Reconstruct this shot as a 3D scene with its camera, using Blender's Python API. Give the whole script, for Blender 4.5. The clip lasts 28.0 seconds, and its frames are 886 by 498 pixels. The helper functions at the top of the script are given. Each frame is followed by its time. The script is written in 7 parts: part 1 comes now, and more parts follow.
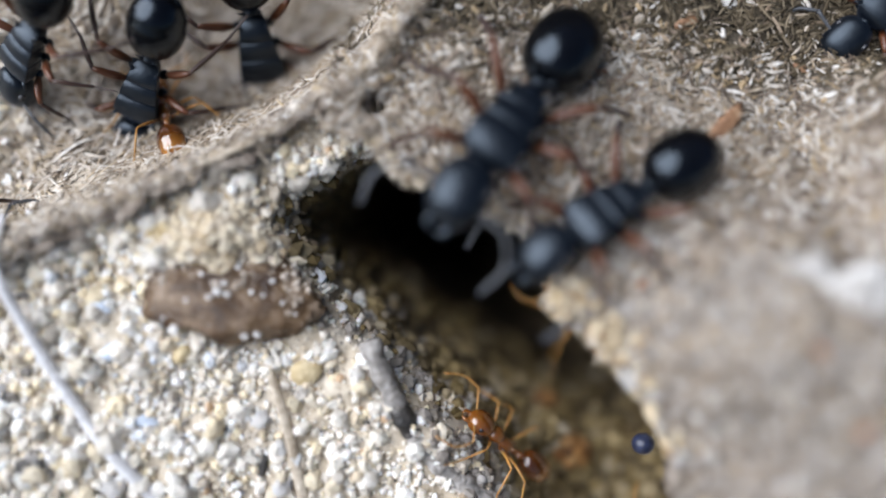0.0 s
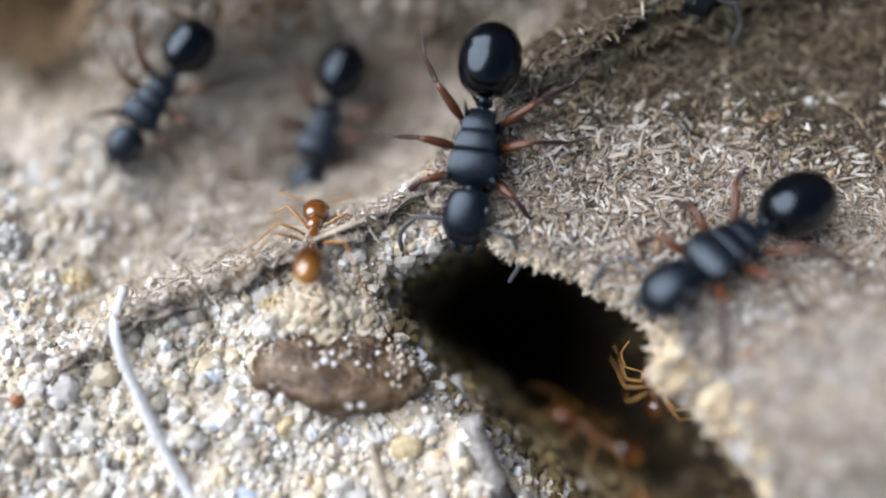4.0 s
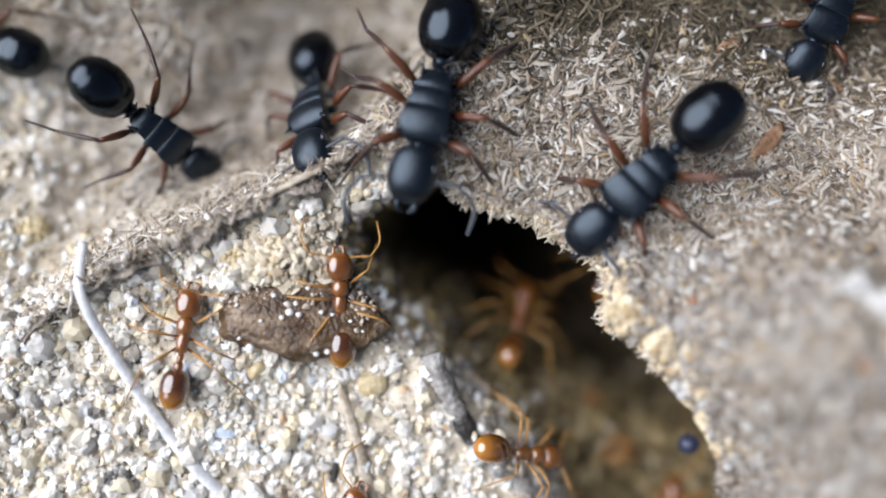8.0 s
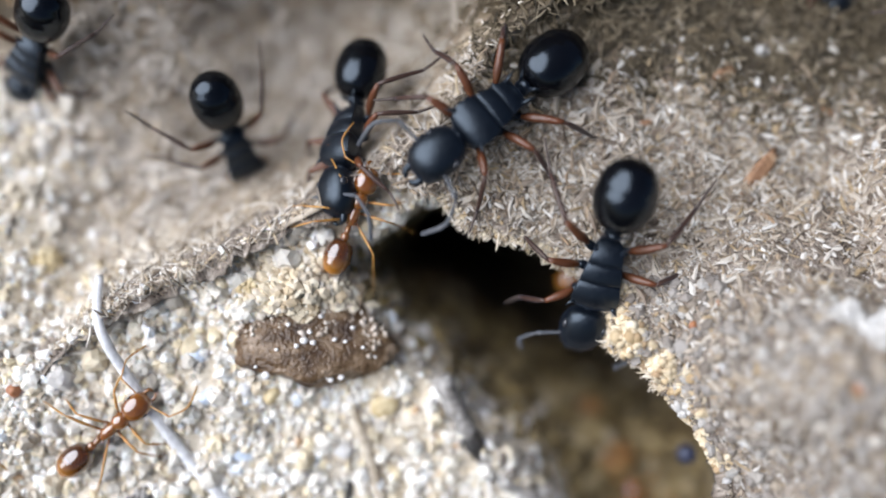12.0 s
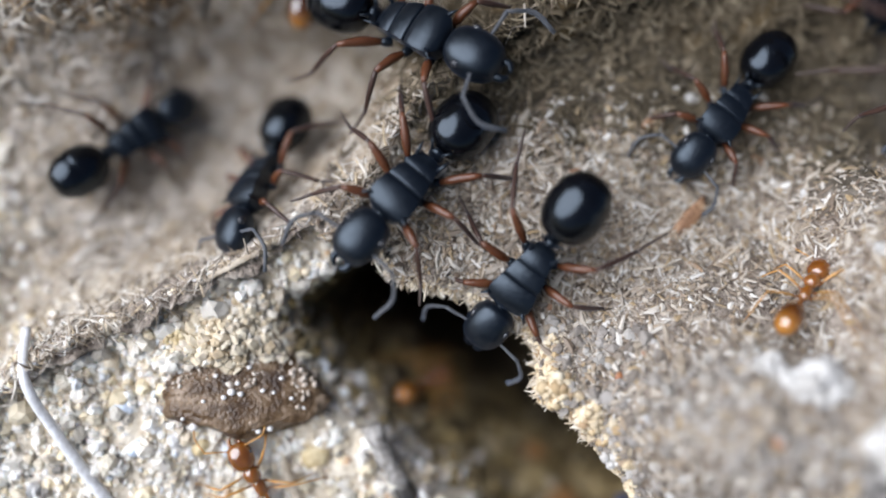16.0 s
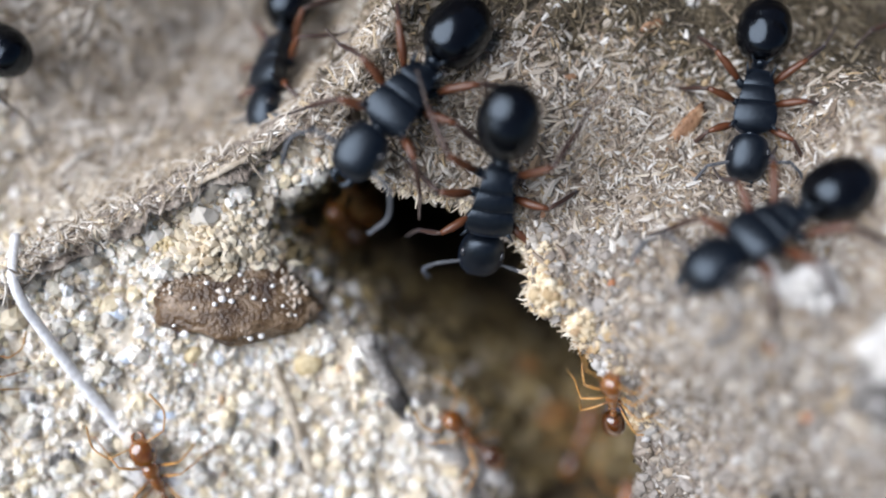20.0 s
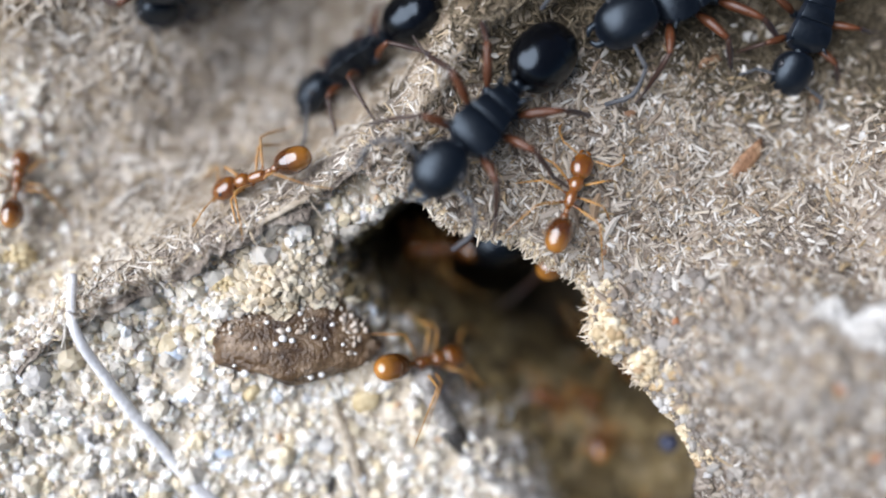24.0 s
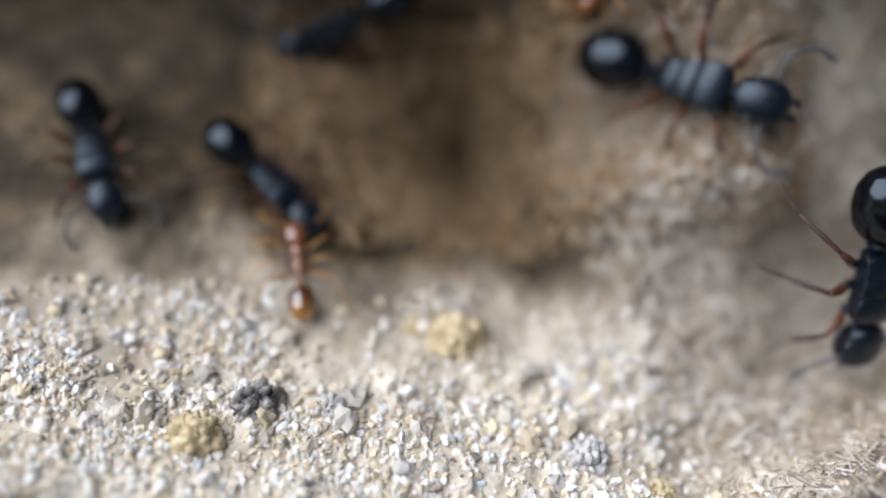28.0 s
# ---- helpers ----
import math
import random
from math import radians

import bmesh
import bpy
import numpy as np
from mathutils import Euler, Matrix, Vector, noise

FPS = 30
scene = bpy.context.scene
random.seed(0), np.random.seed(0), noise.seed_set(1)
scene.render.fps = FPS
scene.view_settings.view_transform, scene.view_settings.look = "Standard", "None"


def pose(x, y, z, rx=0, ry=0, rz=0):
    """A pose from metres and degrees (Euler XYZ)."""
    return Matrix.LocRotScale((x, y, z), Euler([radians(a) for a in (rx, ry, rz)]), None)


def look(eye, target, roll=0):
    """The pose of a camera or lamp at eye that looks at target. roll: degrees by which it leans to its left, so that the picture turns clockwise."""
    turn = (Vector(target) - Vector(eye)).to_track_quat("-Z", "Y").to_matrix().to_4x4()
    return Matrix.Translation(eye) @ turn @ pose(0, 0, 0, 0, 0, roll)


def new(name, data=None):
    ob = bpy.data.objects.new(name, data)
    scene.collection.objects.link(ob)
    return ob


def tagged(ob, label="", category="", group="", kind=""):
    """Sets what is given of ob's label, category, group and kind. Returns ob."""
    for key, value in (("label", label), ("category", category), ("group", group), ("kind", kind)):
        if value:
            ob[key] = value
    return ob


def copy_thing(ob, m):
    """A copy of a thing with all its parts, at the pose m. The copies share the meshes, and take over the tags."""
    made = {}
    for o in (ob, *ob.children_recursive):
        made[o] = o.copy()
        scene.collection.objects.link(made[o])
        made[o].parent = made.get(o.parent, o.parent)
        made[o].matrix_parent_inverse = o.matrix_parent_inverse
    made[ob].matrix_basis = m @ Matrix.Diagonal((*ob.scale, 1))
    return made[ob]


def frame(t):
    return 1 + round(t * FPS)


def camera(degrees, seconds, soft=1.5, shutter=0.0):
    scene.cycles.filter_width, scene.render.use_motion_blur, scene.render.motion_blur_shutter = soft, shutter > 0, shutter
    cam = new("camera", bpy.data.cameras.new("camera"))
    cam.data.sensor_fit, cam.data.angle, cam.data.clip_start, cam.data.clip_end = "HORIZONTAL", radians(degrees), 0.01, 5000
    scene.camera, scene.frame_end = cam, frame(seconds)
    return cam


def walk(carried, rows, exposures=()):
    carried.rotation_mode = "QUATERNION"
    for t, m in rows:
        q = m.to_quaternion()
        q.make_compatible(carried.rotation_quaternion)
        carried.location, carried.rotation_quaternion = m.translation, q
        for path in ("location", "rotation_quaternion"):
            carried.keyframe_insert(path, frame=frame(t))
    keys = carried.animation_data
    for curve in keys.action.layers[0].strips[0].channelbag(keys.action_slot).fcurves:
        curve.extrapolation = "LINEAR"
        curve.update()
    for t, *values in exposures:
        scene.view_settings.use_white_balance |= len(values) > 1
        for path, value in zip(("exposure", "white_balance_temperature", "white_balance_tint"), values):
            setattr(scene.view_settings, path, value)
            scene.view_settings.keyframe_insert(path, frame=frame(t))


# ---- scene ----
MM = 0.001
LEAN = radians(55)


def at(u, v, h):
    """A place on the bank: u along it, v up it, h out of it, all in millimetres."""
    return Vector((u, v * math.sin(LEAN) - h * math.cos(LEAN), v * math.cos(LEAN) + h * math.sin(LEAN))) * MM


BANK = Matrix(((1, 0, 0), (0, math.sin(LEAN), -math.cos(LEAN)), (0, math.cos(LEAN), math.sin(LEAN))))
BANK_NP = np.array(BANK)

# ---- camera ----
cam = camera(55, 28.0, soft=2.0)
cam.data.dof.use_dof = True
cam.data.dof.focus_distance = 0.0234
cam.data.dof.aperture_fstop = 12.5
EXPOSURE = 0.57
PATH = [
    (0.0, look((-0.000569, -0.011672, 0.018796), (0.001231, 0.000463, -0.001131), 8.57)),
    (0.5, look((-0.000900, -0.011728, 0.018744), (0.000983, 0.000604, -0.001053), 8.65)),
    (1.0, look((-0.001565, -0.012014, 0.018572), (-0.000301, 0.000994, -0.000838), 6.00)),
    (1.5, look((-0.002364, -0.012397, 0.018300), (-0.001926, 0.001604, -0.000444), 2.72)),
    (2.0, look((-0.002882, -0.012817, 0.018015), (-0.002310, 0.002006, -0.000083), 3.06)),
    (2.5, look((-0.002961, -0.013196, 0.017843), (-0.001832, 0.002237, 0.000290), 4.49)),
    (4.5, look((-0.001943, -0.014331, 0.017670), (-0.001420, 0.001662, 0.000596), 4.41)),
    (5.0, look((-0.001647, -0.014274, 0.017746), (-0.001017, 0.001325, 0.000316), 4.55)),
    (5.5, look((-0.001331, -0.014059, 0.018083), (-0.000325, 0.000904, 0.000120), 6.04)),
    (6.0, look((-0.001254, -0.013706, 0.018441), (0.000231, 0.000684, 0.000049), 6.70)),
    (6.5, look((-0.001378, -0.013178, 0.018881), (0.000348, 0.000753, 0.000159), 7.35)),
    (7.0, look((-0.001655, -0.012511, 0.019433), (0.000072, 0.000774, 0.000247), 7.62)),
    (7.5, look((-0.001970, -0.011741, 0.019917), (-0.000257, 0.000588, 0.000102), 7.34)),
    (8.0, look((-0.002157, -0.011112, 0.020447), (-0.000450, 0.000300, 0.000090), 7.58)),
    (8.5, look((-0.002366, -0.010786, 0.020737), (-0.000478, 0.000212, 0.000169), 8.25)),
    (9.0, look((-0.002477, -0.010628, 0.020975), (-0.000411, 0.000043, 0.000253), 9.45)),
    (9.5, look((-0.002508, -0.010536, 0.021146), (-0.000150, -0.000113, 0.000329), 10.98)),
    (10.0, look((-0.002542, -0.010467, 0.021435), (-0.000040, -0.000236, 0.000540), 11.77)),
    (10.5, look((-0.002620, -0.010390, 0.021671), (-0.000162, -0.000184, 0.000758), 11.19)),
    (11.0, look((-0.002719, -0.010227, 0.021753), (-0.000342, 0.000075, 0.000878), 10.58)),
    (11.5, look((-0.002847, -0.010078, 0.021803), (-0.000418, 0.000423, 0.001033), 10.64)),
    (12.0, look((-0.003046, -0.009997, 0.021834), (-0.000742, 0.000634, 0.001116), 9.89)),
    (12.5, look((-0.003077, -0.009958, 0.021807), (-0.000828, 0.000700, 0.001097), 9.78)),
    (14.5, look((-0.002353, -0.010070, 0.021802), (-0.000005, 0.000069, 0.000845), 10.44)),
    (15.0, look((-0.002013, -0.009872, 0.021911), (0.000095, 0.000660, 0.001121), 9.02)),
    (15.5, look((-0.001420, -0.009581, 0.022219), (0.000911, 0.001592, 0.001791), 9.61)),
    (16.0, look((-0.001054, -0.009390, 0.022348), (0.001288, 0.001751, 0.001904), 9.33)),
    (16.5, look((-0.000983, -0.009366, 0.022395), (0.001255, 0.001623, 0.001858), 9.04)),
    (17.0, look((-0.001020, -0.009399, 0.022277), (0.001159, 0.001325, 0.001594), 8.78)),
    (17.5, look((-0.001055, -0.009504, 0.022051), (0.001186, 0.000987, 0.001255), 9.13)),
    (18.0, look((-0.001166, -0.009702, 0.021866), (0.000927, 0.000468, 0.000896), 8.79)),
    (18.5, look((-0.001171, -0.009919, 0.021702), (0.000766, 0.000203, 0.000693), 8.27)),
    (19.0, look((-0.001063, -0.010063, 0.021648), (0.000869, 0.000105, 0.000662), 8.14)),
    (19.5, look((-0.000810, -0.010068, 0.021664), (0.001196, -0.000086, 0.000595), 9.10)),
    (20.0, look((-0.000675, -0.010092, 0.021687), (0.001485, -0.000408, 0.000495), 10.13)),
    (20.5, look((-0.000812, -0.010120, 0.021673), (0.001457, -0.000670, 0.000387), 10.81)),
    (21.0, look((-0.001266, -0.010133, 0.021618), (0.000811, -0.000799, 0.000260), 10.04)),
    (21.5, look((-0.001628, -0.010090, 0.021606), (0.000452, -0.000821, 0.000221), 9.98)),
    (23.5, look((-0.001710, -0.009514, 0.021829), (0.000907, -0.000433, 0.000422), 13.46)),
    (24.0, look((-0.002731, -0.008696, 0.022048), (-0.000163, 0.000678, 0.000762), 12.28)),
    (24.5, look((-0.004666, -0.007890, 0.022454), (-0.002206, 0.001990, 0.001385), 10.59)),
    (25.0, look((-0.006616, -0.007251, 0.022610), (-0.004243, 0.002979, 0.001699), 9.54)),
    (25.5, look((-0.007362, -0.007465, 0.022714), (-0.005085, 0.003320, 0.002072), 8.50)),
    (26.0, look((-0.010931, -0.008726, 0.022416), (-0.008850, 0.002851, 0.002187), 7.61)),
    (26.5, look((-0.015444, -0.010546, 0.021585), (-0.013031, 0.002942, 0.002616), 7.87)),
    (27.0, look((-0.018830, -0.011582, 0.020473), (-0.016460, 0.003751, 0.002956), 7.46)),
    (27.5, look((-0.021112, -0.012083, 0.019480), (-0.018138, 0.004562, 0.003305), 7.88)),
    (28.0, look((-0.022291, -0.011879, 0.017684), (-0.018677, 0.006282, 0.003377), 8.63)),
]

walk(cam, PATH, [(0.0, EXPOSURE - 0.06), (5.0, EXPOSURE + 0.04), (7.0, EXPOSURE + 0.02), (10.0, EXPOSURE + 0.05), (14.5, EXPOSURE), (24.0, EXPOSURE), (26.0, EXPOSURE - 0.08), (28.0, EXPOSURE - 0.25)])

# ---- light: bright overcast sky, broad soft sun from the left ----
world = bpy.data.worlds.new("world")
scene.world = world
world.use_nodes = True
wn = world.node_tree
sky = wn.nodes.new("ShaderNodeTexSky")
sky.sky_type, sky.sun_disc = "NISHITA", False
sky.sun_elevation, sky.sun_rotation = radians(43), radians(-98)
sky.air_density, sky.dust_density, sky.ozone_density = 1.0, 0.8, 2.5
wn.links.new(sky.outputs[0], wn.nodes["Background"].inputs[0])
wn.nodes["Background"].inputs[1].default_value = 0.035
sun = new("sun", bpy.data.lights.new("sun", "SUN"))
sun.data.energy, sun.data.angle, sun.data.color = 4.6, radians(70), (0.885, 0.913, 1.0)
sun.matrix_world = look((-0.70, -0.10, 0.71), (0, 0, 0))


# ---- materials ----
def material(name, rough=0.8, metal=0.0):
    m = bpy.data.materials.new(name)
    m.use_nodes = True
    b = m.node_tree.nodes["Principled BSDF"]
    b.inputs["Roughness"].default_value, b.inputs["Metallic"].default_value = rough, metal
    return m, m.node_tree, b


def ramp(nt, stops, mode="LINEAR"):
    r = nt.nodes.new("ShaderNodeValToRGB")
    r.color_ramp.interpolation = mode
    while len(r.color_ramp.elements) < len(stops):
        r.color_ramp.elements.new(0.5)
    for e, (p, c) in zip(r.color_ramp.elements, stops):
        e.position, e.color = p, (*c, 1)
    return r


def tex(nt, kind, scale, detail=4.0):
    co = nt.nodes.new("ShaderNodeTexCoord")
    t = nt.nodes.new(kind)
    t.inputs["Scale"].default_value = scale
    if "Detail" in t.inputs:
        t.inputs["Detail"].default_value = detail
    nt.links.new(co.outputs["Object"], t.inputs["Vector"])
    return t


def mix(nt, fac, a, b, mode="MIX"):
    m = nt.nodes.new("ShaderNodeMix")
    m.data_type, m.blend_type = "RGBA", mode
    for sock, val in ((m.inputs[0], fac), (m.inputs[6], a), (m.inputs[7], b)):
        if isinstance(val, (int, float)):
            sock.default_value = val
        elif isinstance(val, tuple):
            sock.default_value = (*val, 1)
        else:
            nt.links.new(val, sock)
    return m.outputs[2]


def bump(nt, b, src, strength, dist):
    n = nt.nodes.new("ShaderNodeBump")
    n.inputs["Strength"].default_value, n.inputs["Distance"].default_value = strength, dist
    nt.links.new(src, n.inputs["Height"])
    nt.links.new(n.outputs[0], b.inputs["Normal"])


def mat_mottled(name, stops, scale, rough=0.85, fine=4.0, relief=0.00008, second=(0.5, 0.45, 0.38)):
    m, nt, b = material(name, rough)
    n1, n2 = tex(nt, "ShaderNodeTexNoise", scale, 6), tex(nt, "ShaderNodeTexNoise", scale * fine, 3)
    r = ramp(nt, stops)
    nt.links.new(n1.outputs[0], r.inputs[0])
    f = ramp(nt, [(0.35, (0, 0, 0)), (0.7, (1, 1, 1))])
    nt.links.new(n2.outputs[0], f.inputs[0])
    c = mix(nt, f.outputs[0], r.outputs[0], mix(nt, 0.6, r.outputs[0], second, "MULTIPLY"))
    nt.links.new(c, b.inputs["Base Color"])
    bump(nt, b, n2.outputs[0], 0.8, relief)
    return m


def mat_pieces(name, stops, rough=0.6, scale=4000, spec=0.5, sub=0.0, single=False):
    """Every loose piece takes its own colour out of the ramp, with a little grain; single: pieces that are objects of their own."""
    m, nt, b = material(name, rough)
    g = nt.nodes.new("ShaderNodeObjectInfo" if single else "ShaderNodeNewGeometry")
    r = ramp(nt, stops, "CONSTANT" if len(stops) > 6 else "LINEAR")
    nt.links.new(g.outputs["Random" if single else "Random Per Island"], r.inputs[0])
    n = tex(nt, "ShaderNodeTexNoise", scale, 3)
    f = ramp(nt, [(0.3, (0.80, 0.77, 0.72)), (0.6, (1, 1, 1))])
    nt.links.new(n.outputs[0], f.inputs[0])
    nt.links.new(mix(nt, 1.0, r.outputs[0], f.outputs[0], "MULTIPLY"), b.inputs["Base Color"])
    b.inputs["Specular IOR Level"].default_value = spec
    b.inputs["Subsurface Weight"].default_value = sub
    b.inputs["Subsurface Radius"].default_value = (0.0002, 0.00015, 0.0001)
    bump(nt, b, n.outputs[0], 0.5, 0.00003)
    return m


# bank soil: pale sand on one side, brown plant litter on the other, after their own masks
def mat_soil():
    m, nt, b = material("soil", 0.9)
    n1, n2 = tex(nt, "ShaderNodeTexNoise", 700, 6), tex(nt, "ShaderNodeTexNoise", 5200, 3)
    v = tex(nt, "ShaderNodeTexVoronoi", 7500)
    sand = ramp(nt, [(0.3, (0.36, 0.30, 0.22)), (0.5, (0.54, 0.48, 0.39)), (0.7, (0.70, 0.65, 0.57))])
    litter = ramp(nt, [(0.3, (0.10, 0.075, 0.05)), (0.5, (0.27, 0.21, 0.15)), (0.7, (0.44, 0.37, 0.285))])
    # dark ramp: brown soil of hollow and recess with their shade put in
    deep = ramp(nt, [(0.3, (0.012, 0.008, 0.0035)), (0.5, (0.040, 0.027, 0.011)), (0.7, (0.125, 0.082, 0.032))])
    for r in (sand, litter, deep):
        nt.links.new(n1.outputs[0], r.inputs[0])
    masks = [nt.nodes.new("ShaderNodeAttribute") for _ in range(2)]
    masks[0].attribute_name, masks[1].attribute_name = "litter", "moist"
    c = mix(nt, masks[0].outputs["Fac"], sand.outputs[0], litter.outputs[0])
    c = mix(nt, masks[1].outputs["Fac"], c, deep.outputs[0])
    sep = nt.nodes.new("ShaderNodeSeparateColor")
    nt.links.new(v.outputs["Color"], sep.inputs[0])
    f = ramp(nt, [(0.0, (0.42, 0.38, 0.33)), (0.25, (0.80, 0.74, 0.64)), (0.6, (1.0, 0.97, 0.92)), (1.0, (1.15, 1.13, 1.1))])
    nt.links.new(sep.outputs[0], f.inputs[0])
    nt.links.new(mix(nt, 0.85, c, f.outputs[0], "MULTIPLY"), b.inputs["Base Color"])
    rim = ramp(nt, [(0.0, (1, 1, 1)), (0.7, (0, 0, 0))])
    nt.links.new(v.outputs["Distance"], rim.inputs[0])
    bump(nt, b, mix(nt, 0.35, rim.outputs[0], n2.outputs[0]), 1.0, 0.00012)
    return m


SOIL = mat_soil()
CARTON = mat_mottled("plant_carton", [(0.3, (0.13, 0.10, 0.08)), (0.48, (0.30, 0.25, 0.205)), (0.68, (0.50, 0.44, 0.375))], 2600, 0.9, 3.5, 0.00015, (0.30, 0.26, 0.22))


def add_damp_shade(m):
    """Dark humus with shade worked into its colour, over part of a sheet, after its own mask."""
    nt = m.node_tree
    b = nt.nodes["Principled BSDF"]
    old = b.inputs["Base Color"].links[0].from_socket
    mask = nt.nodes.new("ShaderNodeAttribute")
    mask.attribute_name = "damp"
    nt.links.new(mix(nt, mask.outputs["Fac"], old, (0.05, 0.039, 0.023)), b.inputs["Base Color"])


add_damp_shade(CARTON)
GRAIN = mat_pieces("sand_grain", [(0.0, (0.78, 0.73, 0.65)), (0.25, (0.86, 0.85, 0.82)), (0.45, (0.70, 0.61, 0.47)), (0.60, (0.77, 0.67, 0.48)), (0.72, (0.81, 0.78, 0.72)), (0.84, (0.50, 0.44, 0.36)), (0.925, (0.70, 0.73, 0.77)), (0.94, (0.22, 0.20, 0.18)), (0.965, (0.60, 0.42, 0.27)), (0.972, (0.86, 0.85, 0.83))], 0.55, 5000, 0.4, 0.15)
FIBRE = mat_pieces("dry_fibre", [(0.0, (0.348, 0.291, 0.226)), (0.18, (0.479, 0.422, 0.352)), (0.36, (0.200, 0.152, 0.113)), (0.48, (0.574, 0.531, 0.470)), (0.62, (0.331, 0.252, 0.174)), (0.73, (0.104, 0.078, 0.057)), (0.83, (0.374, 0.278, 0.161)), (0.91, (0.661, 0.635, 0.592))], 0.6, 6000, 0.4)
TAN = mat_pieces("tan_fibre", [(0.0, (0.48, 0.41, 0.33)), (0.2, (0.60, 0.54, 0.46)), (0.38, (0.28, 0.22, 0.165)), (0.5, (0.68, 0.63, 0.56)), (0.65, (0.42, 0.335, 0.24)), (0.77, (0.18, 0.14, 0.105)), (0.85, (0.50, 0.40, 0.27)), (0.93, (0.74, 0.71, 0.66))], 0.6, 6000, 0.4)
CRUMB = mat_pieces("cream_crumb", [(0.0, (0.62, 0.50, 0.33)), (0.4, (0.74, 0.66, 0.50)), (0.75, (0.50, 0.37, 0.21)), (1.0, (0.36, 0.25, 0.15))], 0.7, 5000, 0.3)

# ---- the lie of the land, in bank millimetres ----
RIDGE = np.array([(-60, -22), (-22, -9), (-16, -5.5), (-12.7, -2.7), (-9.8, -0.5), (-6.8, 0.92), (-4.2, 2.2), (-2.0, 3.6), (-0.9, 4.2), (0.54, 6.3), (2.1, 7.6), (3.7, 8.6), (8, 10.5), (14, 12.5), (60, 20)])
RIM = [(-0.75, 2.6), (-0.19, 1.75), (0.24, 1.56), (1.12, 1.32), (1.91, 1.16), (2.39, 0.76), (3.35, 0.21), (3.9, -0.27), (3.85, -1.66), (4.64, -1.98), (5.27, -2.85), (6.1, -3.8), (6.75, -4.95), (6.9, -6.8), (7.8, -10.5)]
BRINK = [(-0.75, 2.6), (-1.5, 2.25), (-2.7, 1.55), (-3.57, 1.13), (-3.9, 0.33), (-3.0, -0.94), (-2.1, -2.2), (-0.75, -3.0), (-0.1, -4.1), (1.1, -5.7), (1.8, -7.0), (3.0, -10.5)]
HOLLOW = BRINK + [(10.0, -10.5), (9.2, -7.3), (8.9, -5.2), (7.8, -3.6), (6.8, -2.3), (6.2, -1.2), (5.9, 0.6), (5.0, 1.9), (3.0, 2.9), (0.8, 3.1)]


def smooth(x, a, b):
    t = np.clip((x - a) / (b - a), 0, 1)
    return t * t * (3 - 2 * t)


def blob(u, v, cu, cv, ru, rv):
    return np.exp(-((u - cu) / ru) ** 2 - ((v - cv) / rv) ** 2)


def lattice(ix, iy, seed):
    n = (ix.astype(np.int64) * 374761393 + iy.astype(np.int64) * 668265263 + seed * 974634777) & 0x7FFFFFFF
    n = ((n ^ (n >> 13)) * 1274126177) & 0x7FFFFFFF
    return ((n ^ (n >> 16)) & 0xFFFF) / 32767.5 - 1


def rough(u, v, size, seed=0):
    x, y = np.asarray(u, float) / size, np.asarray(v, float) / size
    ix, iy = np.floor(x), np.floor(y)
    fx, fy = x - ix, y - iy
    fx, fy = fx * fx * (3 - 2 * fx), fy * fy * (3 - 2 * fy)
    a, b = lattice(ix, iy, seed), lattice(ix + 1, iy, seed)
    c, d = lattice(ix, iy + 1, seed), lattice(ix + 1, iy + 1, seed)
    return (a * (1 - fx) + b * fx) * (1 - fy) + (c * (1 - fx) + d * fx) * fy


def distance(u, v, line):
    best = np.full(np.shape(u), 1e9)
    for (ax, ay), (bx, by) in zip(line[:-1], line[1:]):
        dx, dy = bx - ax, by - ay
        t = np.clip(((u - ax) * dx + (v - ay) * dy) / (dx * dx + dy * dy), 0, 1)
        best = np.minimum(best, np.hypot(u - ax - t * dx, v - ay - t * dy))
    return best


def inside(u, v, loop):
    hit = np.zeros(np.shape(u), bool)
    for (ax, ay), (bx, by) in zip(loop, loop[1:] + loop[:1]):
        if ay != by:
            hit ^= ((ay > v) != (by > v)) & (u < (bx - ax) * (v - ay) / (by - ay) + ax)
    return hit


def beyond_ridge(u, v):
    return (v - np.interp(u, RIDGE[:, 0], RIDGE[:, 1])) * 0.8


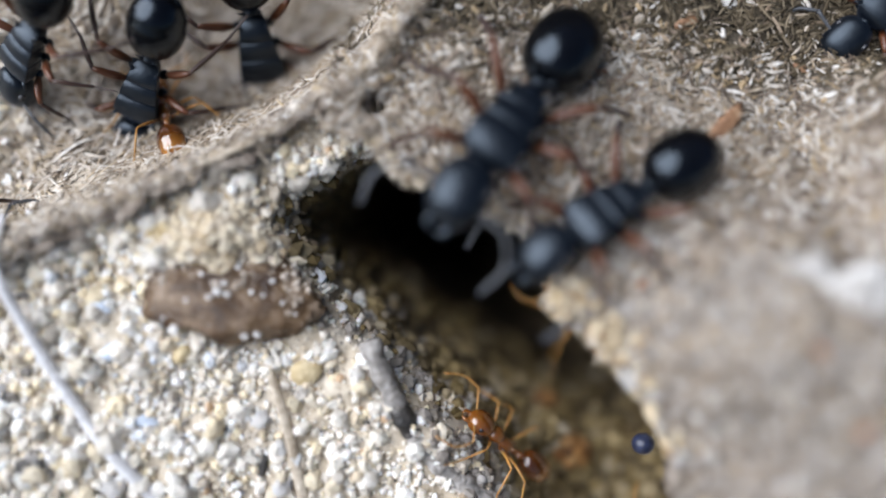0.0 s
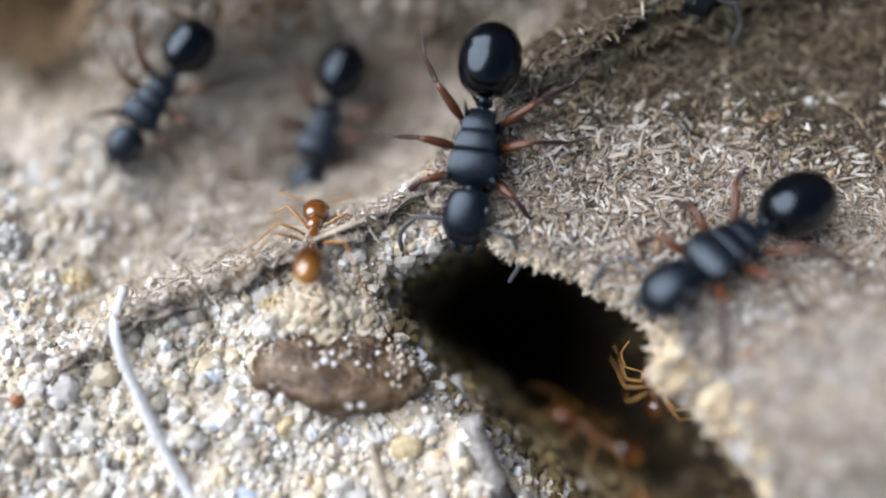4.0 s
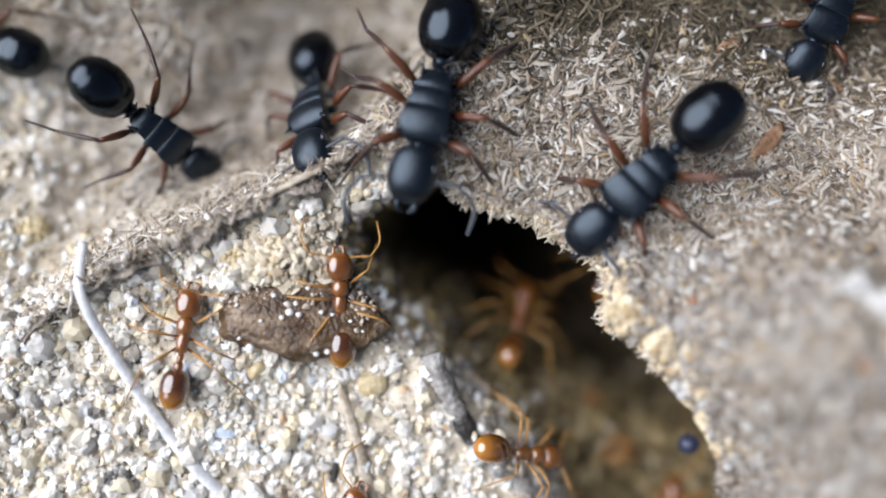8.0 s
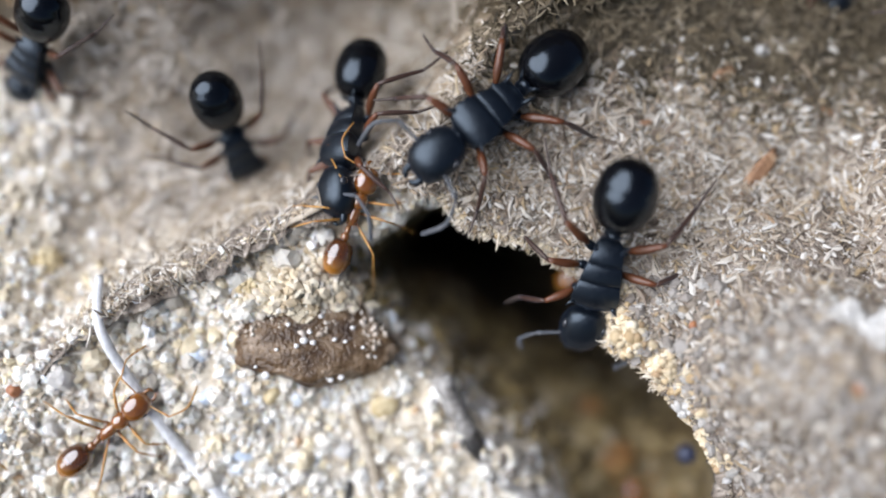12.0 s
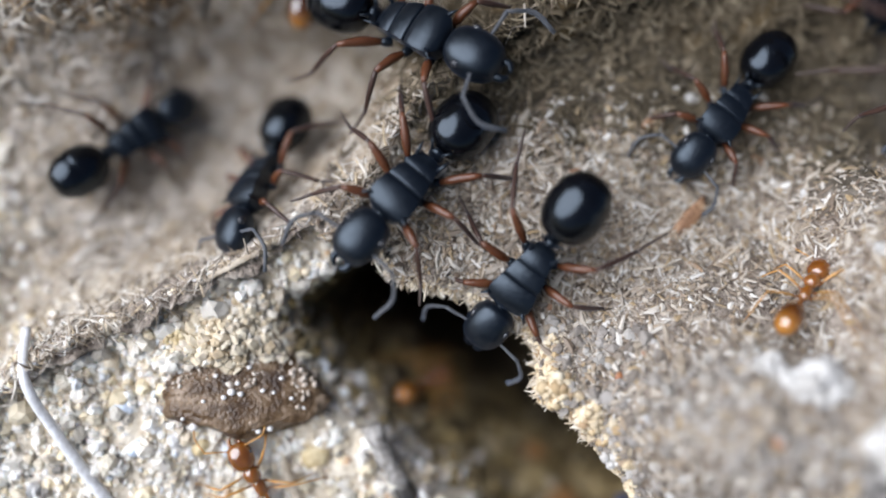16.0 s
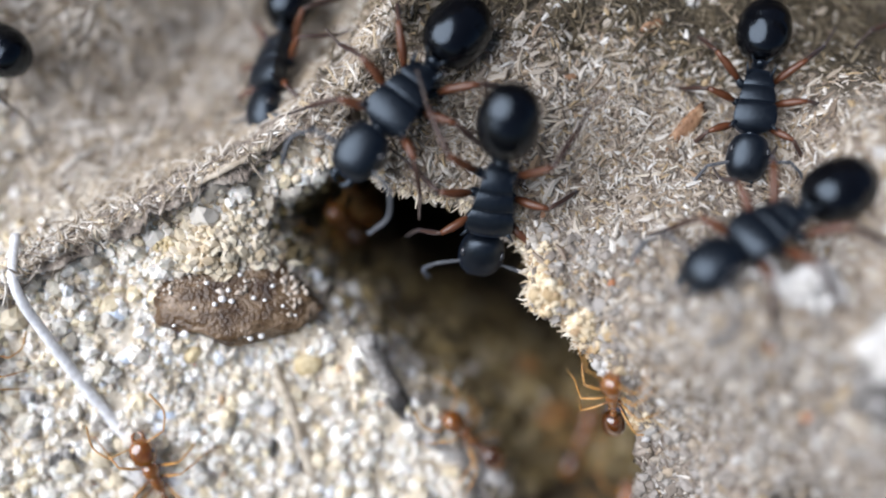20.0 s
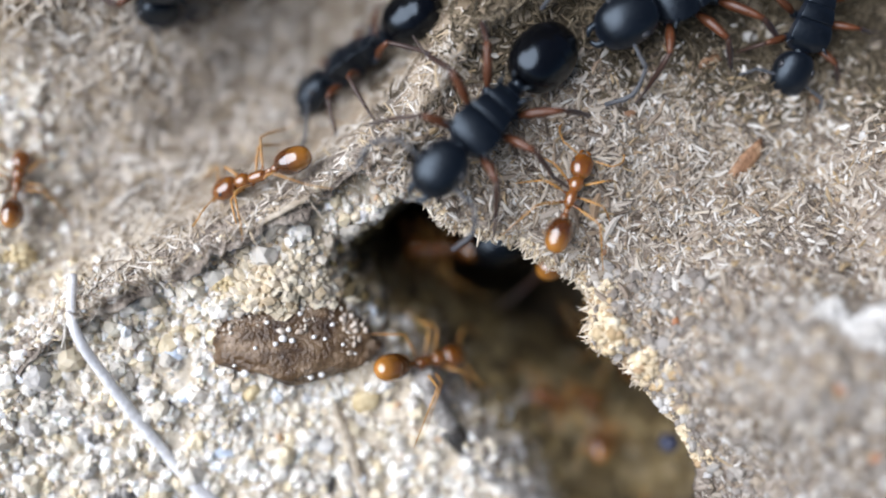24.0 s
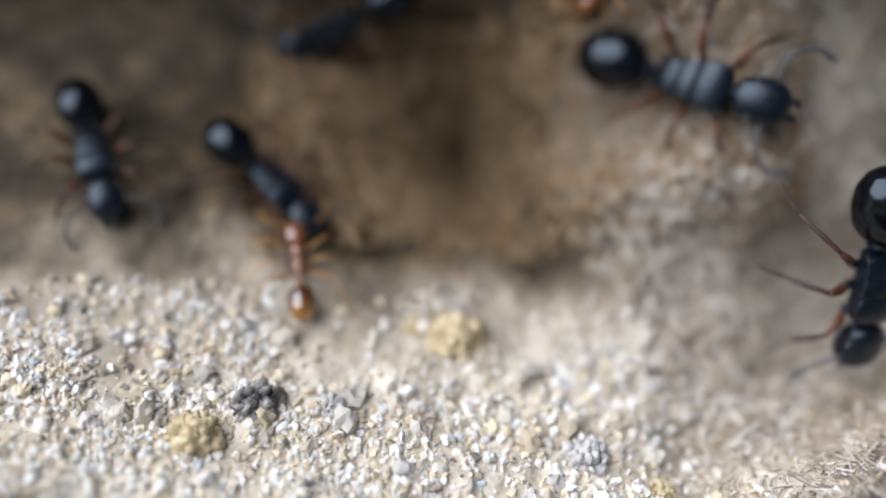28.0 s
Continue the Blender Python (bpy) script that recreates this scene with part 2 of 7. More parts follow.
def ground(u, v, fine=True):
    """Height out of the bank of the soil sheet, and how deep in the hollow a place is (0 to 1)."""
    u, v = np.asarray(u, float), np.asarray(v, float)
    ds = beyond_ridge(u, v)
    front = 0.8 + 0.05 * np.minimum(ds, 0)
    near = smooth(u, -3, 0)
    back = 0.35 + (2.9 - 1.0 * smooth(u, -1, -11)) * smooth(ds, -0.15 + 0.5 * near, 1.6 + 1.5 * near) + (0.06 + 0.26 * smooth(u, -9, -5)) * np.clip(ds, 0, 4) - 0.25 * np.clip(ds - 6.5, 0, 8) + 1.5 * smooth(ds, 0.6, 3.2) * smooth(u, 1.0, -2.0) * smooth(v, 10.5, 8.0) - 0.7 * smooth(v, 8.5, 11.0) * smooth(u, -12.5, -9.5) * smooth(u, 1.0, -2.0)
    wide = 1.9 + 0.48 * np.clip(v, -2.6, 5.5) + 0.25 * np.clip(v - 5.5, 0, 7)
    k = smooth(u + 0.35 * np.clip(v - 3, 0, 9), -13.4, -10.0)
    w = np.where(ds < 0, front, back) * k + wide * (1 - k)
    w = w + 5.0 * blob(u, v, -14.5, 12.8, 4.0, 2.6)
    # rise above the view, added to block sky light from behind
    w = w - 10.0 * smooth(v, 16, 22) - 0.2 * np.clip(v - 20, 0, 60)
    w = w + 0.1 * blob(u, v, -9.5, 5.2, 3.0, 2.2) - 0.35 * blob(u, v, -5.6, -0.4, 1.5, 1.2)
    din = np.where(inside(u, v, HOLLOW), 1, 0)
    dl, dr = distance(u, v, BRINK), distance(u, v, HOLLOW[len(BRINK) - 1:] + HOLLOW[:1])
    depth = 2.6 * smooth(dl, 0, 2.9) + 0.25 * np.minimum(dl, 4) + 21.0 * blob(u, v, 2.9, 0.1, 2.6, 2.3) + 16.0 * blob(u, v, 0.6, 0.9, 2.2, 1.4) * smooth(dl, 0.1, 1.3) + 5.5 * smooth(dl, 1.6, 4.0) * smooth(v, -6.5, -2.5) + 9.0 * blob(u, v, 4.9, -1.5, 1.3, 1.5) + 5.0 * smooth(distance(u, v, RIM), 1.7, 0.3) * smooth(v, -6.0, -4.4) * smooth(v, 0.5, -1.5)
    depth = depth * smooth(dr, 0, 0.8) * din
    w = w + depth
    w = np.where(inside(u, v, [(8.2, -10.5), (10.0, -10.5), (9.2, -7.3), (8.9, -5.2), (7.8, -3.6), (6.8, -2.3), (6.2, -1.2), (5.9, 0.6), (5.0, 1.9), (3.0, 2.9), (0.8, 3.1), (-0.75, 2.6), (-0.9, 4.2), (0.54, 6.3), (2.1, 7.6), (3.7, 8.6), (8, 10.5), (60, 20), (60, -40), (10, -40)]), np.maximum(w, 1.3 - 0.9 * smooth(ds, -0.9, -0.1)), w)
    if fine:
        amp = 0.5 + 0.5 * smooth(np.abs(ds), 0, 1.5)
        w = w + 0.20 * amp * rough(u, v, 1.3, 1) + 0.09 * rough(u, v, 0.45, 2) + 0.04 * rough(u, v, 0.18, 3)
        w = w - 0.28 * (1 - smooth(np.abs(ds + 0.1), 0, 0.5)) * k * (1 - din) * smooth(u, 0, -2) * (0.7 + 0.6 * rough(u, v, 0.5, 8))
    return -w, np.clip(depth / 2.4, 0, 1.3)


def shelf(u, v, fine=True):
    """Height out of the bank of the carton shelf's upper side."""
    u, v = np.asarray(u, float), np.asarray(v, float)
    w = -0.25 + 0.24 * np.clip(v - 2, -1, 12) + 0.03 * np.clip(u - 6, 0, 6)
    w = w - 4.8 * blob(u, v, 11.0, -4.2, 4.3, 4.3) - 3.6 * smooth(u, 10.4, 13.4) * smooth(v, 6.0, 2.5)
    w = w - 0.55 * blob(u, v, 4.7, -1.3, 0.9, 1.0) - 0.7 * blob(u, v, 11.2, -1.5, 0.9, 0.8) - 0.8 * blob(u, v, 7.0, -2.6, 1.6, 1.2) - 1.8 * blob(u, v, 8.2, -1.1, 2.6, 1.7)
    w = w + 2.0 * blob(u, v, 12.6, -3.6, 1.1, 0.5) - 1.2 * blob(u, v, 8.9, -6.3, 0.6, 0.5)
    ds = beyond_ridge(u, v)
    w = w + 0.9 * np.clip(ds + 0.1, 0, 4) + 0.5 * blob(u, v, -0.73, 3.5, 0.35, 0.25)
    w = w + 0.9 * blob(u, v, -0.72, 3.52, 0.22, 0.2)
    if fine:
        w = w + 0.16 * rough(u, v, 1.1, 5) + 0.09 * rough(u, v, 0.4, 6) + 0.04 * rough(u, v, 0.15, 7)
    return -w


SHELF_LOOP = RIM + [(10, -40), (60, -40), (60, 24), (14, 13.5), (8, 11.5), (3.4, 9.4), (1.6, 8.3), (-0.2, 6.6), (-1.9, 4.6), (-2.6, 3.4), (-1.8, 2.75), (-1.2, 2.55)]


def to_world(u, v, h):
    return np.stack([u, v, h], -1) @ BANK_NP.T * MM


def mesh_of(name, verts, tris, smooth_faces=True):
    me = bpy.data.meshes.new(name)
    verts, tris = np.asarray(verts, np.float32), np.asarray(tris, np.int32)
    me.vertices.add(len(verts))
    me.vertices.foreach_set("co", verts.ravel())
    me.loops.add(tris.size)
    me.loops.foreach_set("vertex_index", tris.ravel())
    me.polygons.add(len(tris))
    k = tris.shape[1]
    me.polygons.foreach_set("loop_start", np.arange(0, tris.size, k, dtype=np.int32))
    me.polygons.foreach_set("loop_total", np.full(len(tris), k, np.int32))
    me.polygons.foreach_set("use_smooth", np.full(len(tris), smooth_faces))
    me.update(calc_edges=True)
    return me


def axis(lo, a, b, hi, step):
    mid = list(np.arange(a, b, step))
    left, right, s = [], [], step
    x = a
    while x > lo:
        s *= 1.12
        x -= s
        left.append(x)
    x, s = mid[-1], step
    while x < hi:
        s *= 1.12
        x += s
        right.append(x)
    return np.array(left[::-1] + mid + right)


def paint(me, name, values):
    me.attributes.new(name, "FLOAT", "POINT").data.foreach_set("value", np.asarray(values, np.float32))


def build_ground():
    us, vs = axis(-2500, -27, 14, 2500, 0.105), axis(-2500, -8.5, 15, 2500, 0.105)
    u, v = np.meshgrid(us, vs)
    h, pit_depth = ground(u, v)
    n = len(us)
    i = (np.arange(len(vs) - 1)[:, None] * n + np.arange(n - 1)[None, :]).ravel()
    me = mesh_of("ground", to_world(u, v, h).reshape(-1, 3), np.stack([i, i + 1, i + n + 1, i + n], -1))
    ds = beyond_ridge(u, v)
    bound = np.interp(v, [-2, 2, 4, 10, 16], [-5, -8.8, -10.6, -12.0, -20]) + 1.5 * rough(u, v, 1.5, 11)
    # second term browns the upper bank: part litter, part shade in the colour
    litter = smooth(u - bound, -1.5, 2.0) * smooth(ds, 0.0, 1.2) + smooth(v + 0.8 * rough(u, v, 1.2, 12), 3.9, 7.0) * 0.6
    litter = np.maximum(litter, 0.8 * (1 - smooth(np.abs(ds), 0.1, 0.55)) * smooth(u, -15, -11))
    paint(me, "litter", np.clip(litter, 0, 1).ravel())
    # shade put into the soil colour: hollow by depth, back recess, upper slope
    paint(me, "moist", np.clip(smooth(pit_depth + 0.3 * rough(u, v, 0.7, 14), 0.5, 1.2) + 1.0 * blob(u, v, -15.5, 12.0, 6.5, 3.4) + 0.9 * smooth(v + 1.3 * rough(u, v, 1.5, 13), 5.6, 9.4) * smooth(u + 0.8 * rough(u, v, 0.9, 15), -9.6, -11.6) + 0.8 * smooth(v, 6.2, 8.6) * smooth(u, -4, 1) + 0.6 * smooth(v + rough(u, v, 1.2, 16), 7.2, 9.6) * smooth(u, -10, -8), 0, 1).ravel())
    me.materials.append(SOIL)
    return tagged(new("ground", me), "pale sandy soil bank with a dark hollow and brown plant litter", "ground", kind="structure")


def build_shelf():
    us, vs = axis(-2.8, -2.6, 13.5, 60, 0.1), axis(-42, -8.5, 10.5, 24, 0.1)
    u, v = np.meshgrid(us, vs)
    uj, vj = u + 0.05 * rough(u, v, 0.13, 21), v + 0.05 * rough(u, v, 0.13, 22)
    top = shelf(u, v)
    ragged = 0.12 * rough(u, v, 0.35, 23)
    n = len(us)
    cu, cv = (u[:-1, :-1] + u[1:, 1:]) / 2, (v[:-1, :-1] + v[1:, 1:]) / 2
    keep = inside(cu + ragged[:-1, :-1], cv + ragged[:-1, :-1], SHELF_LOOP)
    keep &= np.hypot(cu + 0.73, (cv - 3.5) * 1.2) > 0.2
    edge = distance(u, v, RIM)
    thick = 0.22 + 0.75 * smooth(edge, 0, 2.2)
    droop = 0.18 * (1 - smooth(edge, 0, 0.35))
    N = u.size
    verts = np.concatenate([to_world(uj, vj, top - droop).reshape(-1, 3), to_world(uj, vj, top - droop - thick).reshape(-1, 3)])
    rows, cols = np.nonzero(keep)
    i = rows * n + cols
    faces = [np.stack([i, i + 1, i + n + 1, i + n], -1), np.stack([i + N, i + n + N, i + n + 1 + N, i + 1 + N], -1)]
    pad = np.pad(keep, 1)
    for dr, dc, a, b in ((-1, 0, 0, 1), (1, 0, n + 1, n), (0, -1, n, 0), (0, 1, 1, n + 1)):
        m = keep & ~pad[1 + dr:1 + dr + keep.shape[0], 1 + dc:1 + dc + keep.shape[1]]
        r, c = np.nonzero(m)
        j = r * n + c
        faces.append(np.stack([j + b, j + a, j + a + N, j + b + N], -1))
    faces = np.concatenate(faces)
    used, inv = np.unique(faces, return_inverse=True)
    me = mesh_of("nest_shelf", verts[used], inv.reshape(faces.shape))
    uu, vv = np.tile(uj.ravel(), 2)[used], np.tile(vj.ravel(), 2)[used]
    # darker towards the top: damp litter, with shade put into the colour
    paint(me, "damp", np.clip(0.9 * smooth(vv + 0.7 * rough(uu, vv, 0.9, 71) + 0.16 * np.clip(uu - 6, 0, 7), 3.9, 6.4), 0, 1))
    me.materials.append(CARTON)
    return tagged(new("nest_shelf", me), "grey-brown shelf of matted plant fibre over the nest entrance", "ant nest", kind="structure")


def build_crust():
    """The crust of matted litter along the crest of the soil ridge."""
    n, k = 260, 11
    u = np.linspace(-12.6, -1.3, n)
    v = np.interp(u, RIDGE[:, 0], RIDGE[:, 1])
    U, V, H = [], [], []
    for j in range(k):
        t = j / (k - 1)
        off = -0.30 + 1.0 * t + (0.22 * rough(u, u * 0, 0.6, 61) + 0.10 * rough(u, u * 0, 0.17, 64)) * (1 - t)
        uu, vv = u - 0.55 * off, v + 0.83 * off
        lift = 0.26 * (1 - t) ** 1.2 * (0.45 + 0.9 * rough(u, u * 0, 0.9, 62)) + 0.12 * rough(uu, vv, 0.25, 63) + 0.06 * rough(uu, vv, 0.12, 65) - 0.22 * t
        U.append(uu), V.append(vv), H.append(ground(u, v)[0] * (1 - t) + ground(uu, vv)[0] * t + lift)
    U, V, H = np.array(U), np.array(V), np.array(H)
    N = U.size
    low = H - 0.16
    verts = np.concatenate([to_world(U, V, H).reshape(-1, 3), to_world(U, V, low).reshape(-1, 3)])
    i = (np.arange(k - 1)[:, None] * n + np.arange(n - 1)[None, :]).ravel()
    j = np.arange(n - 1)
    faces = np.concatenate([np.stack([i, i + 1, i + n + 1, i + n], -1), np.stack([i + N, i + n + N, i + n + 1 + N, i + 1 + N], -1), np.stack([j + 1, j, j + N, j + 1 + N], -1)])
    me = mesh_of("ridge_crust", verts, faces)
    paint(me, "damp", np.zeros(len(verts)))
    me.materials.append(CARTON)
    return tagged(new("ridge_crust", me), "brown crust of matted litter along the soil ridge", "soil crust", kind="structure")


GROUND = build_ground()
SHELF = build_shelf()
build_crust()

# ---- loose pieces, built as one sheet of stuff each ----
def ico(subdiv):
    bm = bmesh.new()
    bmesh.ops.create_icosphere(bm, subdivisions=subdiv, radius=1)
    bm.verts.ensure_lookup_table()
    v, f = np.array([x.co for x in bm.verts]), np.array([[x.index for x in g.verts] for g in bm.faces])
    bm.free()
    return v, f


ICO1, ICO2 = ico(1), ico(2)
rng = np.random.default_rng(7)


def turns(n):
    q = rng.normal(size=(n, 4))
    q /= np.linalg.norm(q, axis=1)[:, None]
    w, x, y, z = q.T
    return np.stack([np.stack([1 - 2 * (y * y + z * z), 2 * (x * y - z * w), 2 * (x * z + y * w)], -1),
                     np.stack([2 * (x * y + z * w), 1 - 2 * (x * x + z * z), 2 * (y * z - x * w)], -1),
                     np.stack([2 * (x * z - y * w), 2 * (y * z + x * w), 1 - 2 * (x * x + y * y)], -1)], 1)


def pebbles(place, size, base, jag=0.16):
    """Angular grains: place in bank millimetres, size their radius."""
    v0, f0 = base
    n = len(place)
    shape = v0[None] * (1 + jag * rng.normal(size=(n, len(v0), 1))) * rng.uniform(0.65, 1.25, (n, 1, 3))
    v = np.einsum("nij,nkj->nki", turns(n), shape) * np.asarray(size)[:, None, None] + place[:, None, :]
    f = f0[None] + (np.arange(n) * len(v0))[:, None, None]
    return v.reshape(-1, 3), f.reshape(-1, 3)


def straws(place, normal, length, width, lift=0.3, aim=None):
    """Dry fibres lying on a surface: bent, flattened sticks of three segments."""
    n = len(place)
    d = rng.normal(size=(n, 3))
    d -= (d * normal).sum(1)[:, None] * normal
    d /= np.linalg.norm(d, axis=1)[:, None]
    d += normal * rng.normal(0, lift, (n, 1))
    d /= np.linalg.norm(d, axis=1)[:, None]
    if aim is not None:
        d = aim
    side = np.cross(d, normal)
    side /= np.linalg.norm(side, axis=1)[:, None]
    up = np.cross(side, d)
    bend = side * rng.normal(0, 0.07, (n, 1)) + up * rng.normal(0, 0.05, (n, 1))
    rings = []
    for t, k in ((-0.5, 0.5), (-0.17, 1.0), (0.17, 0.95), (0.5, 0.35)):
        c = place + (d * t + bend * (1 - 4 * t * t)) * length[:, None]
        for a, b in ((1, 0.0), (0, 0.6), (-1, 0.0), (0, -0.6)):
            rings.append(c + side * (a * k * width)[:, None] + up * (b * k * width)[:, None])
    v = np.stack(rings, 1)
    f = [(4 * r + i, 4 * r + (i + 1) % 4, 4 * r + 4 + (i + 1) % 4, 4 * r + 4 + i) for r in range(3) for i in range(4)] + [(0, 3, 2, 1), (12, 13, 14, 15)]
    f = np.array(f)[None] + (np.arange(n) * 16)[:, None, None]
    return v.reshape(-1, 3), f.reshape(-1, 4)


def normals(fn, u, v, e=0.15):
    hu, hv = (fn(u + e, v) - fn(u - e, v)) / (2 * e), (fn(u, v + e) - fn(u, v - e)) / (2 * e)
    n = np.stack([-hu, -hv, np.ones_like(hu)], -1)
    return n / np.linalg.norm(n, axis=1)[:, None]


def soil_h(u, v):
    return ground(u, v)[0]


def spread(n, u0, u1, v0, v1):
    return rng.uniform(u0, u1, n), rng.uniform(v0, v1, n)


def stuff(name, verts, faces, mat, label, category, flat=True):
    me = mesh_of(name, verts @ BANK_NP.T * MM, faces, not flat)
    me.materials.append(mat)
    return tagged(new(name, me), label, category, kind="stuff")


def pieces(name, place, size, mat, parent, jag=0.14):
    """Angular pieces, each an object of its own on one of eight shared meshes."""
    v0, f0 = ICO2
    shapes = []
    for _ in range(8):
        me = mesh_of(name, v0 * (1 + jag * rng.normal(size=(len(v0), 1))) * rng.uniform(0.65, 1.25, (1, 3)), f0, False)
        me.materials.append(mat)
        shapes.append(me)
    at_world = place @ BANK_NP.T * MM
    for i, (p, r, m) in enumerate(zip(at_world, size, turns(len(place)))):
        ob = new(name, shapes[i % 8])
        ob.matrix_world = Matrix.LocRotScale(Vector(p), Matrix(m.tolist()).to_quaternion(), Vector((r, r, r)) * MM)
        ob.parent = parent


def chips(name, place, normal, length, width, mat, parent):
    """Flat broken chips, each an object of its own on one of six shared meshes."""
    shapes = []
    one = np.zeros((1, 3)), np.array([[0.0, 0.0, 1.0]])
    for _ in range(6):
        ve, fa = straws(one[0], one[1], np.array([1.0]), np.array([0.13 + 0.08 * rng.random()]), 0.0, np.array([[1.0, 0.0, 0.0]]))
        me = mesh_of(name, ve, fa, False)
        me.materials.append(mat)
        shapes.append(me)
    n = normal @ BANK_NP.T
    for i, p in enumerate(place @ BANK_NP.T * MM):
        d = rng.normal(size=3)
        d -= d @ n[i] * n[i]
        d += 0.25 * n[i] * rng.normal()
        q = Vector(d).to_track_quat("X", "Z")
        ob = new(name, shapes[i % 6])
        ob.matrix_world = Matrix.LocRotScale(Vector(p), q, Vector((length[i], length[i] * width[i], length[i] * width[i])) * MM)
        ob.parent = parent


def build_sand():
    parts = []
    for n, box, lo, hi, base, test in (
            (30000, (-17, 4, -8.5, 4.5), 0.035, 0.13, ICO1, 0), (3600, (-17, 4, -8.5, 4.5), 0.10, 0.23, ICO2, 0),
            (22000, (-32, -9.0, -6, 7), 0.05, 0.15, ICO1, 1), (1500, (-32, -10, -3, 7), 0.09, 0.22, ICO2, 1)):
        u, v = spread(n, *box)
        ds = beyond_ridge(u, v)
        _, pit_depth = ground(u, v, False)
        ok = ((ds < 0.25) if test == 0 else (ds > 0) & (rng.random(n) < smooth(u + 0.35 * np.clip(v - 3, 0, 9), -8.5, -11) * smooth(v + 2.2 * rough(u, v, 2.0, 33), 7.5, 3.2))) & (pit_depth < 0.25 + 0.75 * rng.random(n) ** 1.5) & ~inside(u, v, SHELF_LOOP)
        ok &= rng.random(n) < 0.3 + 0.7 * smooth(rough(u, v, 1.3, 31) + 0.6 * rough(u, v, 0.5, 32), -0.6, 0.2)
        u, v = u[ok], v[ok]
        size = lo + (hi - lo) * rng.random(len(u)) ** 2.2
        place = np.stack([u, v, soil_h(u, v) + size * rng.uniform(-0.1, 0.7, len(u))], -1)
        parts.append(pebbles(place, size, base, 0.30 if base is ICO1 else 0.15))
    for v, f in parts:
        stuff("sand", v, f, GRAIN, "pale quartz and limestone sand grains on the bank", "sand")


def build_grains():
    """The largest grains of the near sand."""
    u, v = spread(900, -12, 2, -8, 3)
    _, pit_depth = ground(u, v, False)
    ok = (beyond_ridge(u, v) < -0.2) & (pit_depth < 0.2) & ~inside(u, v, SHELF_LOOP)
    ok &= np.hypot((u + 4.3) / 2.6, (v + 1.7) / 1.6) > 1
    u, v = u[ok][:280], v[ok][:280]
    size = 0.15 + 0.17 * rng.random(len(u)) ** 2
    pieces("sand_grain", np.stack([u, v, soil_h(u, v) + 0.35 * size], -1), size, GRAIN_ONE, GROUND)


def build_far_crumbs():
    """Angular crumbs and small clods on the open sand beyond the ridge."""
    u, v = spread(1500, -31, -10, -4, 8)
    ok = (beyond_ridge(u, v) > 0.4) & (rng.random(len(u)) < smooth(u + 0.35 * np.clip(v - 3, 0, 9), -9.5, -12) * smooth(v + 1.5 * rough(u, v, 2.0, 33), 7.0, 3.5))
    ok &= rough(u, v, 1.6, 35) + 0.5 * rough(u, v, 0.6, 36) > -0.15
    u, v = u[ok], v[ok]
    u, v = u[:290], v[:290]
    size = 0.10 + 0.26 * rng.random(len(u)) ** 2.8
    pieces("crumb", np.stack([u, v, soil_h(u, v) + 0.2 * size], -1), size, PALE, GROUND, 0.18)


def build_crumbs():
    # fallen soil crumbs on the hollow's floor
    u, v = spread(7500, -4, 9, -9, 3)
    _, pit_depth = ground(u, v, False)
    ok = (pit_depth > 0.15 + 0.8 * rng.random(len(u))) & (soil_h(u, v) > -7.5 - 3.0 * rng.random(len(u)))
    u, v = u[ok], v[ok]
    size = 0.05 + 0.28 * rng.random(len(u)) ** 2.5
    ve, fa = pebbles(np.stack([u, v, soil_h(u, v) + 0.3 * size], -1), size, ICO1)
    stuff("soil_crumbs", ve, fa, MOIST, "damp ochre soil crumbs on the floor of the hollow", "soil")
    # paler crumbs that rolled down from the sandy brink
    u, v = spread(2600, -3, 5, -9, 1)
    d = distance(u, v, BRINK)
    ok = inside(u, v, HOLLOW) & (d < 0.3 + 2.0 * rng.random(len(u)) ** 2) & (rough(u, v, 0.7, 63) > -0.35)
    u, v = u[ok], v[ok]
    size = 0.05 + 0.2 * rng.random(len(u)) ** 2.5
    ve, fa = pebbles(np.stack([u, v, soil_h(u, v) + 0.3 * size], -1), size, ICO1)
    stuff("brink_crumbs", ve, fa, GRIT, "grey and cream crumbs strewn down the hollow's brink", "soil")


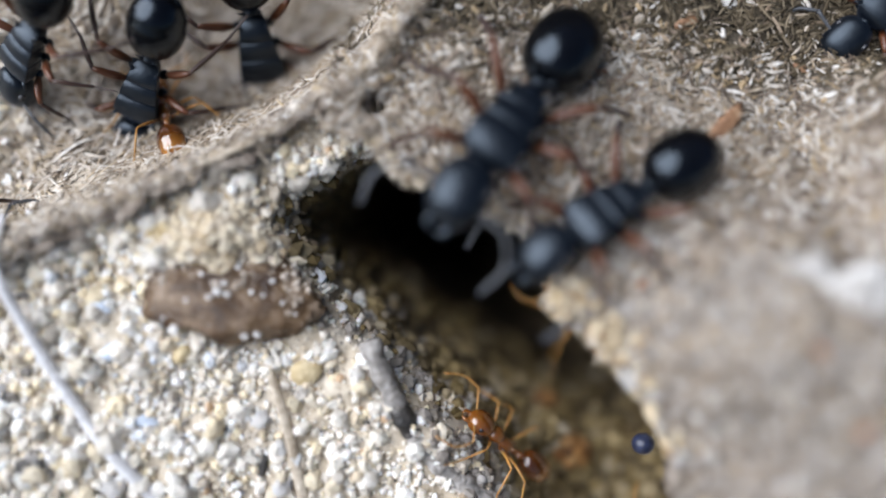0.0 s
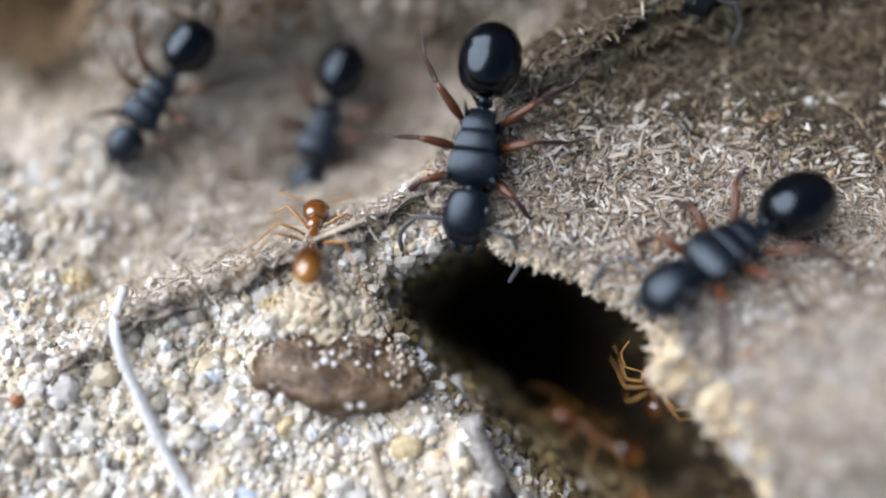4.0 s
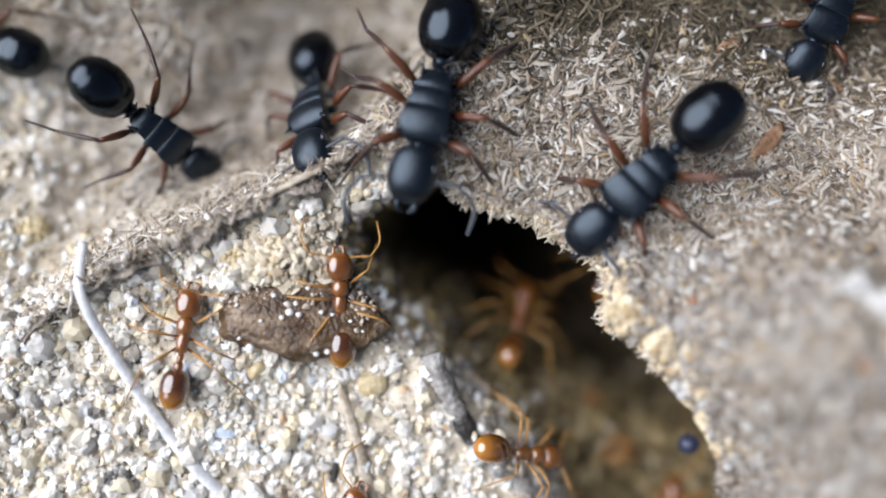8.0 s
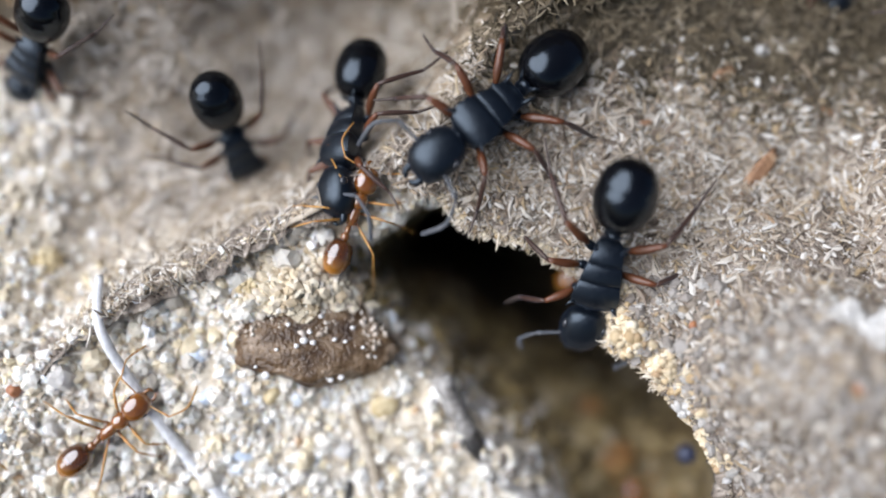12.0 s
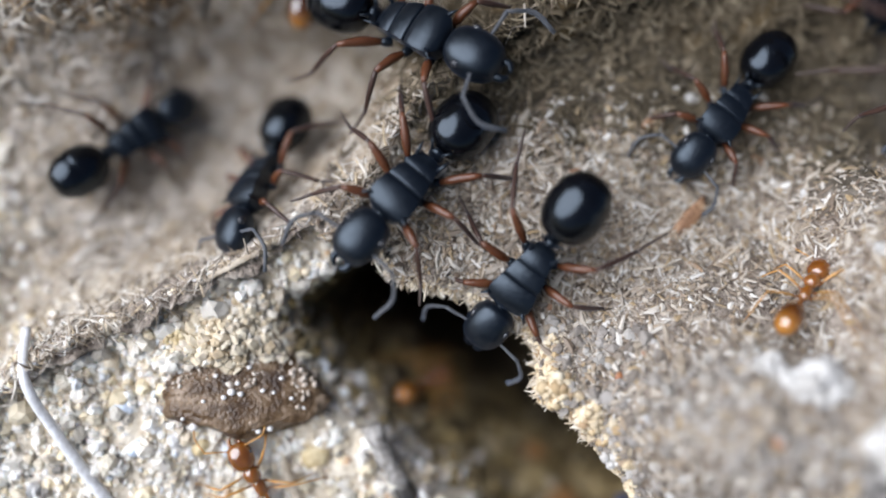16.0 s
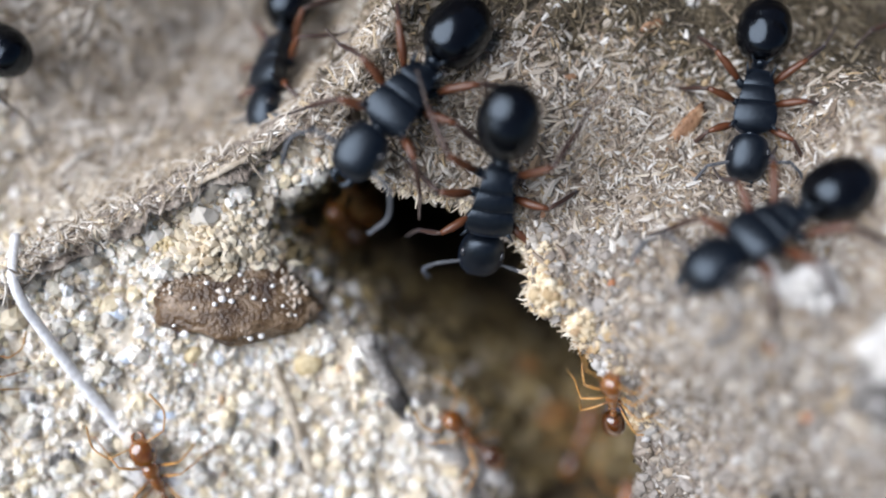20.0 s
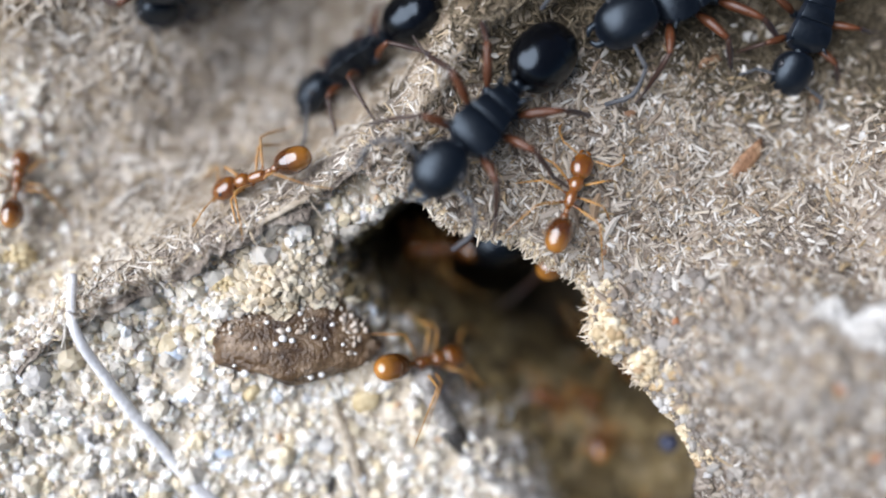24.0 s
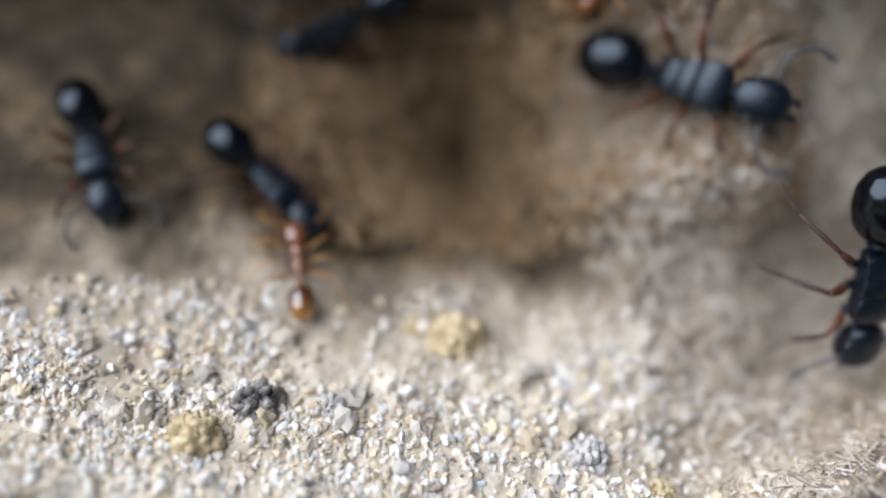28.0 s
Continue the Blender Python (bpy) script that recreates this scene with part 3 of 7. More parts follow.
def build_fibres():
    u, v = spread(64000, -2.4, 14.5, -8.5, 10.5)
    ok = inside(u, v, SHELF_LOOP) & (beyond_ridge(u, v) < 0.6) & (rng.random(len(u)) > 0.97 * smooth(v + 0.7 * rough(u, v, 0.9, 71) + 0.16 * np.clip(u - 6, 0, 7), 4.2, 6.9)) & (np.hypot(u + 0.73, v - 3.5) > 0.25)
    ok &= rng.random(len(u)) < 0.42 + 0.58 * smooth(rough(u, v, 1.0, 41) + 0.4 * rough(u, v, 0.4, 43), -0.5, 0.25)
    ok &= rng.random(len(u)) > 0.5 * smooth(v + 0.25 * (u - 4), 0.8, -0.8)
    u, v = u[ok], v[ok]
    big = rng.random(len(u)) ** 3
    place = np.stack([u, v, shelf(u, v) - 0.18 * (1 - smooth(distance(u, v, RIM), 0, 0.35)) + 0.02 + 0.10 * rng.random(len(u))], -1)
    ve, fa = straws(place, normals(shelf, u, v), 0.12 + 0.5 * big, 0.012 + 0.028 * rng.random(len(u)) ** 1.8, 0.4)
    stuff("dry_fibres", ve, fa, FIBRE, "matted dry plant fibres covering the nest shelf", "plant fibre")
    # broader chips of stem and bark among the fibres
    u, v = spread(3800, -2.2, 14, -4, 7.5)
    ok = inside(u, v, SHELF_LOOP) & (beyond_ridge(u, v) < 0.4) & (np.hypot(u + 0.73, v - 3.5) > 0.35) & (rng.random(len(u)) > smooth(v, 4.6, 7.4))
    ok &= distance(u, v, RIM) > 0.2
    u, v = u[ok], v[ok]
    place = np.stack([u, v, shelf(u, v) + 0.07 + 0.07 * rng.random(len(u))], -1)
    near = np.hypot(u - 4.5, v - 2.2) < 4.2
    pick = np.nonzero(near)[0][:290]
    chips("chip", place[pick], normals(shelf, u[pick], v[pick]), 0.25 + 0.5 * rng.random(len(pick)) ** 2, 0.5 + 0.5 * rng.random(len(pick)), CHIP_ONE, SHELF)
    u, v, place = np.delete(u, pick), np.delete(v, pick), np.delete(place, pick, 0)
    ve, fa = straws(place, normals(shelf, u, v), 0.18 + 0.45 * rng.random(len(u)) ** 2, 0.035 + 0.05 * rng.random(len(u)) ** 2, 0.25)
    stuff("plant_chips", ve, fa, FIBRE, "broad chips of dry stem among the fibres of the shelf", "plant chips")
    u, v = spread(40000, -14, 9, -2, 15)
    ds = beyond_ridge(u, v)
    ok = (ds > 0) & (rng.random(len(u)) < smooth(u + 0.3 * np.clip(v - 3, 0, 9), -12.5, -9.5)) | (np.abs(ds) < 0.35) & (u > -13) & (u < 0) & (rng.random(len(u)) < 0.4)
    ok &= rng.random(len(u)) > smooth(v + 0.7 * rough(u, v, 0.9, 71), 5.2, 7.6) * (0.08 + 0.87 * smooth(u, -7, -4))
    u, v = u[ok], v[ok]
    place = np.stack([u, v, soil_h(u, v) + 0.03 + 0.1 * rng.random(len(u)) + 0.16 * (1 - smooth(np.abs(beyond_ridge(u, v)), 0.1, 0.45))], -1)
    ve, fa = straws(place, normals(soil_h, u, v), 0.2 + 0.95 * rng.random(len(u)) ** 2.5, 0.013 + 0.03 * rng.random(len(u)), 0.34)
    stuff("dry_fibres", ve, fa, TAN, "loose dry plant fibres on the soil behind the ridge", "plant fibre")
    u, v = spread(7000, -2, 14.5, 4.4, 12)
    ok = rng.random(len(u)) < smooth(v + 0.7 * rough(u, v, 0.9, 71) + 0.16 * np.clip(u - 6, 0, 7), 4.2, 6.9)
    u, v = u[ok], v[ok]
    on = inside(u, v, SHELF_LOOP)
    top = np.where(on, np.maximum(shelf(u, v), soil_h(u, v)), soil_h(u, v))
    ve, fa = straws(np.stack([u, v, top + 0.05 + 0.1 * rng.random(len(u))], -1), normals(shelf, u, v), 0.25 + 0.8 * rng.random(len(u)) ** 2, 0.018 + 0.03 * rng.random(len(u)), 0.4)
    stuff("damp_litter", ve, fa, LITTER, "dark damp plant litter, darkened for shade, at the top of the shelf", "plant litter")


def build_mound_grit():
    u, v = spread(6500, 3.8, 15, -9, 1.5)
    ok = inside(u, v, SHELF_LOOP) & (v + 0.25 * (u - 4) < 0.9 + 0.8 * rough(u, v, 0.8, 51))
    u, v = u[ok], v[ok]
    size = 0.04 + 0.17 * rng.random(len(u)) ** 3
    ve, fa = pebbles(np.stack([u, v, shelf(u, v) + 0.3 * size], -1), size, ICO1)
    stuff("pale_grit", ve, fa, GRIT, "pale grit and crumbs on the near mound", "grit")
    u, v = spread(700, 4.2, 14, -8, 1.0)
    ok = inside(u, v, SHELF_LOOP) & (v + 0.25 * (u - 4) < 0.4 + 0.8 * rough(u, v, 0.8, 51)) & (rough(u, v, 1.1, 57) > -0.1) & (distance(u, v, RIM) > 0.25)
    u, v = u[ok][:180], v[ok][:180]
    size = 0.08 + 0.16 * rng.random(len(u)) ** 2.5
    pieces("crumb", np.stack([u, v, shelf(u, v) + 0.05 * size], -1), size, CRUMB_ONE, SHELF, 0.2)


def build_rim_crumbs():
    """Cream crumbs and splinters along the broken edge of the shelf."""
    line = np.array(RIM[:13])
    seg = np.linalg.norm(np.diff(line, axis=0), axis=1)
    s = rng.uniform(0, seg.sum(), 1500)
    acc = np.concatenate([[0], np.cumsum(seg)])
    u, v = np.interp(s, acc, line[:, 0]), np.interp(s, acc, line[:, 1])
    off = np.abs(rng.normal(0, 0.14, len(u)))
    off = off * (1 + 2.4 * smooth(s, 5.3, 6.2) * smooth(s, 10.5, 9.0))
    u, v = u + off * 0.6, v + off * 0.8
    size = 0.035 + 0.10 * rng.random(len(u)) ** 2 * (0.6 + 0.8 * smooth(s, 5.0, 6.5))
    place = np.stack([u, v, shelf(u, v) - 0.22 * (1 - smooth(off, 0, 0.4)) + rng.uniform(-0.2, 0.1, len(u))], -1)
    ve, fa = pebbles(place, size, ICO1, 0.2)
    stuff("cream_crumbs", ve, fa, CRUMB, "cream crumbs along the broken edge of the nest shelf", "crumbs")


def build_heap():
    """A heap of cream crumbs between the flat stone and the ridge."""
    u, v = spread(2600, -7.0, -2.6, -1.2, 1.7)
    ok = rng.random(len(u)) < 1.2 * np.exp(-((u + 4.55) / (1.5 - 0.35 * v)) ** 2 - ((v - 0.05) / 0.85) ** 2)
    u, v = u[ok], v[ok]
    size = 0.05 + 0.16 * rng.random(len(u)) ** 2
    heap = 0.55 * blob(u, v, -4.55, -0.2, 1.0, 0.8)
    ve, fa = pebbles(np.stack([u, v, soil_h(u, v) + heap * rng.random(len(u)) ** 0.5 + 0.2 * size], -1), size, ICO1, 0.2)
    stuff("cream_heap", ve, fa, HEAP, "heap of cream soil crumbs above the flat stone", "crumbs")


def build_splinters():
    """Torn fibres that stick out of the shelf's broken edge."""
    line = np.array(RIM[:11])
    seg = np.linalg.norm(np.diff(line, axis=0), axis=1)
    acc = np.concatenate([[0], np.cumsum(seg)])
    n = 900
    s = rng.uniform(0, acc[-1], n)
    u, v = np.interp(s, acc, line[:, 0]), np.interp(s, acc, line[:, 1])
    k = np.clip(np.searchsorted(acc, s) - 1, 0, len(seg) - 1)
    t = np.diff(line, axis=0)[k] / seg[k][:, None]
    out = np.stack([t[:, 1], -t[:, 0]], -1)
    off = rng.uniform(-0.12, 0.22, n)
    u, v = u - out[:, 0] * off, v - out[:, 1] * off
    aim = np.concatenate([out + 0.7 * rng.normal(size=(n, 2)), rng.normal(-0.35, 0.35, (n, 1))], 1)
    aim /= np.linalg.norm(aim, axis=1)[:, None]
    place = np.stack([u, v, shelf(u, v) - 0.16 + rng.uniform(-0.22, 0.12, n)], -1)
    nor = np.tile(np.array([0.15, -0.1, 0.98]), (n, 1))
    ve, fa = straws(place, nor, 0.12 + 0.42 * rng.random(n) ** 2, 0.014 + 0.03 * rng.random(n) ** 2, 0.0, aim)
    stuff("rim_splinters", ve, fa, SPLINTER, "torn cream fibres along the broken edge of the shelf", "plant fibre")


def build_back_litter():
    """Coarse straw on the slope behind the ridge, brown in the shaded corner above it."""
    u, v = spread(16000, -13.5, 6, 1.5, 17)
    ok = (beyond_ridge(u, v) > 1.5) & (rng.random(len(u)) < smooth(u + 0.3 * np.clip(v - 3, 0, 9), -11.8, -8.2)) & (rng.random(len(u)) > 0.75 * smooth(v, 8, 10) * smooth(u, -4, -2))
    ok &= ~inside(u, v, SHELF_LOOP)
    u, v = u[ok], v[ok]
    place = np.stack([u, v, soil_h(u, v) + 0.08 + 0.2 * rng.random(len(u))], -1)
    ve, fa = straws(place, normals(soil_h, u, v), 0.35 + 0.95 * rng.random(len(u)) ** 2, 0.022 + 0.035 * rng.random(len(u)), 0.3)
    stuff("coarse_straw", ve, fa, TAN, "coarse pale straw matted on the slope behind the ridge", "plant fibre")
    u, v = spread(9000, -24, -6, 7, 17)
    ok = rng.random(len(u)) < 0.85 * smooth(v + 1.2 * rough(u, v, 1.4, 91), 7.6, 10.5)
    u, v = u[ok], v[ok]
    place = np.stack([u, v, soil_h(u, v) + 0.05 + 0.2 * rng.random(len(u))], -1)
    ve, fa = straws(place, normals(soil_h, u, v), 0.4 + 1.2 * rng.random(len(u)) ** 2, 0.03 + 0.05 * rng.random(len(u)), 0.4)
    stuff("brown_litter", ve, fa, BROWN, "brown rotting plant litter in the shaded back corner", "plant litter")


PALE = mat_pieces("pale_crumb", [(0.0, (0.66, 0.59, 0.47)), (0.3, (0.74, 0.70, 0.63)), (0.5, (0.56, 0.46, 0.31)), (0.7, (0.72, 0.68, 0.61)), (0.85, (0.40, 0.36, 0.31)), (1.0, (0.76, 0.74, 0.71))], 0.65, 5000, 0.35, 0.0, True)
GRAIN_ONE = mat_pieces("large_grain", [(0.0, (0.78, 0.73, 0.65)), (0.3, (0.82, 0.80, 0.75)), (0.5, (0.70, 0.60, 0.42)), (0.75, (0.81, 0.78, 0.72)), (0.9, (0.48, 0.43, 0.36)), (1.0, (0.72, 0.74, 0.78))], 0.5, 5000, 0.4, 0.1, True)
CRUMB_ONE = mat_pieces("mound_crumb", [(0.0, (0.336, 0.302, 0.269)), (0.35, (0.462, 0.437, 0.403)), (0.6, (0.269, 0.227, 0.185)), (0.85, (0.554, 0.538, 0.512)), (1.0, (0.386, 0.302, 0.210))], 0.75, 5000, 0.3, 0.0, True)
CHIP_ONE = mat_pieces("stem_chip", [(0.0, (0.36, 0.30, 0.235)), (0.3, (0.52, 0.46, 0.385)), (0.55, (0.23, 0.175, 0.13)), (0.8, (0.62, 0.58, 0.52)), (1.0, (0.33, 0.22, 0.13))], 0.6, 6000, 0.4, 0.0, True)
HEAP = mat_pieces("heap_crumb", [(0.0, (0.60, 0.50, 0.35)), (0.35, (0.74, 0.67, 0.53)), (0.65, (0.52, 0.41, 0.27)), (0.85, (0.80, 0.76, 0.68)), (1.0, (0.42, 0.33, 0.22))], 0.7, 5000, 0.3)
SPLINTER = mat_pieces("torn_fibre", [(0.0, (0.55, 0.46, 0.34)), (0.3, (0.70, 0.62, 0.50)), (0.6, (0.40, 0.31, 0.20)), (0.85, (0.76, 0.71, 0.62)), (1.0, (0.48, 0.36, 0.20))], 0.6, 5000, 0.35)
BROWN = mat_pieces("brown_litter", [(0.0, (0.20, 0.12, 0.06)), (0.3, (0.34, 0.23, 0.125)), (0.55, (0.10, 0.062, 0.03)), (0.8, (0.46, 0.34, 0.21)), (1.0, (0.26, 0.155, 0.07))], 0.7, 4500, 0.3)
GRIT = mat_pieces("grey_grit", [(0.0, (0.252, 0.223, 0.197)), (0.3, (0.323, 0.298, 0.273)), (0.55, (0.168, 0.139, 0.113)), (0.75, (0.386, 0.370, 0.344)), (0.9, (0.286, 0.223, 0.151)), (1.0, (0.454, 0.441, 0.428))], 0.75, 5000, 0.3)
# litter browns lowered further to carry the shade at the shelf's top
LITTER = mat_pieces("damp_litter", [(0.0, (0.072, 0.056, 0.032)), (0.3, (0.122, 0.094, 0.058)), (0.55, (0.036, 0.029, 0.018)), (0.8, (0.187, 0.148, 0.097)), (1.0, (0.259, 0.216, 0.151))], 0.75, 4500, 0.3)
RUSTY = mat_pieces("rusty_soil", [(0.0, (0.20, 0.085, 0.025)), (0.3, (0.30, 0.15, 0.045)), (0.55, (0.09, 0.04, 0.015)), (0.8, (0.36, 0.21, 0.08)), (1.0, (0.14, 0.06, 0.02))], 0.65, 4500, 0.35)
MOIST = mat_pieces("damp_crumb", [(0.0, (0.136, 0.099, 0.041)), (0.3, (0.231, 0.170, 0.075)), (0.55, (0.082, 0.061, 0.031)), (0.8, (0.326, 0.252, 0.129)), (1.0, (0.313, 0.272, 0.204))], 0.75, 4500, 0.3)
build_sand()
build_grains()
build_far_crumbs()
build_crumbs()
build_fibres()
build_rim_crumbs()
build_mound_grit()
build_heap()
build_splinters()
build_back_litter()


# ---- single things on the bank ----
def part(name, bm, mat, parent=None, label=""):
    me = bpy.data.meshes.new(name)
    bm.to_mesh(me)
    bm.free()
    for p in me.polygons:
        p.use_smooth = True
    me.materials.append(mat)
    ob = new(name, me)
    ob.parent = parent
    return tagged(ob, label)


def base(name, where, label, category, group=""):
    ob = new(name)
    ob.empty_display_size = 0.0005
    ob.matrix_world = Matrix.Translation(where)
    return tagged(ob, label, category, group)


def surface(u, v):
    """Top of whatever lies at a place: shelf or soil."""
    one = np.array([float(u)]), np.array([float(v)])
    h = float(soil_h(*one)[0])
    return max(h, float(shelf(*one)[0])) if inside(*one, SHELF_LOOP)[0] else h


def tube(points, radii, sides=10, flat=1.0, wobble=0.0, seed=0):
    """A tapering tube through points, given in metres."""
    bm, rings, rnd = bmesh.new(), [], random.Random(seed)
    pts = [Vector(p) for p in points]
    for i, p in enumerate(pts):
        d = (pts[min(i + 1, len(pts) - 1)] - pts[max(i - 1, 0)]).normalized()
        a = d.cross(Vector((0.03, 0.2, 1))).normalized()
        b = a.cross(d).normalized()
        r = radii[i]
        rings.append([bm.verts.new(p + (a * math.cos(2 * math.pi * k / sides) + b * math.sin(2 * math.pi * k / sides) * flat) * r * (1 + wobble * rnd.uniform(-1, 1))) for k in range(sides)])
    for r0, r1 in zip(rings[:-1], rings[1:]):
        for k in range(sides):
            bm.faces.new((r0[k], r0[(k + 1) % sides], r1[(k + 1) % sides], r1[k]))
    bm.faces.new(rings[0][::-1])
    bm.faces.new(rings[-1])
    return bm


def smooth_line(pts, n):
    """Catmull-Rom through pts."""
    pts = [Vector(p) for p in pts]
    ext = [pts[0] * 2 - pts[1]] + pts + [pts[-1] * 2 - pts[-2]]
    out = []
    for i in range(n):
        s = i / (n - 1) * (len(pts) - 1)
        k = min(int(s), len(pts) - 2)
        t = s - k
        a, b, c, d = ext[k:k + 4]
        out.append(0.5 * ((2 * b) + (c - a) * t + (2 * a - 5 * b + 4 * c - d) * t * t + (3 * b - a - 3 * c + d) * t ** 3))
    return out


def stem(name, pts, r0, r1, mat, label, category, flat=0.8, wobble=0.06, n=40, bulge=()):
    line = smooth_line([at(u, v, (surface(u, v) if lift is not None else 0) + (lift or 0)) for u, v, lift in pts], n)
    where = line[0].copy()
    line = [p - where for p in line]
    radii = [(r0 + (r1 - r0) * i / (n - 1)) * MM for i in range(n)]
    for c, k in bulge:
        radii = [r * (1 + k * math.exp(-((i / (n - 1) - c) / 0.05) ** 2)) for i, r in enumerate(radii)]
    ob = part(name, tube(line, radii, 10, flat, wobble, len(name)), mat)
    ob.location = where
    return tagged(ob, label, category)


def lump_mesh(rx, ry, rz, sub=4, jag=0.12, size=0.5, seed=1, flat_top=None):
    bm = bmesh.new()
    bmesh.ops.create_icosphere(bm, subdivisions=sub, radius=1)
    off = Vector((seed * 3.1, seed * 1.7, 0))
    for v in bm.verts:
        p = v.co.copy()
        k = 1 + jag * noise.noise(p / size + off) + 0.5 * jag * noise.noise(p / size * 2.7 + off) + 0.25 * jag * noise.noise(p / size * 7 + off)
        p *= k
        if flat_top is not None and p.z > flat_top:
            p.z = flat_top + (p.z - flat_top) * 0.3
        v.co = Vector((p.x * rx, p.y * ry, p.z * rz)) * MM
    return bm


def bank_pose(u, v, h, spin=0, tilt=0, roll=0):
    return Matrix.Translation(at(u, v, h)) @ BANK.to_4x4() @ pose(0, 0, 0, roll, tilt, spin)


def clod(name, u, v, r, mat, label, n=26, category="soil clod", lift=0.0, spread_h=0.6):
    """A crumbly clod: a core with grains stuck on it."""
    root = base(name, at(u, v, surface(u, v) + lift), label, category)
    root.matrix_world = bank_pose(u, v, surface(u, v) + lift)
    part("core", lump_mesh(r * 0.8, r * 0.7, r * 0.55, 4, 0.5, 0.5, int(u * 10) % 17), mat, root)
    n *= 3
    d = rng.normal(size=(n, 3))
    d[:, 2] = np.abs(d[:, 2])
    d /= np.linalg.norm(d, axis=1)[:, None]
    d *= rng.uniform(0.75, 1.12, (n, 1))
    ve, fa = pebbles(d * np.array([r * 0.8, r * 0.7, r * spread_h]), r * (0.07 + 0.26 * rng.random(n) ** 2), ICO1, 0.22)
    me = mesh_of("grit", ve * MM, fa)
    me.materials.append(mat)
    g = tagged(new("grit", me), kind="stuff")
    g.parent = root
    return root


def grain(name, u, v, rx, ry, rz, mat, label, spin=0, category="grain", sink=0.2, jag=0.2):
    ob = part(name, lump_mesh(rx, ry, rz, 3, jag, 0.8, int(abs(u * 7 + v * 3)) % 23), mat)
    ob.matrix_world = bank_pose(u, v, surface(u, v) + rz * (1 - 2 * sink), spin)
    return tagged(ob, label, category)


STONE_SAND = mat_pieces("stone_sand", [(0.0, (0.50, 0.42, 0.34)), (0.3, (0.60, 0.53, 0.46)), (0.55, (0.42, 0.33, 0.25)), (0.8, (0.60, 0.54, 0.47)), (1.0, (0.68, 0.64, 0.58))], 0.6, 5000, 0.4)
STONE = mat_mottled("clay_stone", [(0.3, (0.035, 0.016, 0.007)), (0.48, (0.105, 0.060, 0.028)), (0.6, (0.21, 0.138, 0.08)), (0.72, (0.36, 0.27, 0.195))], 1500, 0.28, 5, 0.00012)
STRAND = mat_mottled("bleached_strand", [(0.3, (0.62, 0.61, 0.61)), (0.55, (0.78, 0.78, 0.79)), (0.75, (0.83, 0.83, 0.84))], 2500, 0.45, 3, 0.00003, (0.7, 0.68, 0.66))
STRAW = mat_mottled("pale_straw", [(0.3, (0.40, 0.32, 0.23)), (0.55, (0.62, 0.54, 0.43)), (0.75, (0.72, 0.66, 0.56))], 2500, 0.55, 3, 0.00004)
BARK = mat_mottled("grey_bark", [(0.3, (0.120, 0.112, 0.105)), (0.5, (0.360, 0.338, 0.315)), (0.7, (0.720, 0.690, 0.660))], 2200, 0.7, 3, 0.0001)
CHAR = mat_mottled("char", [(0.3, (0.012, 0.011, 0.010)), (0.6, (0.05, 0.045, 0.04)), (0.8, (0.2, 0.19, 0.18))], 2500, 0.5, 3, 0.0001)
CHIP = mat_mottled("bark_chip", [(0.3, (0.16, 0.075, 0.035)), (0.55, (0.36, 0.20, 0.11)), (0.75, (0.5, 0.33, 0.2))], 2500, 0.6, 3, 0.00006)
RED = mat_mottled("rust_grain", [(0.3, (0.26, 0.085, 0.032)), (0.6, (0.44, 0.19, 0.085)), (0.8, (0.54, 0.31, 0.17))], 3000, 0.5, 3, 0.00004)
BLUE = mat_mottled("bluish_quartz", [(0.3, (0.50, 0.57, 0.68)), (0.55, (0.66, 0.72, 0.80)), (0.75, (0.78, 0.81, 0.85))], 2500, 0.35, 3, 0.00004, (0.8, 0.84, 0.9))
YELLOW = mat_mottled("ochre_grain", [(0.3, (0.50, 0.38, 0.20)), (0.55, (0.68, 0.56, 0.34)), (0.75, (0.78, 0.70, 0.5))], 2500, 0.6, 3, 0.00006)
WHITE = mat_mottled("chalky_clod", [(0.3, (0.48, 0.46, 0.43)), (0.55, (0.68, 0.67, 0.65)), (0.75, (0.8, 0.8, 0.79))], 1500, 0.7, 4, 0.0001)
QUARTZ = mat_mottled("white_quartz", [(0.3, (0.70, 0.68, 0.65)), (0.55, (0.82, 0.81, 0.80)), (0.75, (0.86, 0.86, 0.86))], 2500, 0.18, 3, 0.00002, (0.9, 0.88, 0.86))
DARK = mat_mottled("dark_crumb", [(0.3, (0.05, 0.046, 0.042)), (0.48, (0.17, 0.16, 0.15)), (0.62, (0.48, 0.46, 0.44))], 2500, 0.6, 3, 0.00008)
BEAD = mat_mottled("blue_black_seed", [(0.3, (0.02, 0.025, 0.05)), (0.6, (0.04, 0.05, 0.10))], 2500, 0.3, 3, 0.00002)


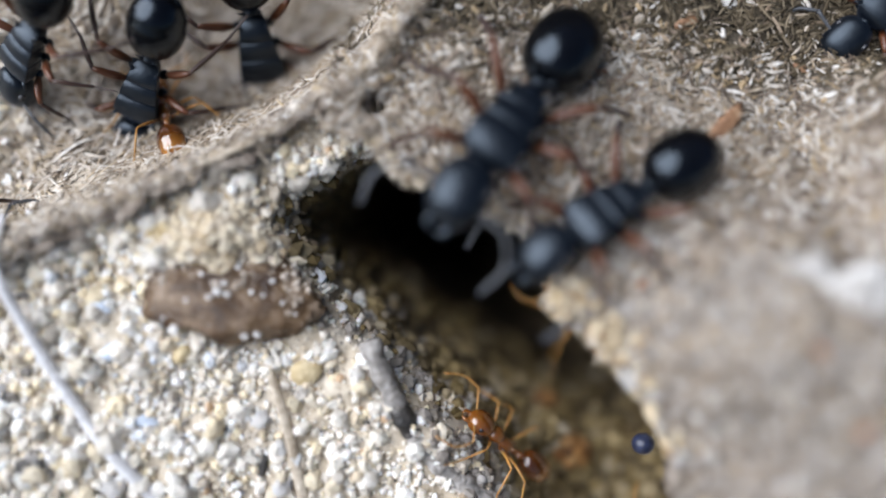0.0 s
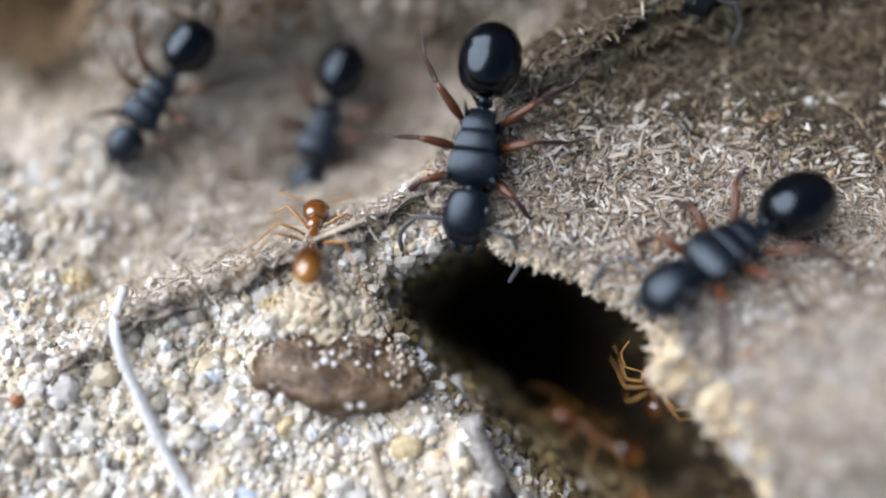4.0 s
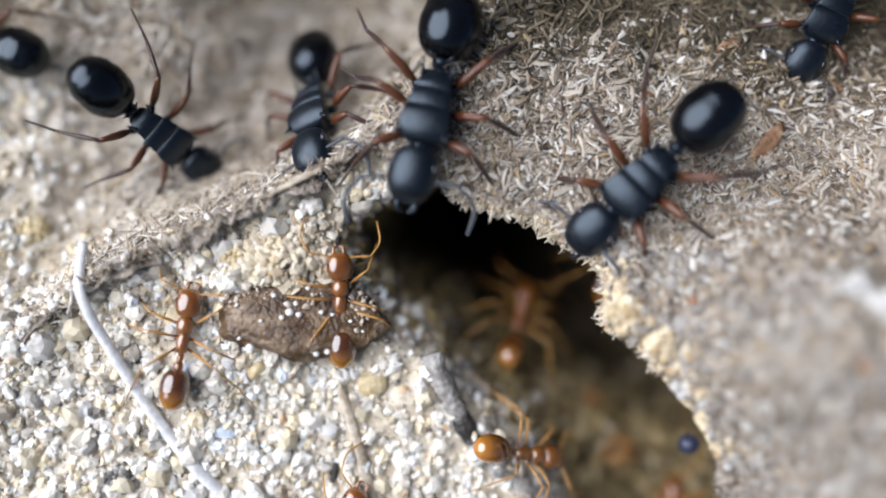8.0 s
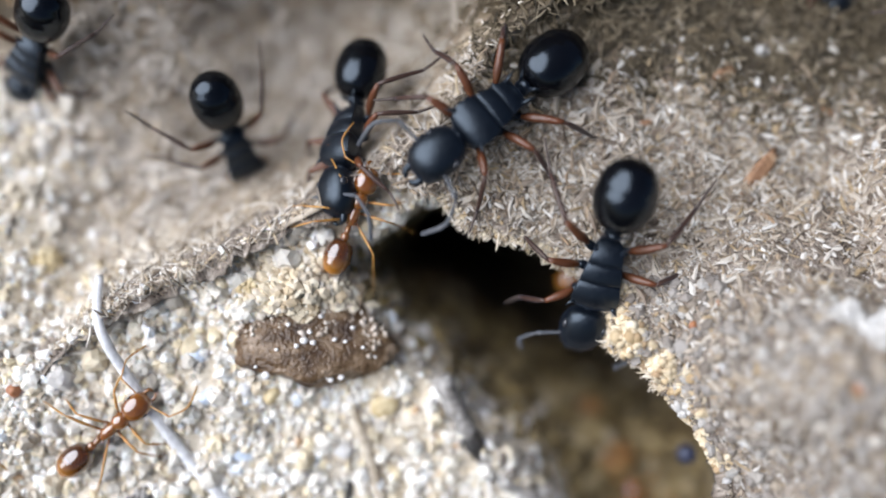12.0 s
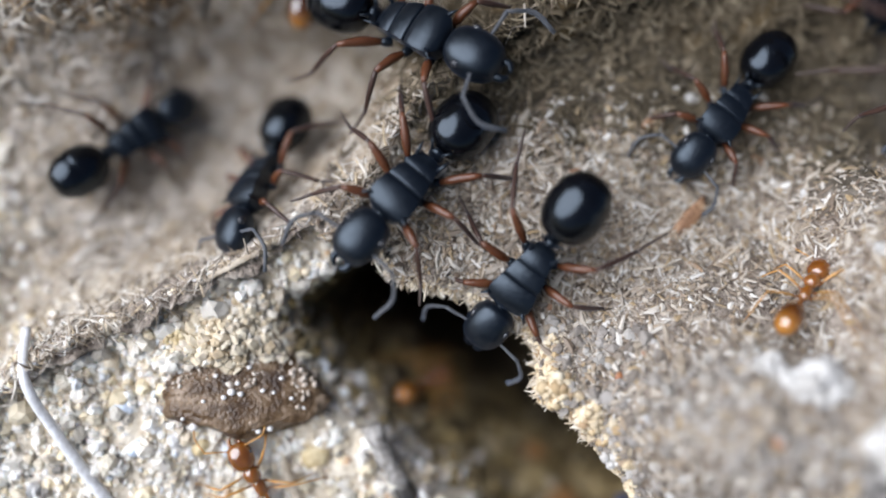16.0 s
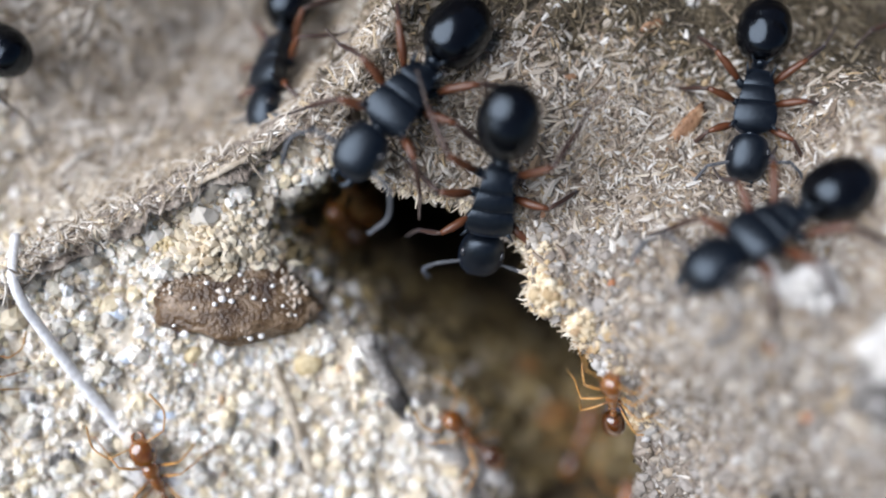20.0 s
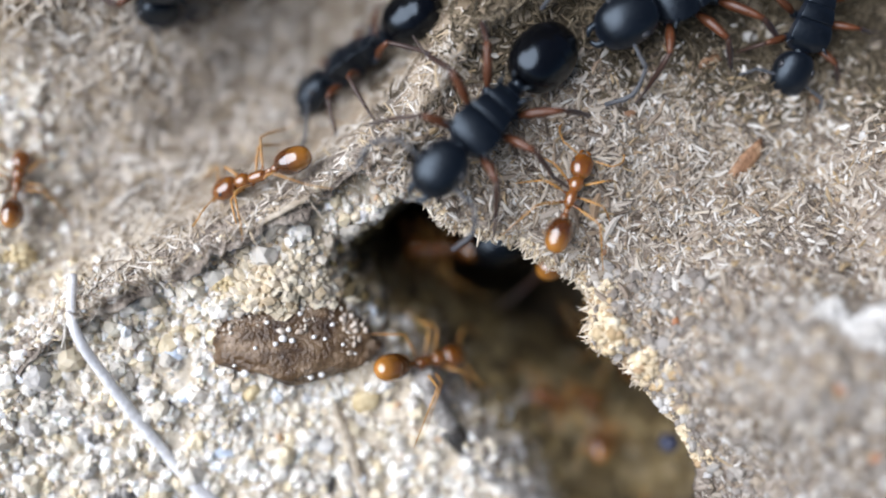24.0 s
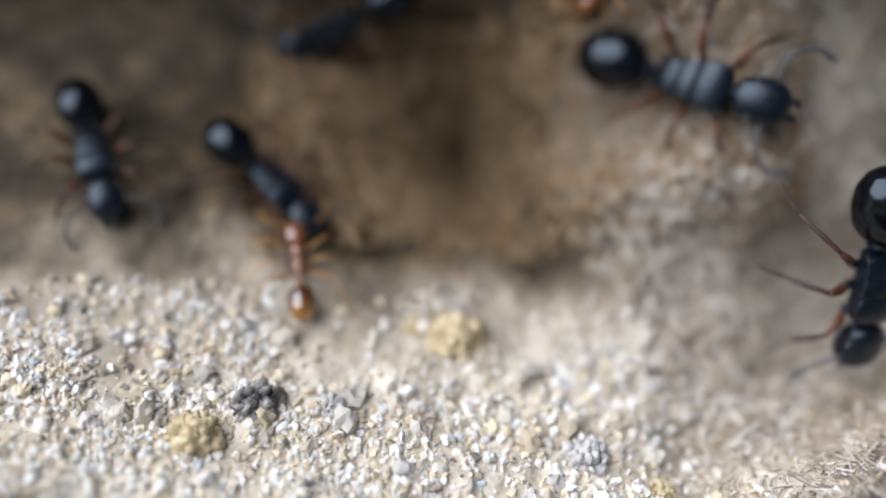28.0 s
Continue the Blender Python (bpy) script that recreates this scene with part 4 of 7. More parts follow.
def build_stone():
    """A wedge of stone: sandy top, steep brown front."""
    root = base("flat_stone", at(-4.25, -1.9, 0), "flat brown stone with a sandy grey top", "stone")
    root.matrix_world = bank_pose(-4.3, -1.75, surface(-4.3, -1.9) + 0.15, -3, 2, -22)
    bm = lump_mesh(2.35, 1.3, 1.1, 5, 0.16, 0.6, 3, 0.45)
    for v in bm.verts:
        x, y, z = v.co / MM
        side = min(abs(x + 0.1) / 2.3, 1.0)
        if y > 0:
            y *= 2.1 - 1.6 * side
            z += 0.10 * y * (1 - side)
        else:
            # the lip bulges over a hollowed front
            y *= 0.86 + 0.10 * math.cos(3.1 * x) - 0.10 * (z < 0)
            z -= 0.20 * side * side
        v.co = Vector((x, y, z - 0.06 * y)) * MM
    slab = part("slab", bm, STONE, root)
    pts = np.array([v.co for v in slab.data.vertices]) / MM
    ok = (pts[:, 1] > 0.2 + 0.6 * rough(pts[:, 0], pts[:, 1], 0.5, 81)) & (pts[:, 2] > 0.05)
    pick = rng.choice(np.nonzero(ok)[0], 480)
    ve, fa = pebbles(pts[pick] + rng.normal(0, 0.03, (480, 3)), 0.018 + 0.085 * rng.random(480) ** 2.5, ICO1, 0.3)
    me = mesh_of("sandy_top", ve * MM, fa)
    me.materials.append(STONE_SAND)
    top = tagged(new("sandy_top", me), "pale sand stuck on top", kind="stuff")
    top.parent = root
    tree = pts[pts[:, 2] > 0]
    for x, y, r in ((-1.38, -0.86, 0.13), (-1.66, -0.66, 0.06), (0.72, -0.92, 0.10), (0.42, -1.0, 0.09), (0.28, -0.94, 0.05), (-0.35, 0.05, 0.12), (-0.55, -0.1, 0.08), (-0.1, 0.0, 0.09), (0.5, 0.1, 0.07), (0.8, 0.05, 0.06), (-0.2, 0.3, 0.08), (1.3, -0.1, 0.06), (-0.8, 0.5, 0.07), (0.1, 0.75, 0.08), (1.0, 0.45, 0.07), (-1.1, -0.2, 0.06), (1.65, -0.35, 0.05), (-0.4, 1.2, 0.09), (0.35, 1.4, 0.07)):
        z = tree[np.argmin(np.hypot(tree[:, 0] - x, tree[:, 1] - y)), 2]
        g = part("grain", lump_mesh(r, r * 0.85, r * 0.8, 2, 0.2, 0.7, int(r * 100)), QUARTZ, root, "white sand grain stuck on")
        g.location = Vector((x, y, z + r * 0.55)) * MM


def build_things():
    build_stone()
    stem("white_strand", [(-10.35, 0.35, 0.9), (-10.15, -0.9, 0.65), (-9.45, -2.5, 0.4), (-8.35, -4.4, 0.25), (-7.2, -5.9, 0.2), (-5.9, -7.3, 0.15), (-4.6, -8.6, 0.1)], 0.12, 0.22, STRAND, "bleached white plant strand curving over the sand", "plant strand", 0.7, 0.05, 60)
    stem("pale_straw", [(-3.4, -3.4, 0.2), (-2.95, -4.6, 0.3), (-2.45, -6.5, 0.26), (-2.2, -7.6, 0.2)], 0.12, 0.16, STRAW, "pale flat straw lying on the sand", "straw", 0.4)
    stem("ridge_stalk", [(-5.2, 1.75, 0.16), (-4.3, 2.2, 0.26), (-3.4, 2.7, 0.28), (-2.5, 3.2, 0.2)], 0.09, 0.15, STRAW, "pale grey stalk lying along the soil ridge", "straw", 0.7, 0.12)
    for u, v, a, ln, r in ((-11.3, -1.7, 0.62, 2.2, 0.07), (-8.4, 0.1, 0.45, 1.6, 0.06), (-7.2, 0.85, 0.4, 1.9, 0.05), (-4.9, 2.0, 0.5, 1.3, 0.06), (-2.4, 3.5, 0.7, 1.5, 0.05), (0.2, 5.6, 0.9, 2.0, 0.05), (7.2, 1.9, 0.1, 1.3, 0.05), (9.6, 4.3, 0.25, 1.1, 0.05), (4.4, 3.4, -0.1, 1.2, 0.04), (9.5, 2.3, 0.6, 1.4, 0.05), (6.4, 5.2, 0.2, 1.0, 0.05)):
        du, dv = math.cos(a) * ln / 2, math.sin(a) * ln / 2
        stem("dry_straw", [(u - du, v - dv, 0.06), (u, v, 0.13), (u + du, v + dv, 0.05)], r * 0.8, r, STRAW, "short dry straw lying on the nest litter", "straw", 0.6, 0.1, 14)
    twig = base("grey_twig", at(-0.5, -3.2, 0), "grey weathered twig with a charred spot at the hollow", "twig")
    pts = [(-0.75, -2.7, 0.12), (-0.2, -3.9, 0.2), (0.32, -4.9, 0.2), (1.1, -5.95, 0.15), (2.3, -6.9, 0.1), (3.4, -7.6, 0.0)]
    line = smooth_line([at(u, v, -0.42 + w - 0.08 * i) for i, (u, v, w) in enumerate(pts)], 60)
    rad = [(0.29 + 0.03 * math.sin(i * 0.9)) * MM for i in range(60)]
    twig.matrix_world = Matrix.Translation(line[0])
    for name, a, b, mat, lab in (("bark", 0, 20, BARK, ""), ("charred_ring", 19, 28, CHAR, "charred black ring"), ("bark", 27, 60, BARK, "")):
        part(name, tube([p - line[0] for p in line[a:b]], [r * (1.06 if mat is CHAR else 1) for r in rad[a:b]], 12, 0.9, 0.12, a), mat, twig, lab)
    chip = part("bark_chip", lump_mesh(0.85, 0.24, 0.09, 3, 0.3, 0.5, 5), CHIP)
    chip.matrix_world = bank_pose(8.35, 3.15, surface(8.35, 3.15) + 0.12, 48, 6, 0)
    tagged(chip, "red-brown flake of bark on the fibre shelf", "bark flake")
    for u, v, r, spin in ((7.6, 6.0, 0.4, 20), (10.8, 4.9, 0.3, -30), (4.3, 0.9, 0.22, 60), (5.2, 4.6, 0.25, 10)):
        c = part("bark_flake", lump_mesh(r, r * 0.45, 0.06, 2, 0.3, 0.5, 4), CHIP)
        c.matrix_world = bank_pose(u, v, surface(u, v) + 0.08, spin, 5, 3)
        tagged(c, "small brown flake of bark on the fibre shelf", "bark flake")
    grain("blue_quartz", -7.75, -1.95, 0.36, 0.26, 0.2, BLUE, "pale bluish quartz grain in the sand", 10)
    grain("orange_grain", -12.75, -2.8, 0.2, 0.2, 0.18, RED, "round orange grain in the sand")
    grain("ochre_grain", -2.37, -3.6, 0.45, 0.34, 0.28, YELLOW, "ochre yellow soil grain on the sand", 15)
    grain("ochre_grain", -5.6, -3.15, 0.3, 0.26, 0.22, YELLOW, "ochre yellow soil grain on the sand", 50)
    grain("pale_grain", -3.0, -5.6, 0.2, 0.24, 0.16, WHITE, "white chalky grain on the sand", 10)
    grain("dark_splinter", -3.45, -6.1, 0.12, 0.33, 0.1, CHAR, "dark charred splinter on the sand", -12)
    grain("dark_splinter", -5.9, -6.75, 0.5, 0.12, 0.1, CHAR, "dark charred splinter on the sand", 3)
    grain("blue_quartz", -7.4, -3.1, 0.3, 0.2, 0.15, BLUE, "pale bluish quartz grain in the sand", 40)
    grain("blue_quartz", -6.6, -4.9, 0.42, 0.2, 0.12, BLUE, "pale bluish quartz grain in the sand", -10)
    for u, v, r in ((1.85, 2.28, 0.1), (8.75, 1.3, 0.13), (3.4, 4.2, 0.11), (9.6, 5.5, 0.14), (6.1, 3.6, 0.09), (11.6, 3.9, 0.15), (7.9, 4.6, 0.1), (10.2, 1.7, 0.1), (5.6, 2.3, 0.08), (12.4, 2.6, 0.2), (4.9, 6.6, 0.13), (8.9, 6.7, 0.2)):
        grain("white_flake", u, v, r * 1.2, r * 0.8, r * 0.5, WHITE, "white mineral flake on the fibre shelf", u * 40, "flake", 0.0)
    for u, v, r in ((9.0, -1.85, 0.2), (10.85, -0.75, 0.15), (9.9, -3.6, 0.16), (5.85, -0.85, 0.15), (6.5, -0.2, 0.12)):
        grain("rust_chip", u, v, r * 0.7, r, r * 0.5, RED, "rust-red chip on the pale mound", u * 30, "chip", 0.1)
    clod("chalk_clod", 11.6, -1.8, 1.0, WHITE, "white chalky clod on the mound", 40)
    clod("chalk_clod", 10.3, -0.8, 0.95, WHITE, "white chalky clod on the mound", 40)
    clod("chalk_clod", 9.3, -0.3, 0.5, WHITE, "white chalky clod on the mound", 24)
    # dark lump in place of a shaded cavity in the mound
    clod("dark_clod", 11.3, -2.8, 0.75, DARK, "dark lump standing in for a shaded pit of the mound", 40)
    clod("chalk_clod", 5.85, -3.1, 0.42, WHITE, "white chalky clod under the shelf edge", 14, lift=-0.3)
    clod("cream_clod", 9.0, -6.35, 0.75, CRUMB, "cream soil clod on the near mound", 20)
    clod("cream_clod", 4.35, -1.25, 0.62, CRUMB, "cream crumbly clod at the shelf corner", 60)
    clod("cream_clod", 5.2, -2.0, 0.55, CRUMB, "cream crumbly clod at the shelf edge", 40)
    clod("ochre_clod", -17.7, 5.2, 0.95, YELLOW, "yellow crumbly soil clod on the sand", 60)
    clod("ochre_clod", -18.9, 5.6, 0.5, YELLOW, "yellow crumbly soil clod on the sand", 24)
    clod("dark_clod", -23.6, 3.1, 0.75, DARK, "dark grey gritty clod on the sand", 50)
    clod("grey_clod", -21.6, 3.0, 0.5, WHITE, "pale grey gritty clod on the sand", 40)
    clod("ochre_clod", -25.2, 2.2, 0.8, YELLOW, "yellow crumbly soil clod on the sand", 50)
    clod("dark_clod", -9.4, -6.2, 0.5, DARK, "dark grey gritty clod on the sand", 30)
    # two dark lumps stand in for the shaded crevice below the crest
    clod("dark_clod", -6.3, -0.75, 0.42, DARK, "dark lump standing in for a shaded crevice under the ridge", 24, lift=-0.25)
    clod("dark_clod", -5.2, -0.4, 0.3, DARK, "dark lump standing in for a shaded crevice under the ridge", 18, lift=-0.25)
    clod("ochre_clod", -6.1, 0.05, 0.42, YELLOW, "ochre clod under the ridge", 30)
    clod("cream_clod", -4.5, 0.35, 0.5, HEAP, "cream clod in the heap above the flat stone", 46)
    clod("ochre_clod", -12.3, 0.6, 0.5, YELLOW, "pale yellow clod behind the ridge", 24)
    clod("chalk_clod", -14.4, 1.6, 0.7, WHITE, "white chalky clod behind the ridge", 26)
    clod("ochre_clod", -10.9, 5.2, 0.28, YELLOW, "small ochre chip at the foot of the litter", 10)
    for u, v, r, m, n in ((4.6, -6.0, 0.85, MOIST, 46), (3.6, -6.5, 0.6, MOIST, 34), (5.5, -6.6, 0.7, RUSTY, 40), (4.9, -5.3, 0.5, RUSTY, 30), (3.0, -5.6, 0.45, MOIST, 24), (2.4, -6.6, 0.5, GRIT, 26), (1.9, -5.6, 0.4, GRIT, 20), (0.9, -4.2, 0.4, GRIT, 20)):
        clod({MOIST: "ochre_clod", RUSTY: "rusty_clod", GRIT: "grey_clod"}[m], u, v, r, m, {MOIST: "damp ochre clod on the floor of the hollow", RUSTY: "rust-brown crumbly clod in the mouth of the hollow", GRIT: "grey gritty clod on the slope of the hollow"}[m], n)
    for pts in (((-1.5, -0.2, 0.1), (-1.05, 0.15, 0.3), (-0.6, 0.45, 0.5)), ((-1.3, -0.7, 0.2), (-0.8, -0.55, 0.4), (-0.2, -0.5, 0.9)), ((-0.2, -1.9, 0.2), (0.1, -1.3, 0.6), (0.2, -0.8, 1.2))):
        stem("blond_fibre", list(pts), 0.05, 0.06, STRAW, "blond straw fibre lying over the brink of the hollow", "straw", 0.6, 0.1, 12)
    bead = grain("blue_black_seed", 6.75, -5.5, 0.32, 0.3, 0.3, BEAD, "blue-black shiny seed at the hollow's edge", 0, "seed", 0.1, 0.04)
    bead.matrix_world = bank_pose(6.95, -5.55, -0.75)


build_things()


# ---- ants ----
def cuticle(name, col, rough_, spec, grain_scale, relief, sheen=0.0, tint=(0.5, 0.6, 0.8), sub=0.0, col2=None):
    m, nt, b = material(name, rough_)
    n = tex(nt, "ShaderNodeTexNoise", grain_scale, 3)
    big = tex(nt, "ShaderNodeTexNoise", 1500, 2)
    r = ramp(nt, [(0.35, col), (0.65, col2 or tuple(c * 1.5 for c in col))])
    nt.links.new(big.outputs[0], r.inputs[0])
    nt.links.new(r.outputs[0], b.inputs["Base Color"])
    rr = ramp(nt, [(0.3, (rough_ * 0.8,) * 3), (0.7, (min(rough_ * 1.25, 1),) * 3)])
    nt.links.new(n.outputs[0], rr.inputs[0])
    nt.links.new(rr.outputs[0], b.inputs["Roughness"])
    b.inputs["Specular IOR Level"].default_value = spec
    b.inputs["Sheen Weight"].default_value, b.inputs["Sheen Roughness"].default_value = sheen, 0.5
    b.inputs["Sheen Tint"].default_value = (*tint, 1)
    b.inputs["Subsurface Weight"].default_value = sub
    b.inputs["Subsurface Radius"].default_value = (0.0003, 0.00012, 0.00004)
    bump(nt, b, n.outputs[0], 0.5, relief)
    return m


BLACK = cuticle("black_cuticle", (0.002, 0.0028, 0.0046), 0.36, 0.62, 9000, 0.000008, 0.04, (0.35, 0.55, 0.95))
GLOSS = cuticle("black_gaster", (0.002, 0.0022, 0.003), 0.18, 0.5, 9000, 0.000003, 0.0)
EYE = cuticle("dark_eye", (0.02, 0.021, 0.025), 0.2, 0.6, 20000, 0.000004)
FEMUR = cuticle("red_brown_leg", (0.075, 0.026, 0.011), 0.33, 0.5, 6000, 0.000006, 0.0, (1, 1, 1), 0.1)
TIBIA = cuticle("dark_leg", (0.035, 0.016, 0.010), 0.4, 0.5, 6000, 0.000006, 0.1)
TARSUS = cuticle("grey_brown_foot", (0.05, 0.035, 0.028), 0.5, 0.4, 6000, 0.000006, 0.1)
FEELER = cuticle("grey_feeler", (0.05, 0.052, 0.056), 0.5, 0.4, 9000, 0.00001, 0.3)
AMBER = cuticle("amber_cuticle", (0.15, 0.046, 0.006), 0.2, 0.5, 9000, 0.000002, 0.0, (1, 1, 1), 0.2, (0.25, 0.088, 0.014))
AMBER_DARK = cuticle("amber_gaster", (0.05, 0.015, 0.003), 0.2, 0.5, 9000, 0.000002, 0.0, (1, 1, 1), 0.05, (0.10, 0.03, 0.005))
for m_ in (BLACK, GLOSS):
    m_.node_tree.nodes["Principled BSDF"].inputs["Specular Tint"].default_value = (0.72, 0.86, 1.0, 1)
for m_ in (AMBER, AMBER_DARK):
    b_ = m_.node_tree.nodes["Principled BSDF"]
    b_.inputs["Coat Weight"].default_value, b_.inputs["Coat Roughness"].default_value = 1.0, 0.05
    b_.inputs["Coat IOR"].default_value = 1.75


def tip_colour(m, tip):
    """The gaster pales towards its tip."""
    nt = m.node_tree
    b = nt.nodes["Principled BSDF"]
    old = b.inputs["Base Color"].links[0].from_socket
    co, sep, r = nt.nodes.new("ShaderNodeTexCoord"), nt.nodes.new("ShaderNodeSeparateXYZ"), nt.nodes.new("ShaderNodeMapRange")
    nt.links.new(co.outputs["Object"], sep.inputs[0])
    nt.links.new(sep.outputs[0], r.inputs[0])
    for k, x in ((1, -0.0011), (2, -0.0017), (3, 0.0), (4, 1.0)):
        r.inputs[k].default_value = x
    nt.links.new(mix(nt, r.outputs[0], old, tip), b.inputs["Base Color"])


tip_colour(AMBER_DARK, (0.42, 0.17, 0.025))
AMBER_LEG = cuticle("honey_leg", (0.34, 0.175, 0.05), 0.28, 0.5, 6000, 0.000004, 0.0, (1, 1, 1), 0.2)


def loft(rings, sides=20, power=2.0):
    """A closed body along x from rings of (x, half width, half height, centre z, flatness of the underside)."""
    bm, loops = bmesh.new(), []
    for x, w, h, z in rings:
        loop = []
        for k in range(sides):
            a = 2 * math.pi * k / sides
            c, s = math.cos(a), math.sin(a)
            c, s = math.copysign(abs(c) ** (2 / power), c), math.copysign(abs(s) ** (2 / power), s)
            loop.append(bm.verts.new(Vector((x, c * w, z + s * h)) * MM))
        loops.append(loop)
    for a, b in zip(loops[:-1], loops[1:]):
        for k in range(sides):
            bm.faces.new((a[k], a[(k + 1) % sides], b[(k + 1) % sides], b[k]))
    bm.faces.new(loops[0][::-1])
    bm.faces.new(loops[-1])
    return bm


def egg(x0, x1, w, h, z0, z1, n=12, front=1.0, back=1.0, grooves=()):
    """Rings of a rounded body from x0 to x1; front and back over 1 make that end blunter."""
    rings = []
    for i in range(n + 1):
        t = i / n
        a = math.pi * t
        e = back if t < 0.5 else front
        r = max(math.sin(a), 0.0) ** (0.9 / e)
        x = x0 + (x1 - x0) * (1 - math.cos(a)) / 2
        for g in grooves:
            r *= 1 - 0.035 * math.exp(-((t - g) / 0.02) ** 2)
        rings.append((x, max(w * r, 0.012), max(h * r, 0.012), z0 + (z1 - z0) * t))
    return rings


def plate(rings, crown):
    """A body segment with a flat, margined back: rings of (x, half width, height of the margin, height of the belly)."""
    bm, loops = bmesh.new(), []
    for x, w, zt, zb in rings:
        half = [(0, zt + crown), (0.4 * w, zt + crown * 0.84), (0.75 * w, zt + crown * 0.44), (0.94 * w, zt + crown * 0.13), (w, zt), (0.965 * w, zt - 0.05), (0.88 * w, zt * 0.6 + zb * 0.4), (0.72 * w, zt * 0.2 + zb * 0.8), (0.4 * w, zb)]
        line = half + [(-y, z) for y, z in half[:0:-1]]
        loops.append([bm.verts.new(Vector((x, y, z)) * MM) for y, z in line])
    n = len(loops[0])
    for a, b in zip(loops[:-1], loops[1:]):
        for k in range(n):
            bm.faces.new((a[k], a[(k + 1) % n], b[(k + 1) % n], b[k]))
    bm.faces.new(loops[0][::-1])
    bm.faces.new(loops[-1])
    return bm


def joined(*bms):
    out = bms[0]
    for b in bms[1:]:
        me = bpy.data.meshes.new("tmp")
        b.to_mesh(me)
        b.free()
        out.from_mesh(me)
        bpy.data.meshes.remove(me)
    return out


def spike(p, d, r, n=6):
    p, d = Vector(p) * MM, Vector(d) * MM
    return tube([p, p + d * 0.5, p + d], [r * MM, r * 0.65 * MM, 0.012 * MM], n)


def limb(pts, radii, sides=8):
    """A limb segment with a swollen middle."""
    line = smooth_line([Vector(p) * MM for p in pts], 7)
    rad = np.interp(np.linspace(0, 1, 7), np.linspace(0, 1, len(radii)), radii)
    return tube(line, [r * MM for r in rad], sides)


def add_leg(root, name, hip, knee, ankle, toe, r, mats, bow=0.06):
    """A leg hinged at its hip; its parts hang in the hip's space."""
    k, a, t = (Vector(p) - Vector(hip) for p in (knee, ankle, toe))
    coxa = limb([(0, 0, 0), k * 0.10 + Vector((0, 0, -0.02)), k * 0.2], [r[0] * 1.1, r[0] * 1.15, r[0] * 0.8])
    leg = part(name, coxa, mats[3], root)
    leg.location = Vector(hip) * MM
    part("femur", limb([k * 0.16, k * 0.55 + Vector((0, 0, bow)), k], [r[0] * 0.6, r[0] * 1.1, r[0], r[0] * 0.6]), mats[0], leg)
    part("tibia", limb([k, (k + a) / 2 + Vector((0, 0, bow * 0.6)), a], [r[1] * 0.75, r[1] * 1.05, r[1] * 0.9, r[1] * 0.65]), mats[1], leg)
    part("foot", limb([a, (a * 0.5 + t * 0.5) + Vector((0, 0, -bow * 0.3)), t], [r[2], r[2] * 0.85, r[2] * 0.6]), mats[2], leg)
    return leg


def add_feeler(root, s, hinge, elbow, mid, tip, r, mat, name="antenna"):
    e, m, t = (Vector(p) - Vector(hinge) for p in (elbow, mid, tip))
    f = part(name, limb([(0, 0, 0), e * 0.5, e], [r * 0.7, r * 0.8, r]), mat, root)
    f.location = Vector(hinge) * MM
    part("flagellum", limb([e, m, t], [r * 0.8, r * 0.95, r * 1.15, r * 0.9]), mat, f)
    return f


